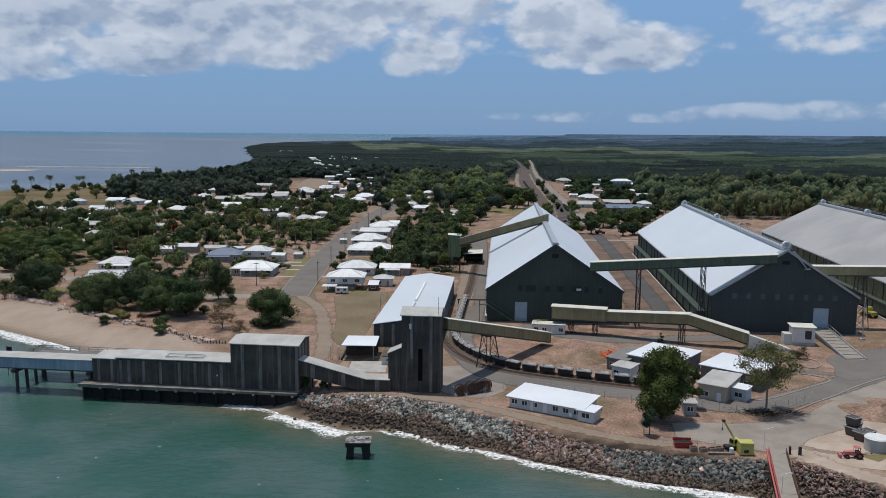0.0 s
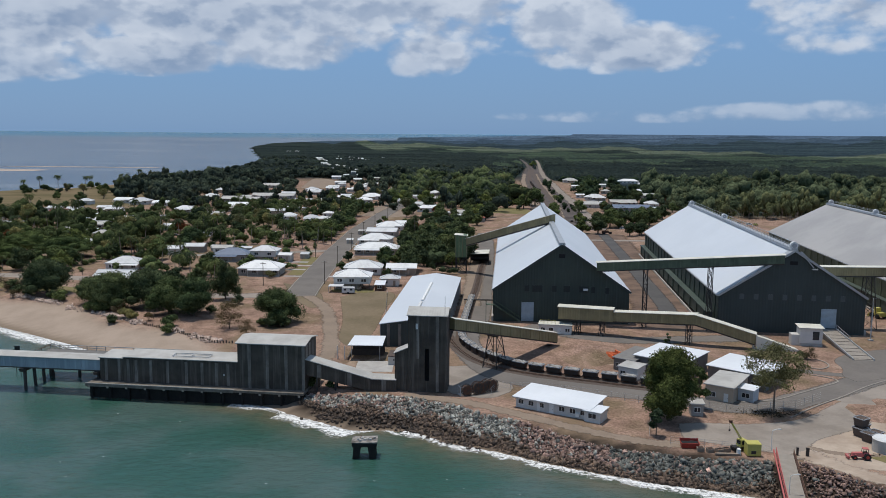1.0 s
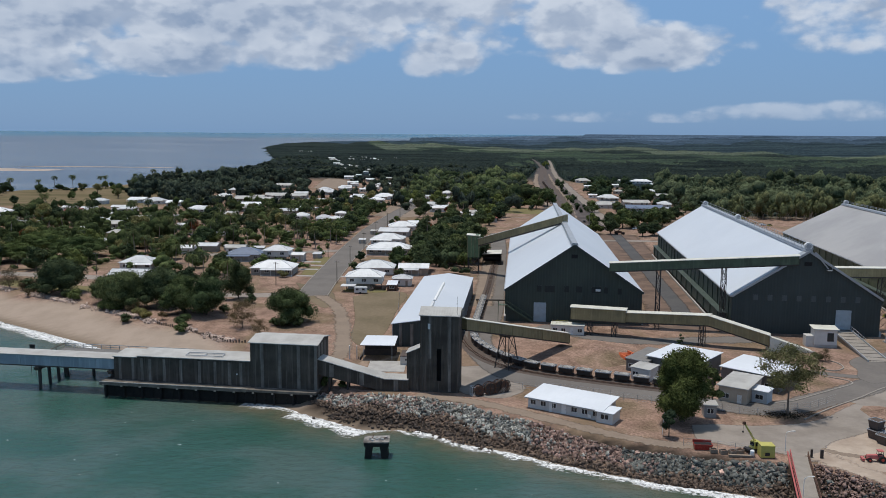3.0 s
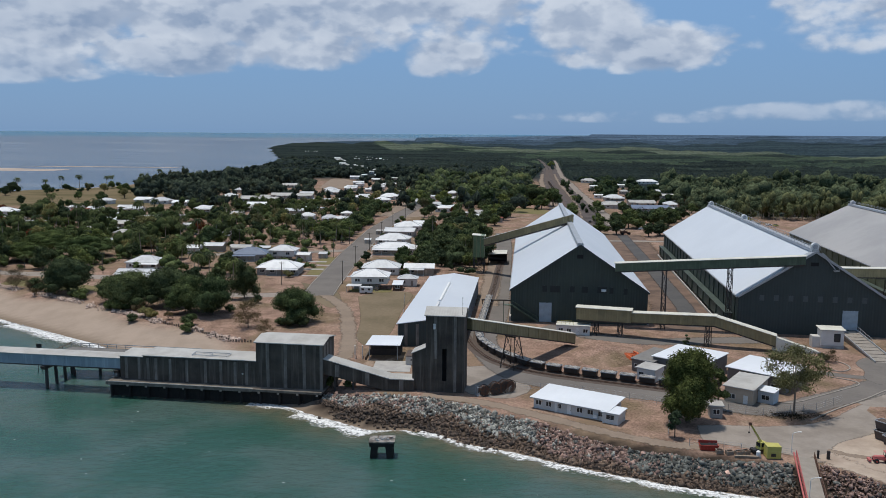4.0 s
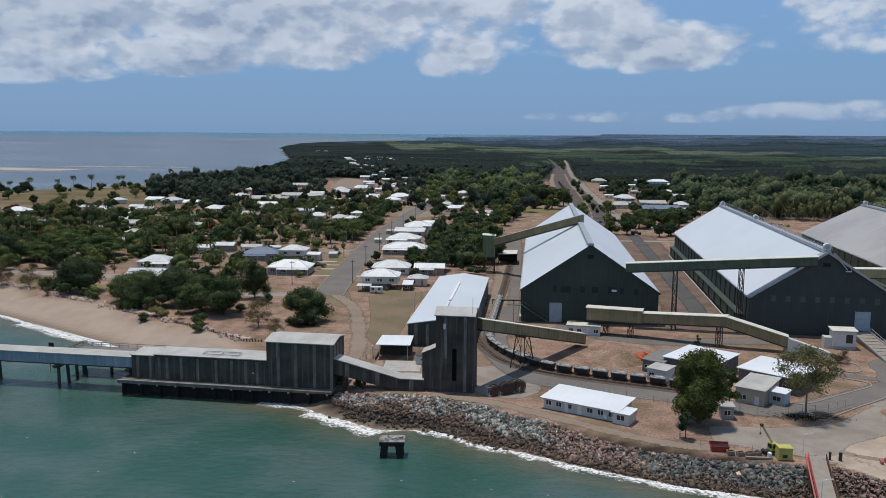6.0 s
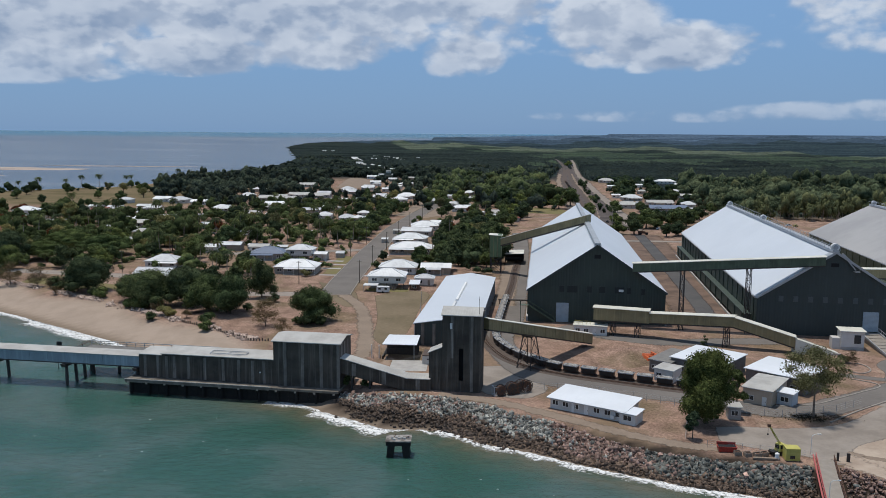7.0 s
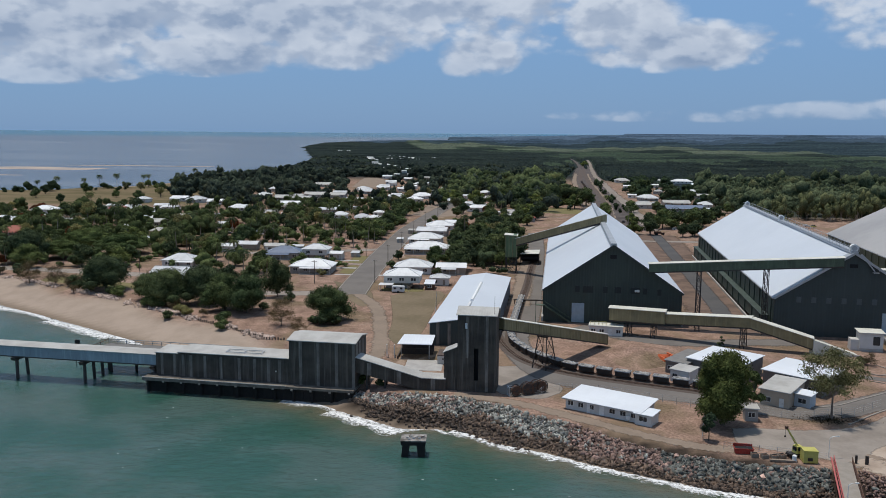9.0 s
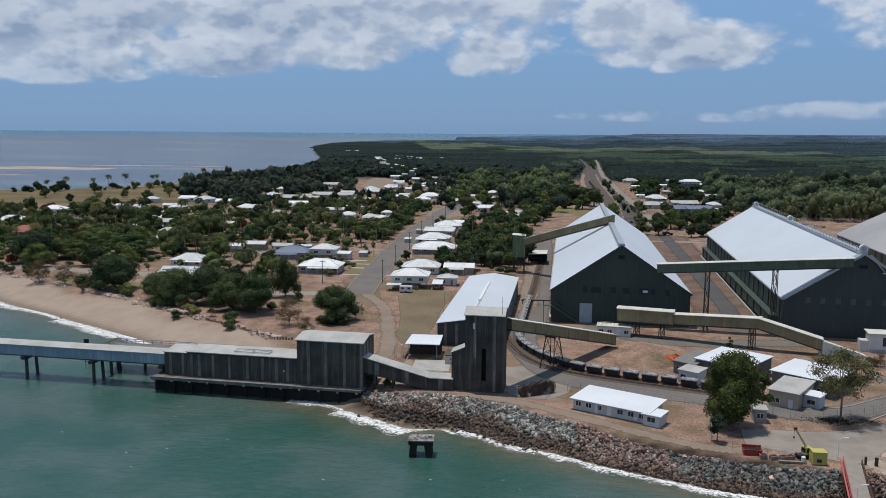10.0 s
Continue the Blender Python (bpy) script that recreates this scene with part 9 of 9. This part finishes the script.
rng = np.random.default_rng(12)
for (x, y), w in zip(HOUSE_SPOTS, HOUSE_WIDTHS):
    if 300 < y < 640 and rng.uniform() < 0.75:
        s = rng.choice((-1, 1))
        yard_shed(x + s * (w / 2 + rng.uniform(2, 4)), y + rng.uniform(3, 9), rng.uniform(-8, 8), rng.uniform(3, 6.5), rng.uniform(3, 5), (WHITE_ROOF_X, GREY_SHEET, WHITE_ROOF_X)[int(rng.integers(3))])


def earth_heap(x, y, r, h, seed, label):
    """A low uneven heap of earth."""
    rng = np.random.default_rng(seed)
    n, m = 9, 20
    V = [(0, 0, h)]
    F = []
    for i in range(1, n + 1):
        for j in range(m):
            a = 6.2832 * j / m
            t = i / n
            rr = r * t * (1 + 0.22 * math.sin(a * 2 + seed) + 0.1 * math.sin(a * 5 + seed))
            V.append((rr * math.cos(a), rr * math.sin(a), h * (1 - t) ** 1.3 * (1 + rng.uniform(-0.25, 0.25)) - (0.05 if i == n else 0)))
    for j in range(m):
        F.append((0, 1 + j, 1 + (j + 1) % m))
    for i in range(n - 1):
        for j in range(m):
            a, b = 1 + i * m, 1 + (i + 1) * m
            F.append((a + j, b + j, b + (j + 1) % m, a + (j + 1) % m))
    sh = Shape()
    sh.v, sh.f = V, F
    return single("earth_mound", sh, GROUND, label, "mound", x, y, 0, 0)


earth_heap(78.5, 143.0, 9.0, 2.6, 3, "pale bulldozed heap of sandy earth")
earth_heap(82.0, 148.0, 6.0, 2.0, 4, "small brown heap of sandy earth")
earth_heap(32.0, 186.0, 13.0, 1.6, 5, "low grassy earth mound before the conveyor")
brush = thing("brush_pile", "pile of cut grey-green branches under the gum tree", "brush pile", 55.0, 143.8, 0, 0)
part("twigs", quads("twigs", cards(np.random.default_rng(8).normal(size=(420, 3)) * (3.4, 1.3, 0.2) + (2.5, 0.3, 0.25), 0.3, 0.2, 0.6, np.random.default_rng(9)), LITTER), LITTER, brush).name = "twigs"

# ---- rock seawalls ----
def rock_mesh(seed, mat):
    rng = np.random.default_rng(seed)
    bm = bmesh.new()
    bmesh.ops.create_cube(bm, size=1.55)
    for v in bm.verts:
        v.co = v.co * rng.uniform(0.62, 1.1) + Vector(rng.uniform(-0.34, 0.34, 3))
        v.co.x *= 1.3
        v.co.z *= 0.8
    bmesh.ops.triangulate(bm, faces=bm.faces)
    me = bpy.data.meshes.new("rock")
    bm.to_mesh(me)
    bm.free()
    me.materials.append(mat)
    return me


ROCKS = {key: [rock_mesh(70 + 10 * j + k, mat) for k in range(6)] for j, (key, mat) in enumerate((("grey", ROCK), ("red", ROCK_RED), ("wet", ROCK_WET)))}


def rock_heap(places, name, label, mat, seed):
    """Many rocks as one mesh: rows of x, y, z, radius in metres."""
    rng = np.random.default_rng(seed)
    base = [np.array([v.co for v in me.vertices]) for me in ROCKS["grey"]]
    faces = [np.array([tuple(p.vertices) for p in me.polygons]) for me in ROCKS["grey"]]
    V, F = [], []
    for k, (x, y, z, r) in enumerate(places):
        m = np.array(Euler(rng.uniform(0, 6.28, 3)).to_matrix())
        V.append(base[k % 6] @ m.T * r * rng.uniform(0.8, 1.2, 3) + (x, y, z))
        F.append(faces[k % 6] + 8 * k)
    V, F = np.concatenate(V).astype(np.float32), np.concatenate(F).astype(np.int32)
    me = bpy.data.meshes.new(name)
    me.vertices.add(len(V))
    me.vertices.foreach_set("co", V.ravel())
    me.loops.add(F.size)
    me.loops.foreach_set("vertex_index", F.ravel())
    me.polygons.add(len(F))
    me.polygons.foreach_set("loop_start", np.arange(0, F.size, 3, dtype=np.int32))
    me.materials.append(mat)
    me.update(calc_edges=True)
    return tagged(new(name, me), label, "rocks", kind="stuff")


WALL_TOP = [(-26.5, 155.0), (-20.2, 152.6), (-14.9, 151.7), (-9.6, 151.2), (-4.3, 150.2), (0.8, 147.0), (5.7, 142.1), (10.5, 139.3), (13.2, 137.7), (19.1, 132.3), (23.3, 129.4), (27.3, 127.1), (31.3, 125.5), (35.3, 124.2), (39.2, 122.9), (43.4, 122.2), (47.7, 121.2), (53.2, 120.8), (60.6, 112.2), (75, 102.5), (100, 87)]
WALL_FOOT = [(-28.0, 153.6), (-23.4, 149.8), (-18.6, 147.2), (-14.3, 145.6), (-9.2, 144.8), (-4.1, 142.8), (0.8, 138.9), (5.5, 134.1), (10.0, 131.5), (14.3, 128.7), (18.4, 126.3), (22.5, 124.2), (26.5, 122.5), (30.2, 120.4), (34.1, 119.2), (38.0, 118.1), (43.0, 116.6), (52, 111.0), (62, 104), (75, 95), (100, 80)]


def seawall_places(n, seed):
    rng = np.random.default_rng(seed)
    u, t = rng.uniform(0, 1, n), rng.uniform(0, 1, n)
    top, foot = np.array(WALL_TOP), np.array(WALL_FOOT)
    s = np.linspace(0, 1, len(top))
    a = np.stack([np.interp(u, s, top[:, 0]), np.interp(u, s, top[:, 1])], axis=1)
    b = np.stack([np.interp(u, s, foot[:, 0]), np.interp(u, s, foot[:, 1])], axis=1)
    p = a + (b - a) * t[:, None]
    size = np.clip(rng.lognormal(-1.0, 0.48, n), 0.16, 1.0) * np.where(p[:, 0] < 25, 0.57 - 0.03 * t, np.where(p[:, 0] < 51.5, 0.64 - 0.1 * t, 0.5 - 0.05 * t))
    z = ground_height(p[:, 0], p[:, 1])[0] * S + rng.uniform(-0.25, 0.55, n) * (1 - 0.4 * t)
    return np.stack([p[:, 0] * S, p[:, 1] * S, z, size, t], axis=1)


wall_rocks = seawall_places(20000, 81)
wall_rocks = wall_rocks[~((np.abs(wall_rocks[:, 0] - (wall_rocks[:, 1] / S * 0.115 + 36.3) * S) < 2.4) & (wall_rocks[:, 1] < 126 * S))]
seawall = thing("rock_seawall", "seawall of loose grey and reddish armour rocks", "seawall", 30, 121, -2)
NEAREST = (wall_rocks[:, 0] > 26 * S) & (wall_rocks[:, 0] < 51 * S)
pick = np.flatnonzero(NEAREST)[:300]
rest = np.setdiff1d(np.arange(len(wall_rocks)), pick)
rng = np.random.default_rng(83)
for k in pick:
    x, y, z, r, t = wall_rocks[k]
    key = "wet" if t > 0.62 + rng.uniform(-0.12, 0.12) else ("red" if rng.uniform() < (0.5 if x < 32 * S else 0.12) else "grey")
    ob = new("rock", ROCKS[key][int(rng.integers(6))])
    ob.parent = seawall
    ob.matrix_basis = Matrix.Translation((x - 30 * S, y - 121 * S, z + 2 * S)) @ Euler(rng.uniform(0, 6.28, 3)).to_matrix().to_4x4() @ Matrix.Diagonal((r, r * 0.9, r * 0.95, 1))
W = wall_rocks[rest]
cut = 0.68 + 0.12 * np.sin(W[:, 0] * 0.4) + rng.uniform(-0.12, 0.12, len(W))
red = (W[:, 4] <= cut) & (rng.uniform(0, 1, len(W)) < np.where((W[:, 0] > 12 * S) & (W[:, 0] < 25.5 * S), 0.88, np.where(W[:, 0] > 51.5 * S, 0.9, np.where(W[:, 0] < -8 * S, 0.35, 0.12))))
grey = (W[:, 4] <= cut) & ~red
for name, label, mat, sel in (("grey_armour_rock", "pale grey armour rocks of the seawall", ROCK_MIX, grey & (W[:, 0] < 25 * S)), ("dark_armour_rock", "dark grey armour rocks of the seawall", ROCK_DARK, grey & (W[:, 0] >= 25 * S)), ("red_armour_rock", "reddish armour rocks of the seawall", ROCK_RED, red), ("wet_armour_rock", "dark brown wet rocks at the seawall foot", ROCK_WET, W[:, 4] > cut)):
    rock_heap(W[sel][:, :4], name, label, mat, 84)

# scattered wet stones between the seawall foot and the water
rng = np.random.default_rng(86)
u = rng.uniform(0, 1, 520)
q = np.stack([np.interp(u, [0, 0.35, 0.6, 1], [-24, -14, -6, 5]), np.interp(u, [0, 0.35, 0.6, 1], [148.6, 144.0, 142.4, 134.0])], axis=1) + rng.normal(0, 0.9, (520, 2))
rock_heap(np.column_stack([q * S, ground_height(q[:, 0], q[:, 1])[0] * S + 0.05, rng.uniform(0.14, 0.5, 520)]), "shore_stone", "dark wet stones strewn below the seawall", ROCK_WET, 87)

# loose rocks along the top of the beach
BEACH_TOP = [(-205, 297), (-168, 271), (-152, 262), (-136, 251.5), (-124, 243.5), (-113, 236.8), (-102.6, 228), (-90.6, 220.8), (-86.5, 218), (-76, 209.4), (-69, 205.2), (-61, 197.6), (-54, 192)]


def along(line, n, rng, spread):
    p = np.array(line)
    s = np.linspace(0, 1, len(p))
    u = rng.uniform(0, 1, n)
    return np.stack([np.interp(u, s, p[:, 0]) + rng.normal(0, spread, n), np.interp(u, s, p[:, 1]) + rng.normal(0, spread, n)], axis=1)


rng = np.random.default_rng(90)
q = along(BEACH_TOP, 7000, rng, 0.75)
heap = np.sin(q[:, 0] * 0.21 + 1.2) + 0.8 * np.sin(q[:, 0] * 0.53) + 0.5 * np.sin(q[:, 0] * 1.3)
q = q[heap + rng.normal(0, 0.5, len(q)) > np.interp(q[:, 0], [-90, -70], [-0.1, 0.5])]
z = ground_height(q[:, 0], q[:, 1])[0] * S
rock_heap(np.column_stack([q * S, z + 0.05, np.clip(rng.lognormal(-1.45, 0.45, len(q)), 0.1, 0.75)]), "beach_rock", "small pale rocks along the top of the beach", surface("beach_rock", (0.50, 0.39, 0.33), 0.9, second=(0.20, 0.145, 0.12), scale=0.8, amount=0.8, grain=0.2, island=0.4), 91)
# low log wall behind the beach
log_wall = thing("log_wall", "low dark timber log wall behind the beach", "wall", -60, 193, 0)
for k in range(40):
    x = -77 + 27 * k / 39
    y = float(np.interp(x, [p[0] for p in BEACH_TOP], [p[1] for p in BEACH_TOP])) - 0.9
    g0 = float(ground_height(x, y)[0]) * S
    part("log", Shape().rod(((x + 60) * S, (y - 193) * S, g0 - 0.6), ((x + 60) * S, (y - 193) * S, g0 + 0.75 + 0.25 * math.sin(k * 2.1)), 0.24, 0.22, 8), TIMBER, log_wall)


# ---- surf ----
def surf(name, line, width, seed, z=-2.97):
    """A ragged strip of foam along the waterline."""
    rng = np.random.default_rng(seed)
    pts = np.array(bend(line, 10))
    way = np.gradient(pts, axis=0)
    way /= np.linalg.norm(way, axis=1)[:, None]
    side = np.stack([way[:, 1], -way[:, 0]], axis=1)
    n = len(pts)
    wob = np.interp(np.arange(n), np.arange(0, n + 6, 6), rng.normal(0, 0.5, len(np.arange(0, n + 6, 6))))
    w = width * np.interp(np.arange(n), np.arange(0, n + 8, 8), rng.uniform(0.5, 1.5, len(np.arange(0, n + 8, 8))))
    rows = []
    for f in (-1.2, -0.5, 0.0, 0.5, 1.4):
        q = pts + side * (f * w / 2 + wob)[:, None]
        rows.append(np.column_stack([q * S, np.full(n, z * S + 0.02)]))
    V = np.concatenate(rows)
    me = bpy.data.meshes.new(name)
    me.from_pydata([tuple(v) for v in V], [], [(r * n + i, r * n + i + 1, (r + 1) * n + i + 1, (r + 1) * n + i) for r in range(4) for i in range(n - 1)])
    core = np.concatenate([np.full(n, c) for c in (0.0, 0.75, 1.0, 0.75, 0.0)])
    me.attributes.new("core", "FLOAT", "POINT").data.foreach_set("value", core.astype(np.float32))
    me.materials.append(FOAM)
    return tagged(new(name, me), "white broken surf along the waterline", "surf", kind="stuff")


surf("surf", [(-215, 288), (-152, 239.6), (-137, 229.6), (-124, 221.6), (-112, 213.0), (-100, 204.6), (-91, 198.6), (-78, 187.6), (-62, 172)], 3.2, 95)
surf("surf", [(-122, 218.6), (-112, 211.2), (-104, 205.6), (-97, 200.8)], 3.4, 94, -2.965)
surf("surf", [(-41, 156), (-34.2, 153.4), (-30.5, 150.4), (-24.6, 146.4), (-20.1, 143.2), (-16.2, 139.8)], 3.6, 96)
surf("surf", [(-31, 149.6), (-24.8, 145.4), (-20.4, 142.4), (-17, 139.6)], 3.0, 93, -2.965)
surf("surf", [(-17.5, 139.6), (-13.9, 141.1), (-11.0, 141.4), (-8.2, 140.3)], 1.5, 92)
surf("surf", [(-7.5, 141.6), (-4.0, 139.0), (-1.1, 136.2), (1.8, 134.4), (5.5, 132.9), (10, 130.5), (14.2, 127.7), (18.4, 125.5), (22.4, 123.4), (26.5, 121.9), (30.2, 119.9), (34.1, 118.7), (37.9, 117.6), (41.6, 116.2), (47, 114.0), (53, 109.6), (66, 101), (100, 79)], 2.7, 97, -2.95)
surf("surf", [(26, 121.2), (31, 119.0), (36, 117.4), (41, 115.6), (46, 113.4)], 2.2, 91, -2.965)

# small whitecaps out on the water
rng = np.random.default_rng(99)
flecks = []
for _ in range(45):
    x, y = rng.uniform(-95, 40), rng.uniform(78, 150)
    if shore_distance(np.array(x), np.array(y)) > -9:
        continue
    w, d = rng.uniform(0.12, 0.4), rng.uniform(0.03, 0.09)
    a = rng.uniform(-0.4, 0.4)
    c = np.array([x * S, y * S, -3.0 * S + 0.03])
    u, v = np.array([math.cos(a), math.sin(a), 0]) * w, np.array([-math.sin(a), math.cos(a), 0]) * d
    flecks.append([c - u - v * 0.3, c + u * 0.6 - v, c + u + v * 0.4, c - u * 0.5 + v])
tagged(new("whitecap", quads("whitecap", np.array(flecks), WHITE_PAINT)), "tiny white wave crests on the sea", "whitecaps", kind="stuff")
